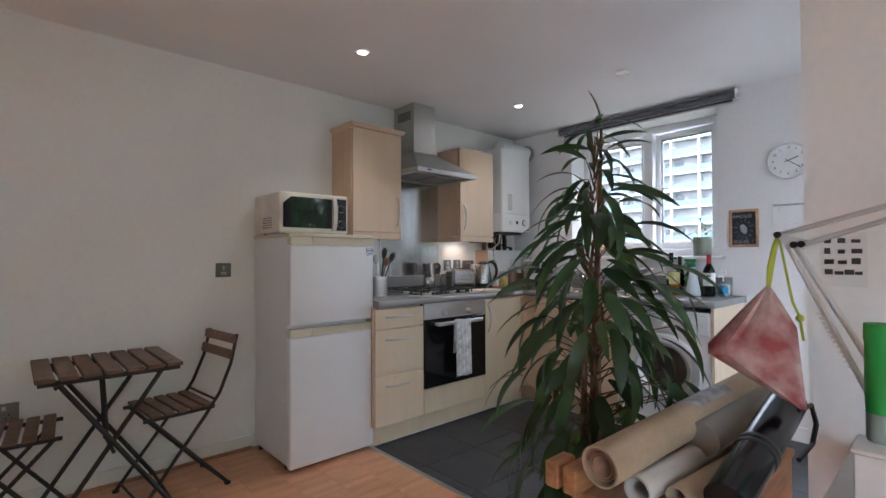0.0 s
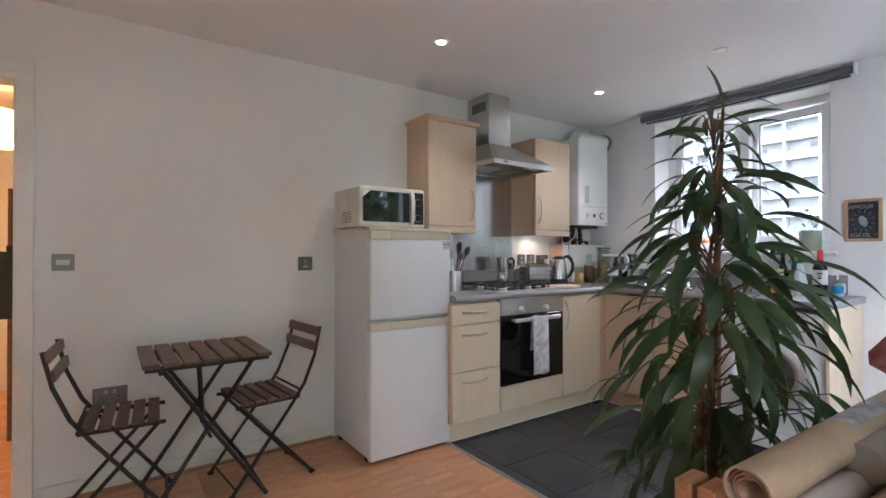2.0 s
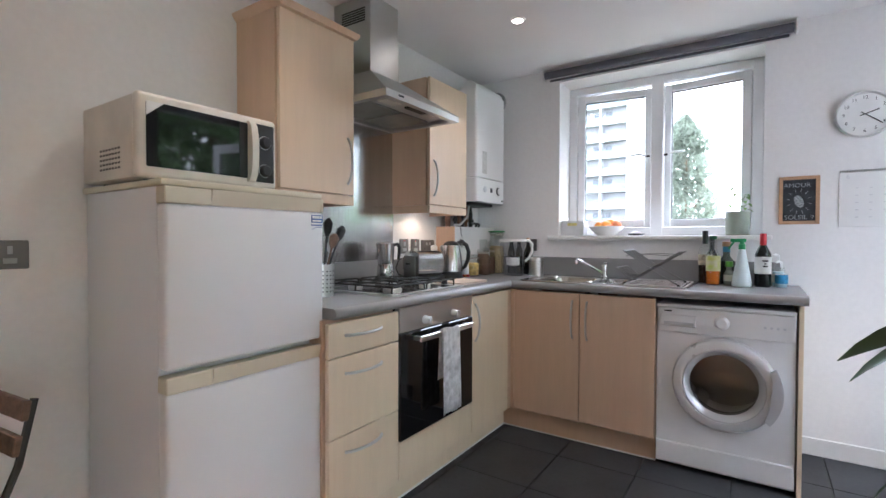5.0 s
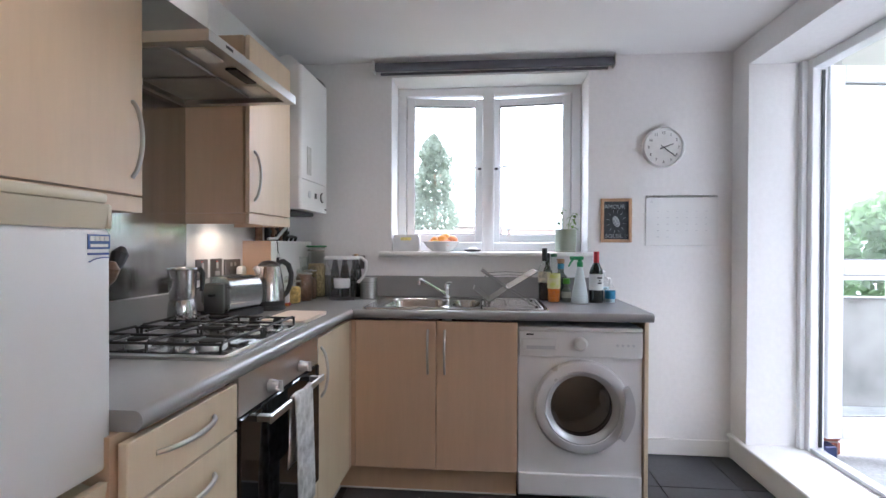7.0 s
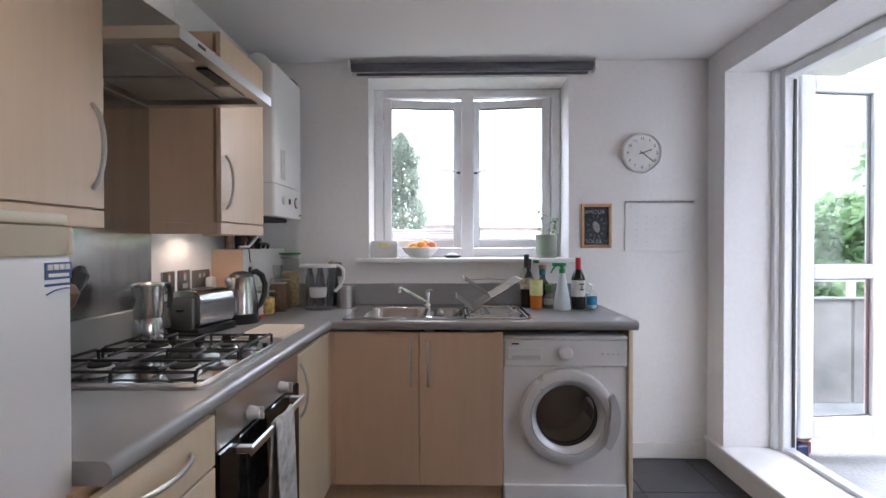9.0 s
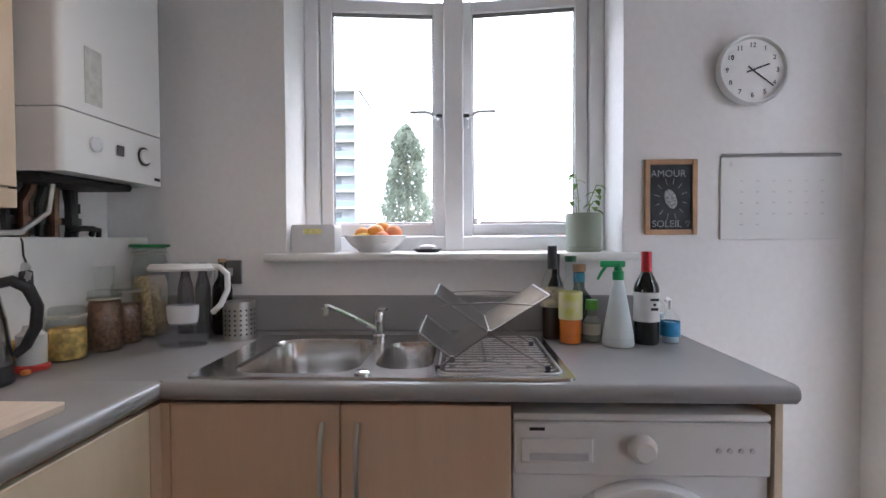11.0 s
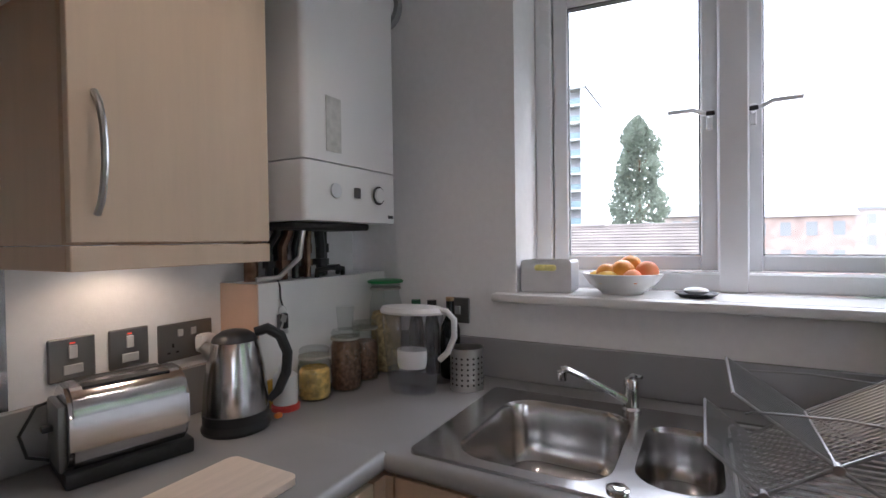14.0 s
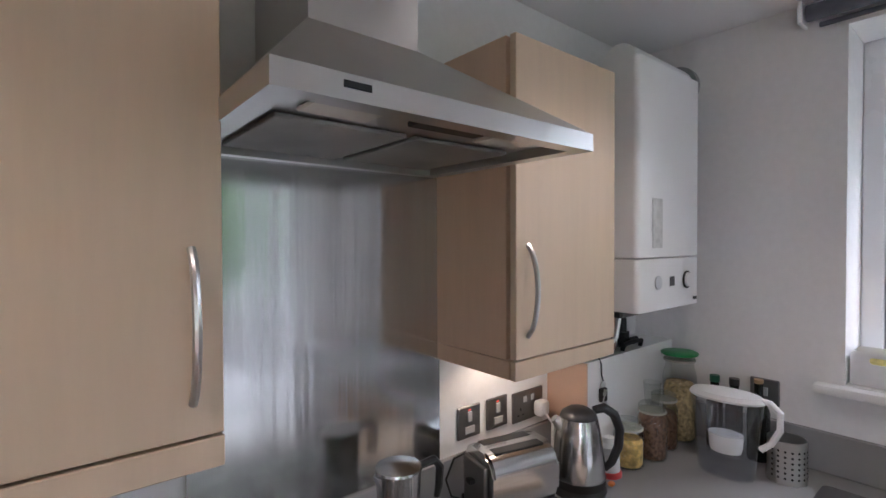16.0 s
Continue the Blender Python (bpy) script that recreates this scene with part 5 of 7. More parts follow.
def writing(name, body, size, parent, at, rot, material):
    """Letters that lie flat on a surface; rot turns them from the plane they are set in."""
    me = text_mesh(body, size)
    me.materials.append(material)
    ob = new(name, me)
    off = Vector()
    o = parent
    while o is not None:
        off += o.location
        o = o.parent
    ob.parent = parent
    ob.location = Vector(at) - off
    ob.rotation_euler = rot
    return ob


ONX = (radians(90), 0, radians(-90))
M_ink = mat("dark grey print", (0.05, 0.05, 0.055), 0.6)
M_faint = mat("faint grey print", (0.6, 0.6, 0.61), 0.7)
CL = thing("wall_clock", (-0.02, -2.30, 1.71), "round white wall clock with grey numerals", "clock")
TXC = Matrix.Rotation(radians(-90), 3, "Y")
part("case", lathe(bmesh.new(), [(0.112, 0.0), (0.119, 0.012), (0.119, 0.032), (0.114, 0.04), (0.108, 0.038), (0.106, 0.024)], (-0.0005, -2.30, 1.825), 48, caps=(True, False), turn=TXC), mat("white clock case", (0.75, 0.75, 0.74), 0.35), CL)
part("dial", lathe(bmesh.new(), [(0.1062, 0.022), (0.1062, 0.0235)], (-0.0005, -2.30, 1.825), 48, turn=TXC), mat("white clock dial", (0.78, 0.78, 0.77), 0.6), CL)
for n in range(1, 13):
    a = radians(90 - 30 * n)
    writing("numeral", str(n), 0.023, CL, (-0.0252, -2.30 - 0.085 * math.cos(a), 1.825 + 0.085 * math.sin(a)), ONX, M_ink)
for name, ang, ln, w in (("hour_hand", 90 - 70, 0.058, 0.003), ("minute_hand", 90 - 128, 0.088, 0.0022)):
    a = radians(ang)
    d = Vector((0, -math.cos(a), math.sin(a)))
    c0 = Vector((-0.0275, -2.30, 1.825))
    part(name, tube(bmesh.new(), [c0 - d * 0.02, c0 + d * ln], w, 6), M_ink, CL)
SLT = thing("slate_board", (-0.008, -2.035, 1.263), "small chalk slate in a light wooden frame", "chalkboard")
M_pine = mat("pale pine frame", (0.5, 0.3, 0.17), 0.55, vary=0.1, grain=0.1, gscale=40)
part("slate", boxed(-0.006, -0.0005, -2.112, -1.959, 1.277, 1.512), mat("black slate", (0.03, 0.034, 0.04), 0.7, vary=0.3, scale=18), SLT)
bm = bmesh.new()
for y0, y1, z0, z1 in ((-2.126, -2.108, 1.263, 1.526), (-1.963, -1.945, 1.263, 1.526), (-2.108, -1.963, 1.263, 1.281), (-2.108, -1.963, 1.508, 1.526)):
    box(bm, -0.012, -0.0008, y0, y1, z0, z1, 0.002)
part("frame", bm, M_pine, SLT)
M_chalk = mat("white chalk", (0.36, 0.38, 0.39), 0.95, vary=0.3, scale=120)
writing("chalk_word", "AMOUR", 0.034, SLT, (-0.0066, -2.026, 1.476), (radians(90), 0, radians(-90)), M_chalk)
writing("chalk_word", "SOLEIL", 0.034, SLT, (-0.0066, -2.022, 1.300), (radians(90), 0, radians(-90)), M_chalk)
bm = bmesh.new()
tube(bm, [(-0.0066, -2.094, 1.292), (-0.0066, -2.101, 1.306), (-0.0066, -2.098, 1.312), (-0.0066, -2.094, 1.307), (-0.0066, -2.090, 1.312), (-0.0066, -2.087, 1.306)], 0.001, 4, closed=True)
part("chalk_heart", bm, M_chalk, SLT)
bm = bmesh.new()
ring_mesh(bm, [[(-0.0063, -2.035 + 0.021 * math.cos(a) + 0.008 * math.sin(a), 1.388 + 0.034 * math.sin(a)) for a in [i * math.pi / 10 for i in range(20)]], [(-0.0068, -2.035 + 0.019 * math.cos(a) + 0.007 * math.sin(a), 1.388 + 0.032 * math.sin(a)) for a in [i * math.pi / 10 for i in range(20)]]])
part("chalk_sun", bm, M_chalk, SLT)
for k in range(12):
    a = k * math.pi / 6 + 0.2
    part("chalk_ray", tube(bmesh.new(), [(-0.0066, -2.035 + 0.04 * math.cos(a), 1.388 + 0.052 * math.sin(a)), (-0.0066, -2.035 + 0.058 * math.cos(a), 1.388 + 0.073 * math.sin(a))], 0.0011, 4), M_chalk, SLT)
CA = thing("calendar", (-0.004, -2.41, 1.245), "white spiral-bound wall calendar on its June page", "calendar")
M_paper = mat("white paper", (0.74, 0.74, 0.73), 0.7, vary=0.02)
part("paper_block", boxed(-0.007, -0.0008, -2.62, -2.206, 1.245, 1.537, 0.001), M_paper, CA)
bm = bmesh.new()
for k in range(60):
    y = -2.21 - k * 0.0068
    tube(bm, [(-0.0085, y, 1.530), (-0.0085, y, 1.540), (-0.003, y, 1.543)], 0.0012, 4)
tagged(part("spiral", bm, M_dark, CA), kind="stuff")
part("hanger", tube(bmesh.new(), [(-0.005, -2.38, 1.541), (-0.005, -2.405, 1.543), (-0.005, -2.412, 1.552), (-0.005, -2.42, 1.543), (-0.005, -2.45, 1.541)], 0.0015, 5), M_steel, CA)
writing("month_number", "6", 0.03, CA, (-0.0078, -2.24, 1.508), ONX, M_faint)
for r in range(5):
    for c in range(6):
        if r == 4 and c > 1:
            continue
        part("date_mark", boxed(-0.0076, -0.0068, -2.283 - c * 0.055, -2.271 - c * 0.055, 1.446 - r * 0.038, 1.4505 - r * 0.038), M_faint, CA)

# sockets and switches


def plate(name, at, w, h, axis, label, rockers, holes=False):
    """A steel wall plate centred on at; axis y: on the hob wall, x: on the window wall."""
    x, y, z = at
    p = thing(name, at, label, "socket" if holes else "switch", "wall plates")
    def bx(u0, u1, v0, v1, d0, d1, bev=0.0):
        if axis == "y":
            return boxed(x + u0, x + u1, y - d1, y - d0, z + v0, z + v1, bev)
        return boxed(x - d1, x - d0, y + u0, y + u1, z + v0, z + v1, bev)
    part("plate", bx(-w / 2, w / 2, -h / 2, h / 2, 0.0005, 0.008, 0.003), M_plate, p)
    for u, v, a, b in rockers:
        part("rocker", bx(u - a, u + a, v - b, v + b, 0.008, 0.012, 0.001), mat("grey rocker", (0.5, 0.5, 0.5), 0.4), p)
    if holes:
        for u in ((-w / 4, w / 4) if w > 0.12 else (0,)):
            for du, dv, a, b in ((0, 0.004, 0.0025, 0.005), (-0.011, -0.014, 0.004, 0.002), (0.011, -0.014, 0.004, 0.002)):
                part("pin_hole", bx(u + du - a, u + du + a, dv - 0.012 - b, dv - 0.012 + b, 0.0078, 0.0085), M_black, p)
    if "red light" in label:
        part("neon", bx(-0.005, 0.005, 0.0325, 0.0352, 0.008, 0.0092), M_neon, p, "small glowing red neon")
    return p


M_neon = glow("red neon", (0.9, 0.08, 0.04), 0.3)
plate("light_switch", (-3.998, 0, 1.147), 0.086, 0.08, "y", "brushed steel light switch with a wide rocker", ((0, 0, 0.026, 0.013),))
plate("switch_plate", (-2.813, 0, 1.125), 0.09, 0.086, "y", "brushed steel fused switch beside the fridge", ((0, 0.014, 0.006, 0.012), (0, -0.018, 0.016, 0.008)))
plate("double_socket", (-3.81, 0, 0.472), 0.145, 0.09, "y", "brushed steel double socket low on the wall", ((-0.018, 0.022, 0.007, 0.009), (0.018, 0.022, 0.007, 0.009)), True)
plate("switch_plate", (-0.937, 0, 1.13), 0.088, 0.092, "y", "brushed steel cooker switch with a red light", ((0, 0.015, 0.008, 0.014), (0, -0.022, 0.018, 0.01)))
plate("switch_plate", (-0.822, 0, 1.13), 0.088, 0.092, "y", "brushed steel fused switch with a red light", ((0, 0.015, 0.008, 0.014), (0, -0.022, 0.018, 0.01)))
plate("double_socket", (-0.682, 0, 1.122), 0.147, 0.095, "y", "brushed steel double socket over the worktop", ((-0.018, 0.022, 0.007, 0.009), (0.018, 0.022, 0.007, 0.009)), True)
plate("switch_plate", (0, -0.46, 1.135), 0.086, 0.086, "x", "brushed steel switch beside the window", ((0, 0, 0.01, 0.014),))
PG = thing("mains_plug", (-0.645, -0.03, 1.11), "white mains plug with trailing cable", "plug")
part("body", boxed(-0.668, -0.622, -0.05, -0.0125, 1.085, 1.135, 0.012, 2), M_white, PG)
part("cable", tube(bmesh.new(), [(-0.645, -0.048, 1.095), (-0.64, -0.07, 1.07), (-0.655, -0.08, 1.0), (-0.66, -0.09, 0.94), (-0.665, -0.1, 0.93)], 0.0035, 6), M_white, PG)

# microwave on the fridge
MW = thing("microwave", (-2.42, -0.26, 1.3385), "cream microwave oven with a dark glass door", "microwave")
part("case", boxed(-2.652, -2.212, -0.415, -0.08, 1.345, 1.578, 0.008, 2), mat("cream enamel", (0.66, 0.62, 0.55), 0.35), MW)
fr = part("front_frame", boxed(-2.656, -2.208, -0.45, -0.416, 1.343, 1.582, 0.014, 3), mat("cream front", (0.70, 0.66, 0.58), 0.3), MW)
part("door_glass", boxed(-2.632, -2.312, -0.4525, -0.45, 1.375, 1.555, 0.003), M_dglass, MW, "dark glass door window")
part("control_panel", boxed(-2.302, -2.222, -0.4525, -0.45, 1.366, 1.56, 0.003), M_black, MW)
part("handle_recess", boxed(-2.352, -2.318, -0.4545, -0.4526, 1.378, 1.552, 0.0008), M_black, MW)
bm = bmesh.new()
ring_mesh(bm, [[(-2.309 + u, -0.448 + d * y, z) for u, y in ((-0.015, 0.0), (-0.012, -0.007), (0.012, -0.007), (0.015, 0.0))] for z, d in ((1.362, 0.2), (1.366, 1.6), (1.385, 3.2), (1.42, 4.2), (1.465, 4.5), (1.51, 4.2), (1.545, 3.2), (1.562, 1.6), (1.566, 0.2))])
part("handle", bm, mat("cream handle", (0.70, 0.66, 0.58), 0.3), MW, "bowed cream door handle")
for z in (1.405, 1.5):
    part("knob", lathe(bmesh.new(), [(0.02, 0), (0.02, 0.01), (0.015, 0.016)], (-2.258, -0.4526, z), 18, turn=TY), M_black, MW)
    part("knob_ring", tube(bmesh.new(), [(-2.258 + 0.022 * math.cos(a), -0.4535, z + 0.022 * math.sin(a)) for a in [i * math.pi / 9 for i in range(18)]], 0.001, 4, closed=True), M_silver, MW)
part("door_sticker", prism(bmesh.new(), [(-2.632, 1.555), (-2.585, 1.555), (-2.632, 1.515)], -0.4535, -0.4526, "y"), M_trim, MW, "white corner sticker")
for k in range(5):
    for q in range(7):
        part("side_vent", boxed(-2.653, -2.6518, -0.34 + q * 0.02, -0.328 + q * 0.02, 1.375 + k * 0.014, 1.381 + k * 0.014), M_black, MW)
for x in (-2.6, -2.26):
    for y in (-0.39, -0.12):
        part("foot", lathe(bmesh.new(), [(0.012, 0), (0.012, 0.008)], (x, y, 1.338), 10), M_black, MW)

# ceiling downlights
M_bulb = glow("lit bulb", (1.0, 0.9, 0.75), 8)
for x, y, on in ((-2.29, -0.745, True), (-0.85, -0.735, True), (-0.88, -1.6, False)):
    L = thing("downlight", (x, y, CEIL - 0.006), "round white recessed downlight, lit" if on else "round white recessed downlight, switched off", "downlight", "ceiling downlights")
    bm = bmesh.new()
    ring_mesh(bm, [[(x + r * math.cos(a), y + r * math.sin(a), z) for a in [i * math.pi / 14 for i in range(28)]] for r, z in ((0.042, CEIL), (0.041, CEIL - 0.006), (0.028, CEIL - 0.007), (0.027, CEIL))], (False, False))
    part("trim_ring", bm, M_trim if on else M_steel, L)
    part("bulb", lathe(bmesh.new(), [(0.026, 0), (0.026, 0.003)], (x, y, CEIL - 0.005), 20), M_bulb if on else M_silver, L)
    if on:
        sp = new("downlight_lamp", bpy.data.lights.new("downlight_lamp", "SPOT"))
        sp.data.energy, sp.data.color, sp.data.spot_size, sp.data.spot_blend, sp.data.shadow_soft_size = 3.2, (1, 0.84, 0.66), radians(110), 0.6, 0.03
        sp.location = (x, y, CEIL - 0.02)
PU = thing("cupboard_light", (-0.86, -0.12, 1.368), "small round light under the wall cupboard", "light")
part("housing", lathe(bmesh.new(), [(0.033, 0.0), (0.033, 0.008)], (-0.86, -0.12, 1.3665), 20), M_steel, PU)
part("lens", lathe(bmesh.new(), [(0.025, 0), (0.025, 0.002)], (-0.86, -0.12, 1.3642), 20), M_bulb, PU)
sp = new("cupboard_lamp", bpy.data.lights.new("cupboard_lamp", "SPOT"))
sp.data.energy, sp.data.color, sp.data.spot_size, sp.data.spot_blend, sp.data.shadow_soft_size = 0.65, (1, 0.72, 0.45), radians(150), 0.5, 0.02
sp.location = (-0.86, -0.12, 1.36)

# folding bistro table and its two chairs
TT = thing("bistro_table", (-3.43, -0.285, 0), "folding bistro table with brown wooden slats and black steel legs", "table")
for k in range(7):
    x = -3.70 + k * 0.0785
    s = part("slat", boxed(x, x + 0.066, -0.552, -0.018, 0.692, 0.71, 0.003), M_walnut, TT)
    for y in (-0.47, -0.09):
        part("screw", lathe(bmesh.new(), [(0.005, 0), (0.004, 0.0015)], (x + 0.033, y, 0.7095), 8), M_dark, s)
for y in (-0.50, -0.07):
    part("rail", boxed(-3.69, -3.165, y - 0.008, y + 0.008, 0.668, 0.691, 0.002), M_dark, TT)
for y in (-0.515, -0.055):
    part("leg", tube(bmesh.new(), [(-3.62, y, 0.672), (-3.18, y, 0.012)], 0.0105, 8), M_dark, TT)
    yy = y + (0.024 if y < -0.3 else -0.024)
    part("leg", tube(bmesh.new(), [(-3.24, yy, 0.672), (-3.68, yy, 0.012)], 0.0105, 8), M_dark, TT)
for x, z, y0, y1 in ((-3.19, 0.03, -0.515, -0.055), (-3.67, 0.03, -0.491, -0.079), (-3.63, 0.66, -0.515, -0.055), (-3.25, 0.66, -0.491, -0.079), (-3.43, 0.345, -0.515, -0.055)):
    part("cross_bar", tube(bmesh.new(), [(x, y0, z), (x, y1, z)], 0.008, 8), M_dark, TT)
part("catch_bar", tube(bmesh.new(), [(-3.43, -0.29, 0.345), (-3.45, -0.29, 0.668)], 0.012, 8), M_dark, TT)


def bistro_chair():
    """Faces along -x from its back at x = 0.2; built round the middle of its seat."""
    c = thing("folding_chair", (0, 0, 0), "folding chair with brown wooden slats and black steel frame", "chair", "chairs at the bistro table")
    for k in range(5):
        x = -0.15 + k * 0.06
        part("seat_slat", boxed(x, x + 0.047, -0.18, 0.18, 0.438, 0.454, 0.003), M_walnut, c)
    for y in (-0.158, 0.158):
        part("seat_rail", boxed(-0.175, 0.15, y - 0.006, y + 0.006, 0.42, 0.4375, 0.002), M_dark, c)
        part("back_post", tube(bmesh.new(), [(-0.2, y * 1.12, 0.012), (0.10, y * 1.12, 0.40), (0.17, y * 1.12, 0.50), (0.228, y * 1.1, 0.64), (0.262, y * 1.08, 0.79)], 0.009, 8), M_dark, c)
        part("leg", tube(bmesh.new(), [(-0.15, y, 0.432), (0.22, y, 0.012)], 0.009, 8), M_dark, c)
        part("foot", boxed(-0.215, -0.185, y * 1.12 - 0.011, y * 1.12 + 0.011, 0.0005, 0.018, 0.004), M_black, c)
        part("foot", boxed(0.205, 0.235, y - 0.011, y + 0.011, 0.0005, 0.018, 0.004), M_black, c)
    for x, z, yy in ((-0.18, 0.04, 0.176), (0.2, 0.03, 0.158), (0.12, 0.425, 0.176), (0.15, 0.432, 0.158), (0.145, 0.47, 0.174)):
        part("cross_bar", tube(bmesh.new(), [(x, -yy, z), (x, yy, z)], 0.006, 6), M_dark, c)
    for z0, z1, x in ((0.665, 0.71, 0.226), (0.742, 0.79, 0.244)):
        R = Matrix.Translation((x, 0, (z0 + z1) / 2)) @ Matrix.Rotation(radians(9), 4, "Y")
        part("back_slat", box(bmesh.new(), -0.008, 0.008, -0.18, 0.18, -0.024, 0.024, 0.003, rot=R), M_walnut, c)
    return c


ch = bistro_chair()
ch.matrix_basis = pose(-3.15, -0.275, 0, 0, 0, 6)
copy_thing(ch, pose(-3.765, -0.265, 0, 0, 0, 176))

# tall house plant
PT = thing("house_plant", (-2.42, -2.27, 0), "tall bushy house plant with long drooping dark green leaves", "plant")
M_bark = mat("brown bark", (0.16, 0.09, 0.05), 0.8, vary=0.3, scale=30, bump=0.4)
M_leaf = mat("glossy dark leaf", (0.043, 0.085, 0.034), 0.36, vary=0.25, scale=9, tint=(0.02, 0.042, 0.02), each=0.5)
tl, mx = M_leaf.node_tree.nodes.new("ShaderNodeBsdfTranslucent"), M_leaf.node_tree.nodes.new("ShaderNodeMixShader")
tl.inputs[0].default_value = (0.14, 0.24, 0.06, 1)
mx.inputs[0].default_value = 0.22
M_leaf.node_tree.links.new(M_leaf.node_tree.nodes["Principled BSDF"].outputs[0], mx.inputs[1])
M_leaf.node_tree.links.new(tl.outputs[0], mx.inputs[2])
M_leaf.node_tree.links.new(mx.outputs[0], M_leaf.node_tree.nodes["Material Output"].inputs[0])
part("trunk", tube(bmesh.new(), [(-2.42, -2.27, 0.28), (-2.425, -2.265, 0.7), (-2.415, -2.275, 1.1), (-2.405, -2.285, 1.4), (-2.40, -2.29, 1.60)], [0.013, 0.011, 0.009, 0.007, 0.004], 8), M_bark, PT)
part("trunk", tube(bmesh.new(), [(-2.40, -2.25, 0.28), (-2.44, -2.24, 0.6), (-2.445, -2.255, 1.0), (-2.42, -2.27, 1.25)], [0.012, 0.011, 0.008, 0.004], 8), M_bark, PT)
part("cane", tube(bmesh.new(), [(-2.41, -2.28, 0.26), (-2.405, -2.28, 1.5)], 0.006, 6), mat("bamboo cane", (0.4, 0.27, 0.14), 0.6), PT)
pot_m = mat("dark woven pot", (0.06, 0.045, 0.035), 0.8, vary=0.3, scale=30, bump=0.5)
part("pot", lathe(bmesh.new(), [(0.12, 0.001), (0.15, 0.02), (0.165, 0.29), (0.155, 0.29), (0.15, 0.25)], (-2.42, -2.27, 0), 28), pot_m, PT)
part("soil", lathe(bmesh.new(), [(0.148, 0.24), (0.15, 0.255)], (-2.42, -2.27, 0), 20), mat("plant soil", (0.04, 0.03, 0.022), 0.95, bump=0.8), PT)
rnd = random.Random(11)
shapes = []
for k in range(10):
    bm = leaf_mesh(bmesh.new(), (0, 0, 0), (1, 0, 0.45 - 0.07 * k), 0.185 + 0.014 * (k % 4), 0.0205 + 0.0025 * (k % 3), 0.55 + 0.16 * k, 0.22, 7)
    me = bpy.data.meshes.new("leaf")
    bm.to_mesh(me)
    bm.free()
    me.materials.append(M_leaf)
    me.shade_smooth()
    shapes.append(me)
layers = 54
count = 0
for i in range(layers):
    t = i / (layers - 1)
    z = 0.42 + 1.16 * t
    reach = 0.25 * (1 - t) ** 0.8 + 0.03 + (0.05 if 0.25 < t < 0.65 else 0)
    n = 6 if t < 0.62 else (5 if t < 0.85 else 3)
    for k in range(n):
        if count >= 300:
            break
        a = 2.399 * count + rnd.uniform(-0.4, 0.4)
        r0 = reach * rnd.uniform(0.22, 1.0)
        base = Vector((-2.415 + r0 * math.cos(a), -2.275 + r0 * math.sin(a), z + rnd.uniform(-0.03, 0.03) + 0.04))
        ob = new("leaf", shapes[min(9, max(0, int(rnd.uniform(3, 10) - 5 * max(0, t - 0.4))))])
        ob.parent = PT
        s = rnd.uniform(0.75, 1.1) * (0.72 if t > 0.82 else 1.0)
        pitch = rnd.uniform(-18, 22) + 24 * (1 - t) - (12 * max(0, t - 0.85) / 0.15)
        ob.matrix_basis = Matrix.Translation(base - PT.location) @ Matrix.Rotation(a, 4, "Z") @ Matrix.Rotation(radians(pitch), 4, "Y") @ Matrix.Rotation(radians(rnd.uniform(-35, 35)), 4, "X") @ Matrix.Diagonal((s, s, s, 1))
        count += 1
        if k % 2 == 0:
            part("twig", tube(bmesh.new(), [(-2.418, -2.272, z - 0.05), base.lerp(Vector((-2.418, -2.272, z - 0.03)), 0.5), base], [0.003, 0.0022, 0.0014], 5), M_bark, PT)
ob = new("leaf", shapes[0])
ob.parent = PT
ob.matrix_basis = Matrix.Translation(Vector((-2.40, -2.29, 1.58)) - PT.location) @ Matrix.Rotation(2.2, 4, "Z") @ Matrix.Rotation(radians(-68), 4, "Y") @ Matrix.Diagonal((0.85, 1.0, 0.85, 1))

# rolled paper and tubes lying on a wooden trunk
TR = thing("wooden_trunk", (-2.52, -2.6, 0), "plain orange-brown wooden chest under the poster tubes", "chest")
M_pinew = mat("orange pine", (0.42, 0.2, 0.09), 0.5, vary=0.12, grain=0.12, gscale=30, stretch=(1, 8, 8))
part("chest", boxed(-2.82, -2.22, -2.735, -2.44, 0.001, 0.66, 0.004), M_pinew, TR)
part("chest_lid", boxed(-2.84, -2.21, -2.74, -2.43, 0.661, 0.682, 0.004), M_pinew, TR)
for dy in (0.0, 0.045):
    part("corner_block", boxed(-2.875, -2.80, -2.485 + dy, -2.45 + dy, 0.6825, 0.74, 0.004), M_pinew, TR)


def roll(name, a, b, r, m, label, hollow=True, cap=None):
    a, b = Vector(a), Vector(b)
    q = (b - a).to_track_quat("Z", "Y").to_matrix()
    L = (b - a).length
    o = thing(name, a, label, "tube", "rolls on the chest")
    prof = [(r, 0), (r, L), (r - 0.004, L), (r - 0.004, 0.0)] if hollow else [(r, 0), (r, L)]
    bm = bmesh.new()
    if hollow:
        rings = []
        for rr, h in prof:
            rings.append([a + q @ Vector((rr * math.cos(t), rr * math.sin(t), h)) for t in [2 * math.pi * i / 28 for i in range(28)]])
        ring_mesh(bm, rings, loop=True)
    else:
        lathe(bm, prof, a, 28, turn=q)
    part("tube", bm, m, o)
    return o, q, L


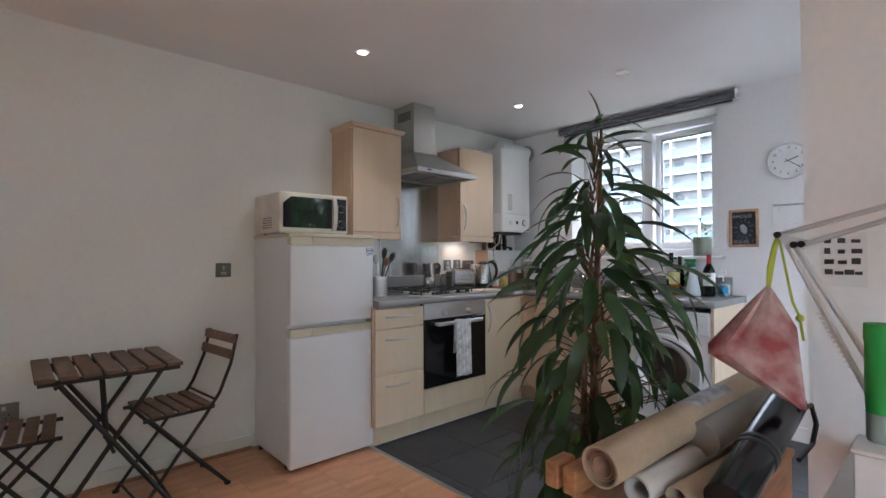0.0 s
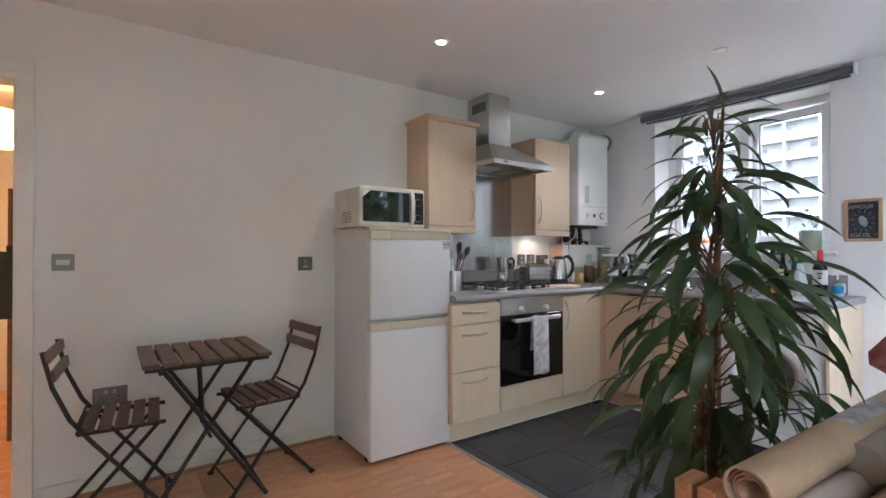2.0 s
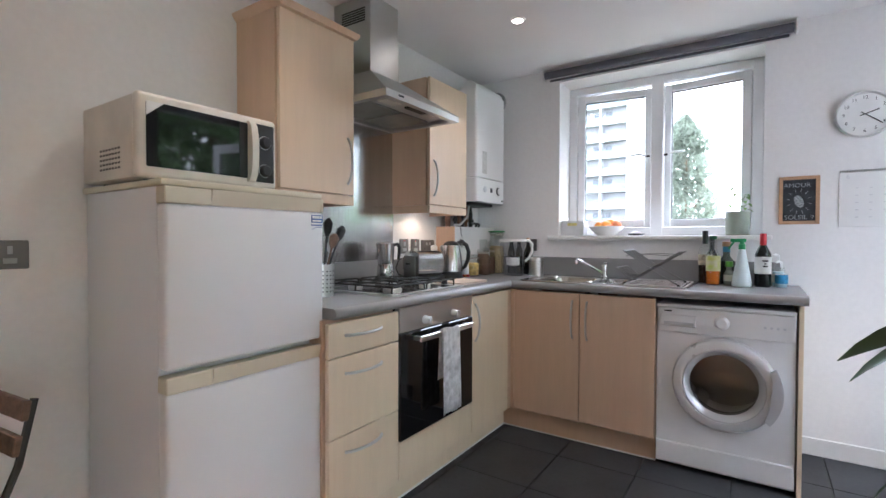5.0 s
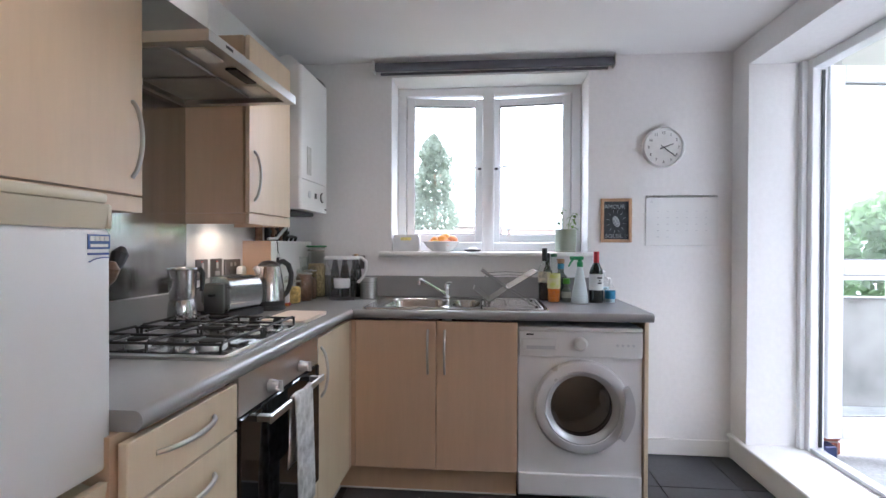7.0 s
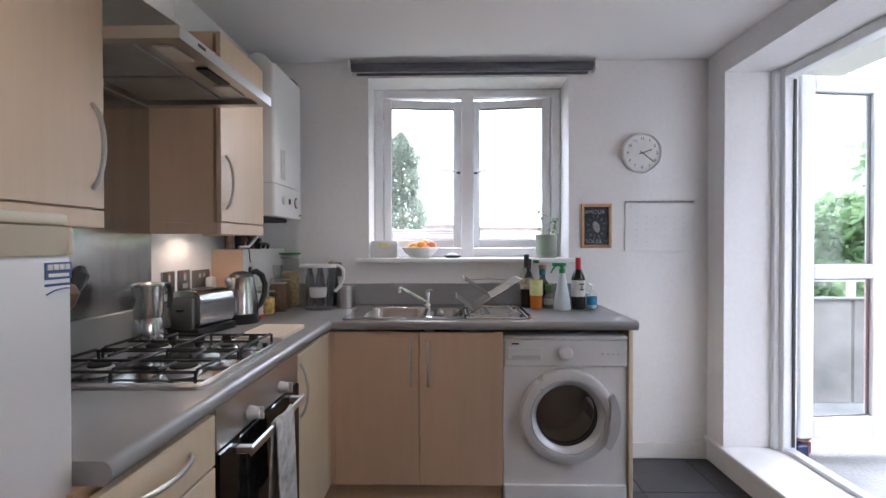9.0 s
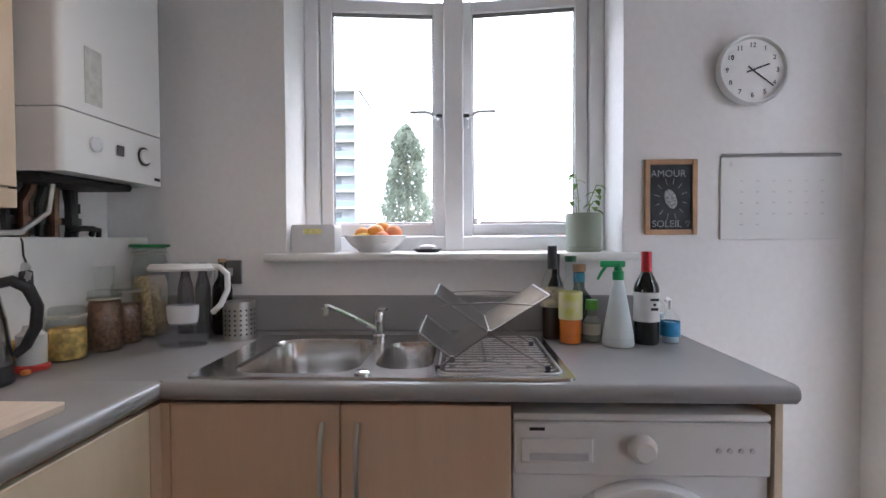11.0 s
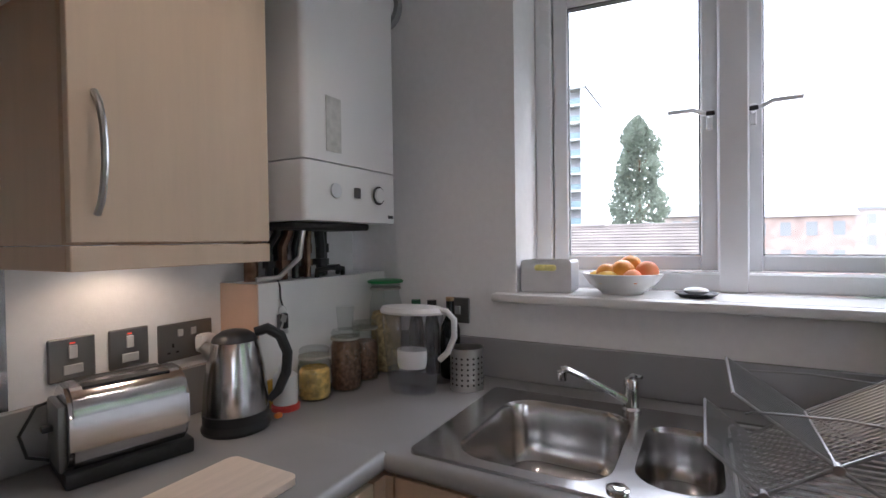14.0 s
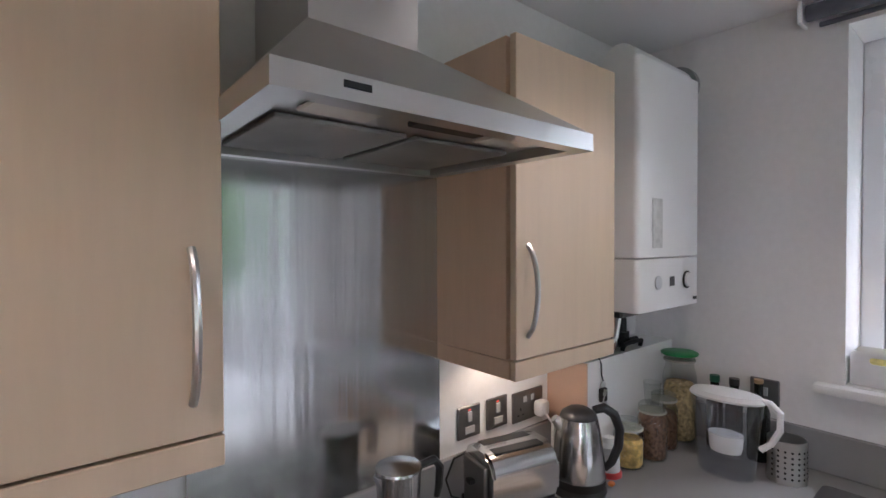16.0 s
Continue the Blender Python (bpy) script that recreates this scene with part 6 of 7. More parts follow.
M_card = mat("kraft cardboard", (0.46, 0.36, 0.25), 0.75, vary=0.06, scale=6, grain=0.05)
M_cardg = mat("grey cardboard", (0.30, 0.28, 0.25), 0.7, vary=0.08, scale=6)
M_cardw = mat("white rolled paper", (0.60, 0.58, 0.57), 0.7, vary=0.05)
o, q, L = roll("cardboard_tube", (-2.875, -2.54, 0.766), (-2.13, -2.618, 0.815), 0.043, M_card, "wide open-ended kraft cardboard tube")
inner = []
for i in range(40):
    t = i / 39 * 4.6 * math.pi
    rr = 0.036 - 0.016 * i / 39
    inner.append(Vector((-2.868, -2.541, 0.7665)) + q @ Vector((rr * math.cos(t), rr * math.sin(t), 0)))
bm = bmesh.new()
va = [bm.verts.new(p) for p in inner]
vb = [bm.verts.new(p + q @ Vector((0, 0, 0.6))) for p in inner]
for i in range(39):
    bm.faces.new((va[i], va[i + 1], vb[i + 1], vb[i]))
pr = part("rolled_sheet", bm, mat("brown paper", (0.33, 0.2, 0.13), 0.8), o)
sm = pr.modifiers.new("sheet", "SOLIDIFY")
sm.thickness = 0.0015
lab = bmesh.new()
c0 = Vector((-2.875, -2.54, 0.766))
for h0, h1 in ((0.36, 0.56),):
    vs = []
    for h in (h0, h1):
        vs.append([lab.verts.new(c0 + q @ Vector((0.0437 * math.cos(t), 0.0437 * math.sin(t), h))) for t in [radians(d) for d in range(60, 131, 7)]])
    for i in range(len(vs[0]) - 1):
        lab.faces.new((vs[0][i], vs[0][i + 1], vs[1][i + 1], vs[1][i]))
part("shipping_label", lab, mat("printed grey label", (0.2, 0.2, 0.22), 0.5, tint=(0.5, 0.47, 0.45), scale=30), o, "grey printed shipping label")
roll("paper_roll", (-2.81, -2.588, 0.7135), (-2.16, -2.64, 0.718), 0.03, M_cardw, "rolled white paper on the wooden chest", True)
roll("cardboard_tube", (-2.56, -2.628, 0.765), (-2.12, -2.67, 0.79), 0.04, M_cardg, "grey-brown capped cardboard tube", False)
roll("cardboard_tube", (-2.77, -2.652, 0.708), (-2.22, -2.71, 0.709), 0.024, M_card, "thin brown cardboard tube", True)
o, q, L = roll("portfolio_tube", (-2.76, -2.738, 0.728), (-2.335, -2.752, 0.835), 0.04, mat("glossy black plastic", (0.012, 0.013, 0.016), 0.18, vary=0.2), "glossy black plastic portfolio tube with strap", False)
a0 = Vector((-2.76, -2.738, 0.728))
for h in (0.17, 0.19):
    part("collar", lathe(bmesh.new(), [(0.0405, 0), (0.043, 0.003), (0.043, 0.009), (0.0405, 0.012)], a0 + q @ Vector((0, 0, h)), 28, turn=q), M_black, o)
part("strap", tube(bmesh.new(), [(-2.40, -2.785, 0.835), (-2.345, -2.8, 0.84), (-2.32, -2.805, 0.79), (-2.34, -2.8, 0.745), (-2.43, -2.79, 0.73)], 0.006, 6), M_black, o)

# desk with a lamp and a cloth bag
DK = thing("desk", (-2.5, -3.3, 0), "white desk beside the living area wall", "desk")
M_desk = mat("white desk laminate", (0.7, 0.7, 0.7), 0.4)
part("desk_top", boxed(-2.62, -2.21, -3.9, -2.86, 0.705, 0.73, 0.003), M_desk, DK)
for x in (-2.6, -2.24):
    for y in (-3.86, -2.9):
        part("leg", boxed(x - 0.018, x + 0.018, y - 0.018, y + 0.018, 0.0005, 0.704, 0.002), M_desk, DK)
LP = thing("desk_lamp", (-2.48, -2.924, 0.73), "white and grey spring-arm desk lamp clamped to the desk", "lamp")
M_lampw = mat("white lacquered steel", (0.6, 0.6, 0.6), 0.35)
part("clamp", boxed(-2.505, -2.455, -2.955, -2.895, 0.7305, 0.79, 0.004), M_lampw, LP)
part("post", tube(bmesh.new(), [(-2.48, -2.924, 0.79), (-2.479, -2.924, 0.905)], 0.009, 10), M_silver, LP)
for (a, b), m, r in ((((-2.479, -2.924, 0.901), (-2.372, -2.757, 1.241)), M_lampw, 0.006), (((-2.465, -2.92, 0.977), (-2.376, -2.779, 1.224)), M_lampw, 0.006)):
    part("lower_arm", tube(bmesh.new(), [a, b], r, 8), m, LP)
for a, b in (((-2.373, -2.746, 1.251), (-2.43, -3.0, 1.318)), ((-2.373, -2.793, 1.226), (-2.43, -3.0, 1.292))):
    part("upper_arm", tube(bmesh.new(), [a, b, (-2.5, -3.3, b[2] + 0.08)], 0.006, 8), M_silver, LP)
part("joint_plate", prism(bmesh.new(), [(-2.738, 1.258), (-2.8, 1.238), (-2.8, 1.214), (-2.765, 1.218)], -2.385, -2.362, "x"), M_lampw, LP)
for y, z in ((-2.746, 1.251), (-2.779, 1.226), (-2.793, 1.227)):
    part("joint", tube(bmesh.new(), [(-2.39, y, z), (-2.355, y, z)], 0.008, 12), M_dark, LP)
part("spring", tube(bmesh.new(), [(-2.455 + 0.0002 * t + 0.006 * math.cos(t * 0.9), -2.89 + 0.0007 * t + 0.006 * math.sin(t * 0.9), 0.96 + 0.0014 * t) for t in range(80)], 0.0012, 4), M_steel, LP)
part("shade", lathe(bmesh.new(), [(0.085, -0.16), (0.08, -0.1), (0.045, -0.03), (0.025, 0.0), (0.02, 0.03)], (-2.5, -3.33, 1.38), 28, caps=(False, True)), M_lampw, LP)
BG = thing("drawstring_bag", (-2.45, -2.7, 0.86), "red and white tie-dyed drawstring bag hanging from the lamp", "bag")
M_tie = mat("red and white dyed cotton", (0.26, 0.06, 0.06), 0.9, scale=10, tint=(0.72, 0.62, 0.58), vary=0.2, bump=0.4, bscale=90)
bm = bmesh.new()
nk, tp, bt, rt = Vector((-2.39, -2.727, 1.13)), Vector((-2.494, -2.608, 0.966)), Vector((-2.463, -2.812, 0.85)), Vector((-2.388, -2.782, 1.03))
rings = []
N = 22
for i in range(13):
    t = i / 12
    # the cloth widens from the neck to the long lower edge
    l = nk.lerp(tp, min(1, t / 0.55)) if t < 0.55 else tp.lerp(bt, (t - 0.55) / 0.45 * 0.93)
    r = nk.lerp(rt, min(1, t / 0.5)) if t < 0.5 else rt.lerp(bt, (t - 0.5) / 0.5 * 0.95)
    mid, half = (l + r) / 2, (r - l) / 2
    fat = 0.01 + 0.036 * math.sin(math.pi * min(1, t * 0.95 + 0.02))
    ring = []
    nrm = half.cross(Vector((0, 0, 1))).normalized()
    for k in range(N):
        a = 2 * math.pi * k / N
        fold = 1 + 0.22 * math.sin(5 * a + 2 * t) * (1 - t) + 0.1 * math.sin(9 * a)
        ring.append(mid + half * math.cos(a) + nrm * fat * fold * math.sin(a))
    rings.append(ring)
ring_mesh(bm, rings)
part("cloth", bm, M_tie, BG)
M_cord = mat("yellow green cord", (0.45, 0.5, 0.06), 0.8)
for off in (-0.012, 0.014):
    part("cord", tube(bmesh.new(), [(-2.39, -2.727, 1.12), (-2.384 + off, -2.73, 1.17), (-2.378 + off * 0.6, -2.738, 1.22), (-2.373, -2.746, 1.25)], 0.005, 6), M_cord, BG)
part("cord", tube(bmesh.new(), [(-2.373, -2.746, 1.25), (-2.38, -2.76, 1.17), (-2.39, -2.775, 1.09), (-2.395, -2.79, 1.052), (-2.4, -2.797, 1.0)], 0.003, 6), M_cord, BG)
part("cord_knot", lathe(bmesh.new(), [(0.003, -0.009), (0.009, -0.004), (0.009, 0.004), (0.003, 0.009)], (-2.395, -2.79, 1.052), 10), M_cord, BG)
SC = thing("card_box", (-2.55, -2.98, 0.73), "white card storage box standing on the desk", "box")
part("box", boxed(-2.6, -2.5, -3.06, -2.905, 0.7305, 0.83, 0.003), M_desk, SC)
part("box_lid", boxed(-2.604, -2.496, -3.064, -2.901, 0.8305, 0.838, 0.002), M_desk, SC)
GN = thing("squeeze_bottle", (-2.52, -2.942, 0.8385), "plastic squeeze bottle with a bright green top, on the card box", "bottle")
part("base", lathe(bmesh.new(), [(0.024, 0), (0.026, 0.004), (0.026, 0.055)], (-2.52, -2.942, 0.8385), 22), mat("grey-green plastic", (0.3, 0.38, 0.35), 0.4), GN)
part("cup", lathe(bmesh.new(), [(0.026, 0.0555), (0.0275, 0.1), (0.0265, 0.19), (0.028, 0.2), (0.027, 0.228)], (-2.52, -2.942, 0.8385), 22), mat("bright green plastic", (0.04, 0.36, 0.07), 0.4), GN)
part("print", boxed(-2.2005, -2.1995, -2.892, -2.798, 1.12, 1.258), M_paper, None, "small print of dark shapes pinned to the wall", category="poster")
ink = random.Random(3)
for r in range(4):
    for c in range(3 if r < 3 else 4):
        y = -2.808 - c * (0.027 if r < 3 else 0.02)
        w = ink.uniform(0.012, 0.021)
        part("dark_shape", boxed(-2.2022, -2.2008, y - w, y, 1.232 - r * 0.027, 1.232 - r * 0.027 + ink.uniform(0.008, 0.016), 0.0006), M_ink, bpy.data.objects["print"])

# skirting, door lining and the hall beyond the doorway
def trim(name, m, *boxes, label, category="trim"):
    for b in boxes:
        part(name, boxed(*b, 0.003), m, None, label, kind="structure", category=category)


trim("baseboard", M_trim, (-4.10, -2.64, -0.014, -0.0005, 0, 0.085), (-0.014, -0.0005, -2.69, -2.035, 0, 0.095), (-7.2, -5.02, -0.014, -0.0005, 0, 0.085), label="white painted skirting board")
part("baseboard_bead", boxed(-4.10, -2.64, -0.03, -0.0145, 0, 0.018, 0.004), mat("wood floor bead", (0.42, 0.22, 0.12), 0.45), None, "wooden bead along the skirting board", kind="structure", category="trim")
trim("door_lining", M_trim, (-4.17, -4.105, -0.016, -0.0005, 0, 2.03), (-5.01, -4.945, -0.016, -0.0005, 0, 2.03), (-5.01, -4.105, -0.018, -0.0005, 2.03, 2.095), (-4.18, -4.158, 0.0, 0.15, 0, 2.0), (-4.958, -4.936, 0.0, 0.15, 0, 2.0), label="white painted door casing")
wall("wall_hall", M_wall, (-5.4, -5.25, 0.15, 2.6, -0.2, CEIL), (-3.5, -3.35, 0.15, 2.6, -0.2, CEIL), (-5.4, -3.35, 2.6, 2.75, -0.2, CEIL), label="white hall walls in warm light")
wall("ceiling_hall", M_ceil, (-5.4, -3.35, 0.15, 2.75, CEIL, CEIL + 0.2), label="white hall ceiling", category="ceiling")
part("floor_hall", boxed(-5.25, -3.5, 0.15, 2.6, -0.2, 0.0), M_wood, None, "maple laminate hall floor", kind="structure", category="floor")
CO = thing("coat", (-4.33, 1.1, 0.75), "dark coat on a hall hook", "coat")
bm = bmesh.new()
ring_mesh(bm, [[(-4.33 + (0.06 + 0.06 * t) * math.cos(a) * (1 + 0.15 * math.sin(4 * a)), 1.12 + 0.09 * math.sin(a), 1.2 - 0.42 * t) for a in [k * math.pi / 9 for k in range(18)]] for t in (0, 0.1, 0.4, 0.7, 1.0)])
part("cloth", bm, M_black, CO)
part("coat_hook", boxed(-4.35, -4.31, 1.1, 1.14, 1.2, 1.24, 0.005), M_dark, CO)
part("coat_stand_pole", tube(bmesh.new(), [(-4.33, 1.12, 0.001), (-4.33, 1.12, 1.6)], 0.015, 10), M_walnut, CO)
HL = thing("hall_lamp", (-4.45, 1.3, 2.0), "glowing warm drum pendant lamp in the hall", "lamp")
part("shade", lathe(bmesh.new(), [(0.16, 0), (0.16, 0.22)], (-4.45, 1.3, 1.9), 28, caps=(False, False)), glow("warm lamp shade", (1.0, 0.55, 0.16), 2.0), HL)
part("flex", tube(bmesh.new(), [(-4.45, 1.3, 2.0), (-4.45, 1.3, CEIL)], 0.003, 6), M_white, HL)
hl = new("hall_bulb", bpy.data.lights.new("hall_bulb", "POINT"))
hl.data.energy, hl.data.color, hl.data.shadow_soft_size = 7, (1, 0.56, 0.24), 0.06
hl.location = (-4.45, 1.3, 2.0)

# living area window behind the camera's start, unseen, added to let daylight in
W2 = thing("window_2", (-4.65, -5.68, 0.3), "unseen white plastic window wall, added to let daylight in", "window", kind="structure")
for x in (-6.8, -5.745, -4.69, -3.635, -2.56):
    part("mullion", boxed(x, x + 0.06, -5.71, -5.65, 0.3, 2.25, 0.004), M_upvc, W2)
for z in (0.3, 2.19):
    part("transom", boxed(-6.74, -2.56, -5.708, -5.652, z, z + 0.06, 0.004), M_upvc, W2)
for x in (-6.74, -5.685, -4.63, -3.575):
    g = part("pane", boxed(x, x + 0.995, -5.683, -5.677, 0.36, 2.19), M_glass, W2)
    g.visible_shadow = False

# outside: balcony, ground, buildings and trees
GZ = -7.0
M_conc = mat("pale balcony paving", (0.27, 0.27, 0.265), 0.8, vary=0.12, scale=3, grain=0.15, gscale=60, bump=0.2)
M_render = mat("pale rendered wall", (0.62, 0.61, 0.59), 0.8, vary=0.06, scale=0.7)
part("balcony_floor", boxed(-1.95, 0.78, -5.2, -3.06, -0.15, 0.10), M_conc, None, "pale grey balcony paving", kind="structure", category="floor")
wall("balcony_soffit", M_render, (-1.95, 1.0, -4.0, -3.06, 2.5, 2.7), label="grey underside of the balcony above", category="ceiling")
BR = thing("balcony_parapet", (0.72, -4.2, 0.1), "grey panelled balcony parapet with a white top rail", "railing")
M_panel = mat("grey balcony panel", (0.27, 0.26, 0.245), 0.35, vary=0.18, scale=3, rvary=0.15)
for y0, y1 in ((-5.2, -4.15), (-4.13, -3.19)):
    part("panel", boxed(0.70, 0.74, y0, y1, 0.101, 0.865, 0.003), M_panel, BR)
part("coping", boxed(0.68, 0.76, -5.2, -3.19, 0.866, 0.885, 0.003), M_plate, BR)
part("top_rail", tube(bmesh.new(), [(0.72, -5.2, 1.03), (0.72, -3.19, 1.03)], 0.028, 12), M_upvc, BR)
for y in (-5.1, -4.14, -3.25):
    part("post", boxed(0.70, 0.74, y - 0.02, y + 0.02, 0.886, 1.004), M_silver, BR)
for x0, x1 in ((-1.9, -0.6), (-0.58, 0.68)):
    part("panel", boxed(x0, x1, -5.18, -5.14, 0.101, 0.865, 0.003), M_panel, BR)
part("top_rail", tube(bmesh.new(), [(-1.9, -5.16, 1.03), (0.7, -5.16, 1.03)], 0.028, 12), M_upvc, BR)
part("door_stop", boxed(-0.235, -0.16, -3.13, -3.065, 0.1015, 0.175, 0.006), mat("navy plastic", (0.02, 0.03, 0.10), 0.4), None, "small navy door stop on the threshold", category="door stop")
M_brick = mat("red brick", (0.36, 0.13, 0.09), 0.85, vary=0.15, scale=10, bump=0.4, each=0.2)
wall("brick_reveal", mat("pale mortar", (0.45, 0.43, 0.4), 0.9), (-0.165, 0.22, -3.18, -3.061, -0.15, 2.5), label="mortar bed of the red brick outer wall")
BRW = bpy.data.objects["brick_reveal"]
part("ground", boxed(-400, 400, -400, 400, GZ - 0.5, GZ), mat("distant ground", (0.13, 0.15, 0.10), 0.9, vary=0.2, scale=0.2), None, "ground between the buildings", kind="structure", category="ground")

# long tiled roof of the neighbouring house
RF = thing("neighbour_house", (17, 8, GZ), "low house with a grey-brown tiled roof", "house")
M_rt = mat("weathered roof tile", (0.16, 0.135, 0.12), 0.85, vary=0.2, scale=1.2, grain=0.15, gscale=12)
part("walls", boxed(11, 23, -4.8, 26, GZ, -1.6), mat("brown brick wall", (0.28, 0.16, 0.11), 0.85), RF)
n = 34
for k in range(n):
    t0, t1 = k / n, (k + 1) / n
    x0, x1 = 10.5 + 6.5 * t0, 10.5 + 6.5 * t1
    z0, z1 = -1.75 + 3.55 * t0, -1.75 + 3.55 * t1
    ys = -5.2 + 3.4 * t0
    bm = bmesh.new()
    ring_mesh(bm, [[(x0 - 0.03, y, z0 + 0.045), (x1, y, z1 + 0.02), (x1, y, z1 - 0.02), (x0 - 0.03, y, z0)] for y in (ys, 26)])
    part("tile_course", bm, M_rt, RF, smooth=False)
bm = bmesh.new()
v = [bm.verts.new(p) for p in ((10.5, -5.2, -1.75), (23.5, -5.2, -1.75), (17, -1.8, 1.78))]
bm.faces.new(v)
part("hip", bm, M_rt, RF, smooth=False)
part("ridge", tube(bmesh.new(), [(17, -1.8, 1.80), (17, 26, 1.80)], 0.10, 8), M_rt, RF)

# tower block
TW = thing("tower_block", (77, 33, GZ), "pale twelve-storey tower block with blue-green balconies", "building")
M_tw = mat("pale concrete", (0.46, 0.46, 0.46), 0.8, vary=0.05, scale=0.2)
M_rec = mat("recessed grey wall", (0.32, 0.32, 0.33), 0.8, vary=0.1, scale=0.5)
M_bal = mat("blue-green balcony panel", (0.15, 0.21, 0.23), 0.5, vary=0.1, scale=0.6)
M_win = mat("dark far window", (0.07, 0.08, 0.09), 0.15)
part("core", boxed(76.2, 90, 15.6, 54, GZ, 25.2), M_rec, TW)
part("side_wall", boxed(74.9, 90, 15.0, 15.6, GZ, 25.6), M_tw, TW)
part("roof_slab", boxed(74.6, 90, 15.0, 54, 25.2, 25.7), M_tw, TW)
fl = 2.72
for f in range(12):
    z = 25.2 - fl * (f + 1)
    part("floor_slab", boxed(74.8, 76.2, 15.6, 54, z, z + 0.32), M_tw, TW)
    for bay in range(9):
        y0 = 15.7 + bay * 4.2
        part("balcony", boxed(74.9, 75.0, y0 + 0.1, y0 + 4.0, z + 0.33, z + 1.25), M_bal, TW)
        if f % 2:
            part("window", boxed(76.1, 76.22, y0 + (0.4 if bay % 2 else 2.6), y0 + (1.4 if bay % 2 else 3.6), z + 0.4, z + 2.2), M_win, TW)
for bay in range(10):
    part("column", boxed(74.75, 76.2, 15.5 + bay * 4.2, 15.75 + bay * 4.2, GZ, 25.2), M_tw, TW)

# low red brick buildings beyond, with distance haze put into their pale colours
M_win2 = mat("pale far window", (0.26, 0.27, 0.28), 0.3)
for k, (x, y0, y1, h, m, rl) in enumerate(((62, -15, -4.6, 3.5, (0.42, 0.31, 0.27), 1), (70, -4, 3.5, 4.2, (0.42, 0.35, 0.31), 1), (85, -30, -16, 5.0, (0.4, 0.34, 0.31), 0), (80, 3, 14, 1.6, (0.38, 0.31, 0.26), 1))):
    hb = thing("brick_building", (x + 4, (y0 + y1) / 2, GZ), "far low red brick building with pale windows", "building", "far brick buildings")
    part("wall", boxed(x, x + 8, y0, y1, GZ, h), mat("far brick", m, 0.85, vary=0.12, scale=1), hb)
    bm = bmesh.new()
    prism(bm, [(x - 0.4, h), (x + 8.4, h), (x + 5.5, h + 1.6), (x + 2.5, h + 1.6)] if rl else [(x - 0.2, h), (x + 8.2, h), (x + 8.2, h + 0.4), (x - 0.2, h + 0.4)], y0 - 0.3, y1 + 0.3, "y")
    part("roof", bm, mat("grey slate", (0.3, 0.3, 0.32), 0.7), hb, smooth=False)
    part("chimney", boxed(x + 3.4, x + 4.4, y0 + 1.2, y0 + 2.4, h + 1.0, h + 2.9), mat("chimney brick", (0.45, 0.36, 0.3), 0.85), hb)
    y = y0 + 0.8
    while y < y1 - 1.2:
        part("window", boxed(x - 0.06, x + 0.01, y, y + 1.0, h - 2.1, h - 0.6), M_win2, hb)
        part("window", boxed(x - 0.06, x + 0.01, y, y + 1.0, h - 5.1, h - 3.6), M_win2, hb)
        y += 2.3

# pale flats on the balcony side
FT = thing("apartment_building", (17, -18, GZ), "white rendered block of flats", "building")
M_flat = mat("white render", (0.5, 0.5, 0.49), 0.8, vary=0.05, scale=0.4)
part("wall", boxed(20, 32, -34, -15.8, GZ, 22), M_flat, FT)
for f in range(8):
    z = -5.2 + f * 2.8
    for k in range(6):
        y = -17.9 - k * 2.7
        w = part("window", boxed(19.94, 20.02, y, y + 1.4, z, z + 1.4), M_win2, FT)
        part("frame", boxed(19.92, 19.96, y + 0.66, y + 0.74, z, z + 1.4), M_upvc, w)
        part("sill", boxed(19.88, 19.99, y - 0.1, y + 1.5, z - 0.1, z - 0.005), M_flat, w)

# trees
M_fol = mat("tree leaves", (0.085, 0.15, 0.06), 0.6, vary=0.3, scale=1.5)
# paler and greyer than the near leaves: distance haze put into the colour
M_fol2 = mat("hazed poplar leaves", (0.18, 0.20, 0.16), 0.6, vary=0.3, scale=1.5)
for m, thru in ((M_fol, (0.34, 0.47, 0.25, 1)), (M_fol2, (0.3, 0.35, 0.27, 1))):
    # thin leaves let part of the light through
    nn, ll = m.node_tree.nodes, m.node_tree.links
    tl, mx = nn.new("ShaderNodeBsdfTranslucent"), nn.new("ShaderNodeMixShader")
    tl.inputs[0].default_value = thru
    mx.inputs[0].default_value = 0.5
    ll.new(nn["Principled BSDF"].outputs[0], mx.inputs[1])
    ll.new(tl.outputs[0], mx.inputs[2])
    ll.new(mx.outputs[0], nn["Material Output"].inputs[0])


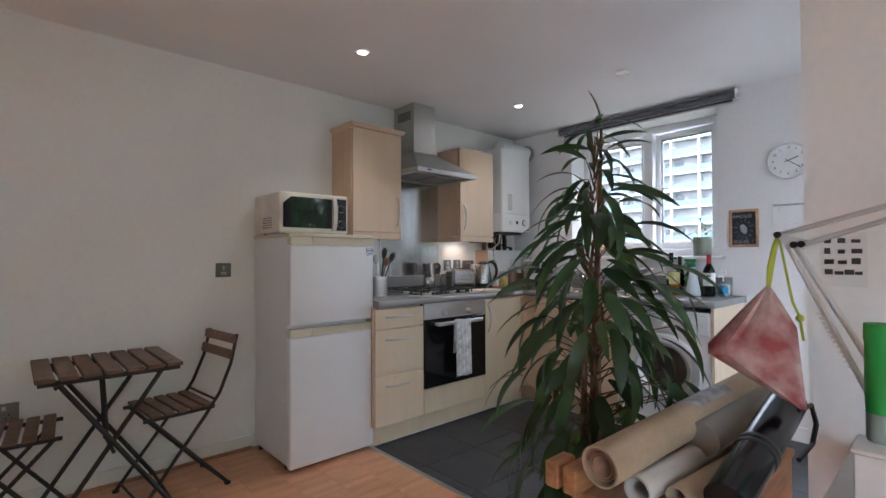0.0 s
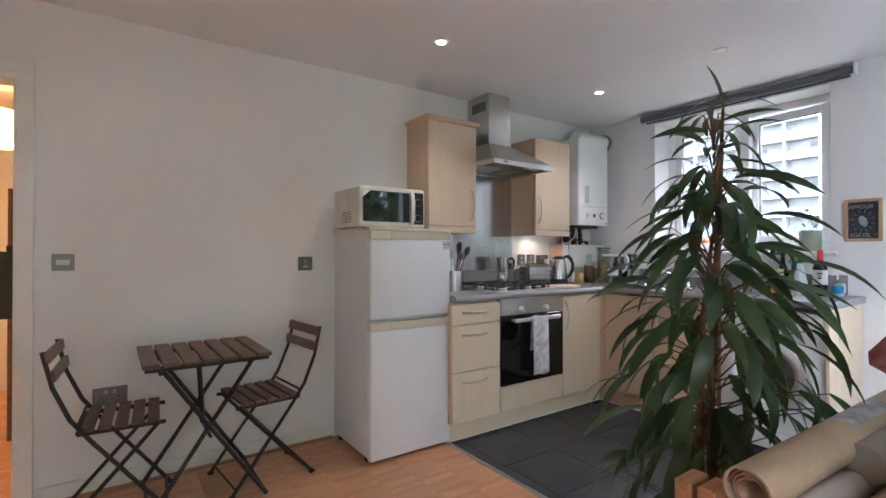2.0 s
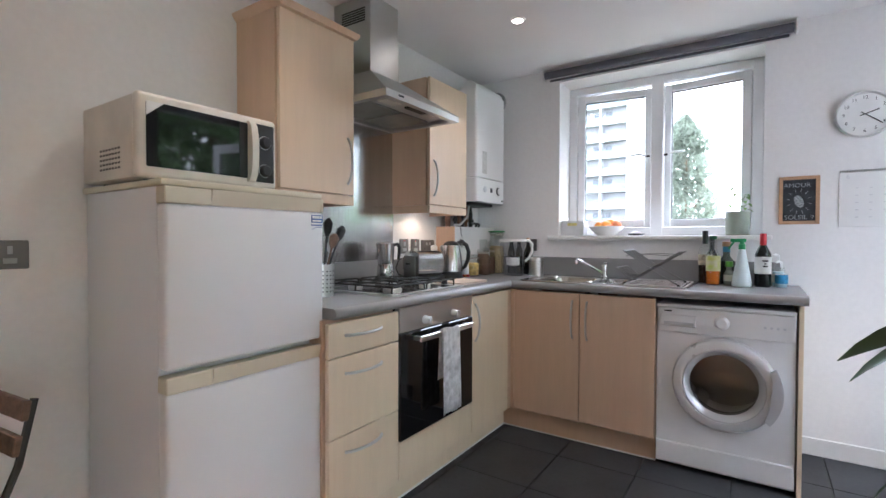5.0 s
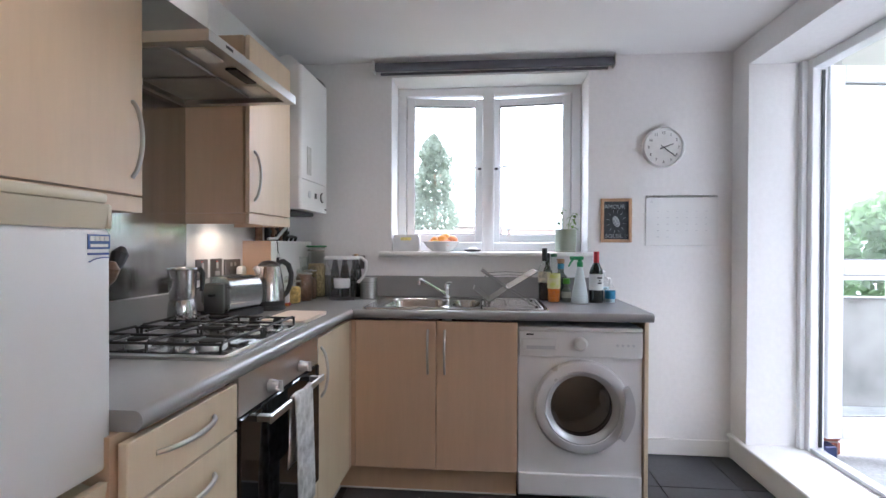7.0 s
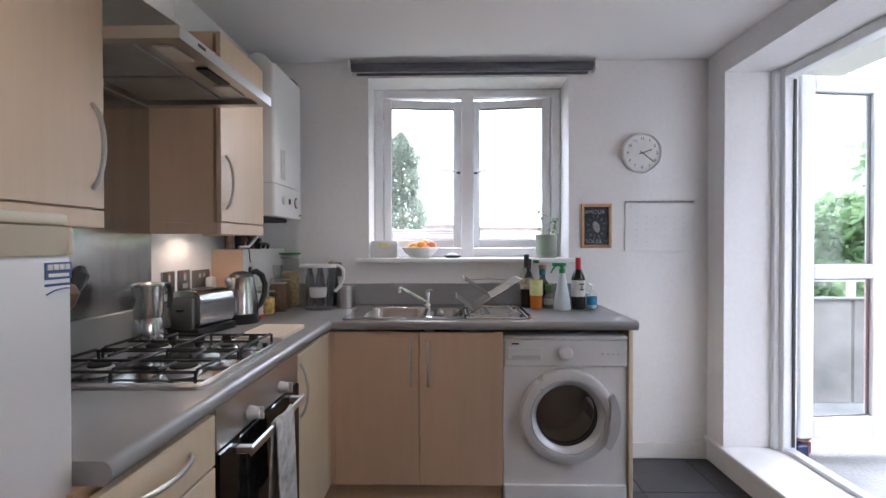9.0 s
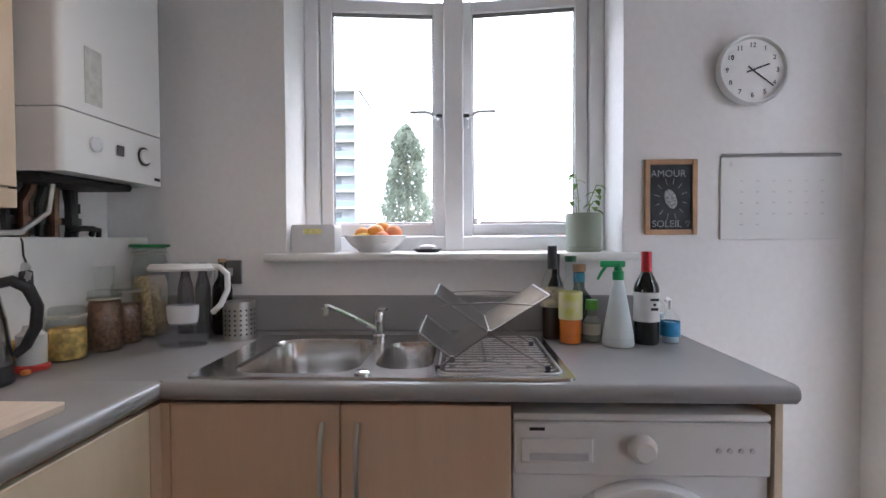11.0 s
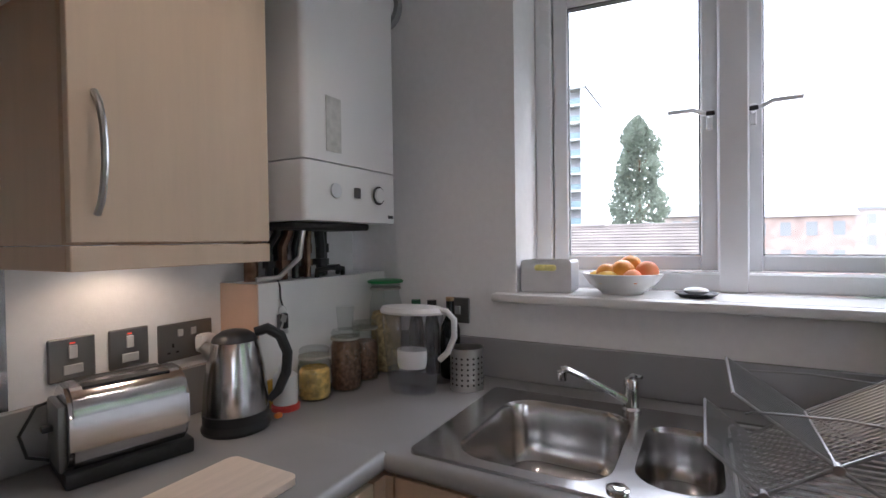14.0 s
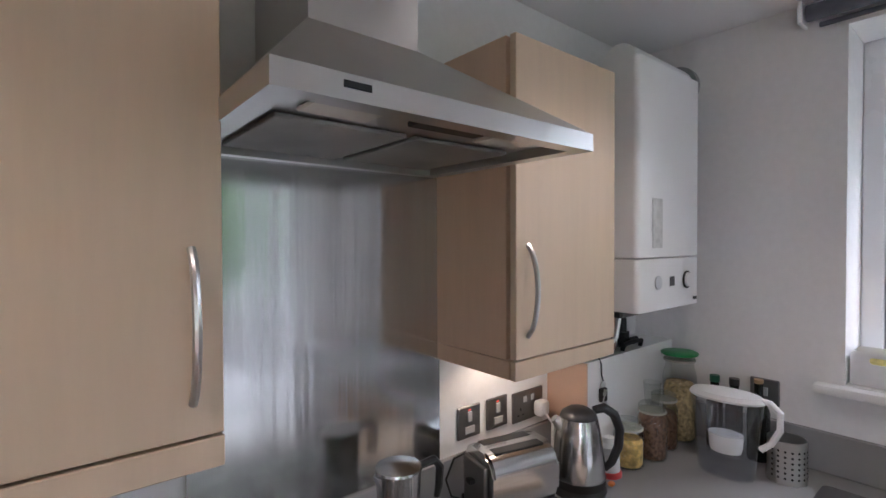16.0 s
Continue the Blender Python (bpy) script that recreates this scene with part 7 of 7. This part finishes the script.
def tree(name, at, height, radius, seed, leaves, size, m, label, column=False):
    rr = random.Random(seed)
    x, y, z = at
    t = thing(name, at, label, "tree", "trees outside")
    part("trunk", tube(bmesh.new(), [(x, y, z), (x + 0.1, y, z + height * 0.4), (x, y + 0.1, z + height * 0.85)], [radius * 0.09, radius * 0.06, radius * 0.01], 8), M_bark, t)
    for k in range(7):
        a = k * 2.4
        h0 = height * (0.3 + 0.07 * k)
        part("limb", tube(bmesh.new(), [(x, y, z + h0), (x + 0.32 * radius * math.cos(a), y + 0.32 * radius * math.sin(a), z + h0 + height * 0.18)], [radius * 0.04, radius * 0.01], 6), M_bark, t)
    verts, faces = [], []
    lumps = [(rr.uniform(0, 6.283), rr.uniform(0.1, 0.95), rr.uniform(0.15, 0.5)) for _ in range(40)]
    k = 0
    while k < leaves:
        h = rr.uniform(0.06, 1.0) if column else rr.uniform(0.22, 1.0)
        a = rr.uniform(0, 6.283)
        prof = (1 - h) ** 0.5 * min(1, h * 7) if column else math.sqrt(max(0.0, 1 - ((h - 0.6) / 0.41) ** 2))
        bump = 0.56
        for la, lh, lr in lumps:
            da = (a - la + math.pi) % 6.283 - math.pi
            q = (da / 0.55) ** 2 + ((h - lh) / 0.07) ** 2
            if q < 1:
                bump = max(bump, 0.56 + 1.2 * lr * (1 - q) ** 0.5)
        rad = radius * prof * bump * rr.uniform(0.35, 1.0) ** 0.45
        p = Vector((x + rad * math.cos(a), y + rad * math.sin(a), z + height * h + rr.uniform(-0.15, 0.15)))
        u = Vector((rr.gauss(0, 1), rr.gauss(0, 1), rr.gauss(0, 1))).normalized() * size * rr.uniform(0.6, 1.3)
        w = u.cross(Vector((rr.gauss(0, 1), rr.gauss(0, 1), rr.gauss(0, 1)))).normalized() * size * 0.55
        i = len(verts)
        verts += [p - u, p + w, p + u, p - w]
        faces.append((i, i + 1, i + 2, i + 3))
        k += 1
    me = bpy.data.meshes.new("crown")
    me.from_pydata([tuple(v) for v in verts], [], faces)
    me.materials.append(m)
    ob = new("crown", me)
    ob.parent = t
    ob.location = -t.location
    tagged(ob, kind="stuff")
    return t


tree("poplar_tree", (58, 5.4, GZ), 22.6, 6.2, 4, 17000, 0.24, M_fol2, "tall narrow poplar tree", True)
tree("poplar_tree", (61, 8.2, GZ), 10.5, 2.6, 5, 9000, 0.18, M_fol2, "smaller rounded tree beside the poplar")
for k, (x, y, h, r) in enumerate(((13.5, -9.2, 9.3, 3.0), (11.0, -12.5, 9.6, 3.2), (17.5, -12.0, 10.2, 3.6), (8.0, -14.0, 12.5, 3.8), (15, -6.6, 8.2, 2.4), (4.5, -12.5, 14.5, 3.8), (0.0, -13.5, 15.5, 4.0), (-4.5, -14.5, 15, 4.0), (-9, -15.5, 14, 4.0), (2.5, -17.5, 17, 4.5))):
    tree("garden_tree", (x, y, GZ), h, r, 20 + k, 12000, 0.17, M_fol, "leafy green tree below the balcony")

# floor pieces, last: laminate boards in the living area, slate tiles in the kitchen
FLR = bpy.data.objects["floor"]


def piece_mesh(name, w, d, h, material, bev=0.0012):
    bm = boxed(-w / 2, w / 2, -d / 2, d / 2, -h, 0, bev)
    me = bpy.data.meshes.new(name)
    bm.to_mesh(me)
    bm.free()
    me.materials.append(material)
    return me


def lay(me, name, x, y, z):
    ob = new(name, me)
    ob.parent = FLR
    ob.location = Vector((x, y, z)) - FLR.location


XB0 = -2.095
bw, bl = 0.19, 1.28
full = piece_mesh("board", bw - 0.0006, bl - 0.0006, 0.0118, M_wood, 0.0008)
cols = int((7.2 + XB0) / bw) + 1
for i in range(cols):
    x = XB0 - bw / 2 - i * bw
    shift = (0.0, 0.43, 0.86, 0.2, 0.65)[i % 5]
    y = -0.03 + shift - bl / 2
    while y > -5.6 - bl / 2 + 0.02:
        hi, lo = min(0.0, y + bl / 2), max(-5.6, y - bl / 2)
        if x - bw / 2 > -7.21 and hi - lo > 0.02:
            if hi - lo > bl - 0.001:
                lay(full, "board", x, y, 0)
            else:
                lay(piece_mesh("board", bw - 0.0006, hi - lo - 0.0006, 0.0118, M_wood, 0.0008), "board", x, (hi + lo) / 2, 0)
        y -= bl
TS = 0.4
for i in range(6):
    for j in range(8):
        x1 = 0.0 - i * TS
        x0 = max(XB0 + 0.028, x1 - TS)
        y1 = 0.24 - j * TS
        y0 = max(-2.69, y1 - TS)
        y1 = min(y1, 0.0)
        if x1 - x0 < 0.03 or y1 - y0 < 0.03:
            continue
        lay(piece_mesh("tile", x1 - x0 - 0.004, y1 - y0 - 0.004, 0.0118, M_tile), "tile", (x0 + x1) / 2, (y0 + y1) / 2, 0)
part("threshold_strip", boxed(XB0, XB0 + 0.028, -2.664, -0.0, -0.0119, 0.004, 0.002), M_steel, None, "aluminium strip between boards and tiles", kind="structure", category="trim")
for i in range(16):
    for j in range(2):
        x = -0.165 + j * 0.2
        lay_me = piece_mesh("brick", 0.19, 0.012, 0.065, M_brick, 0.003)
        ob = new("brick", lay_me)
        ob.parent = BRW
        ob.location = Vector((x + 0.095, -3.187, 0.17 + i * 0.075)) - BRW.location
    ob = new("brick", piece_mesh("brick", 0.012, 0.1, 0.065, M_brick, 0.003))
    ob.parent = BRW
    ob.location = Vector((-0.171, -3.122, 0.17 + i * 0.075)) - BRW.location
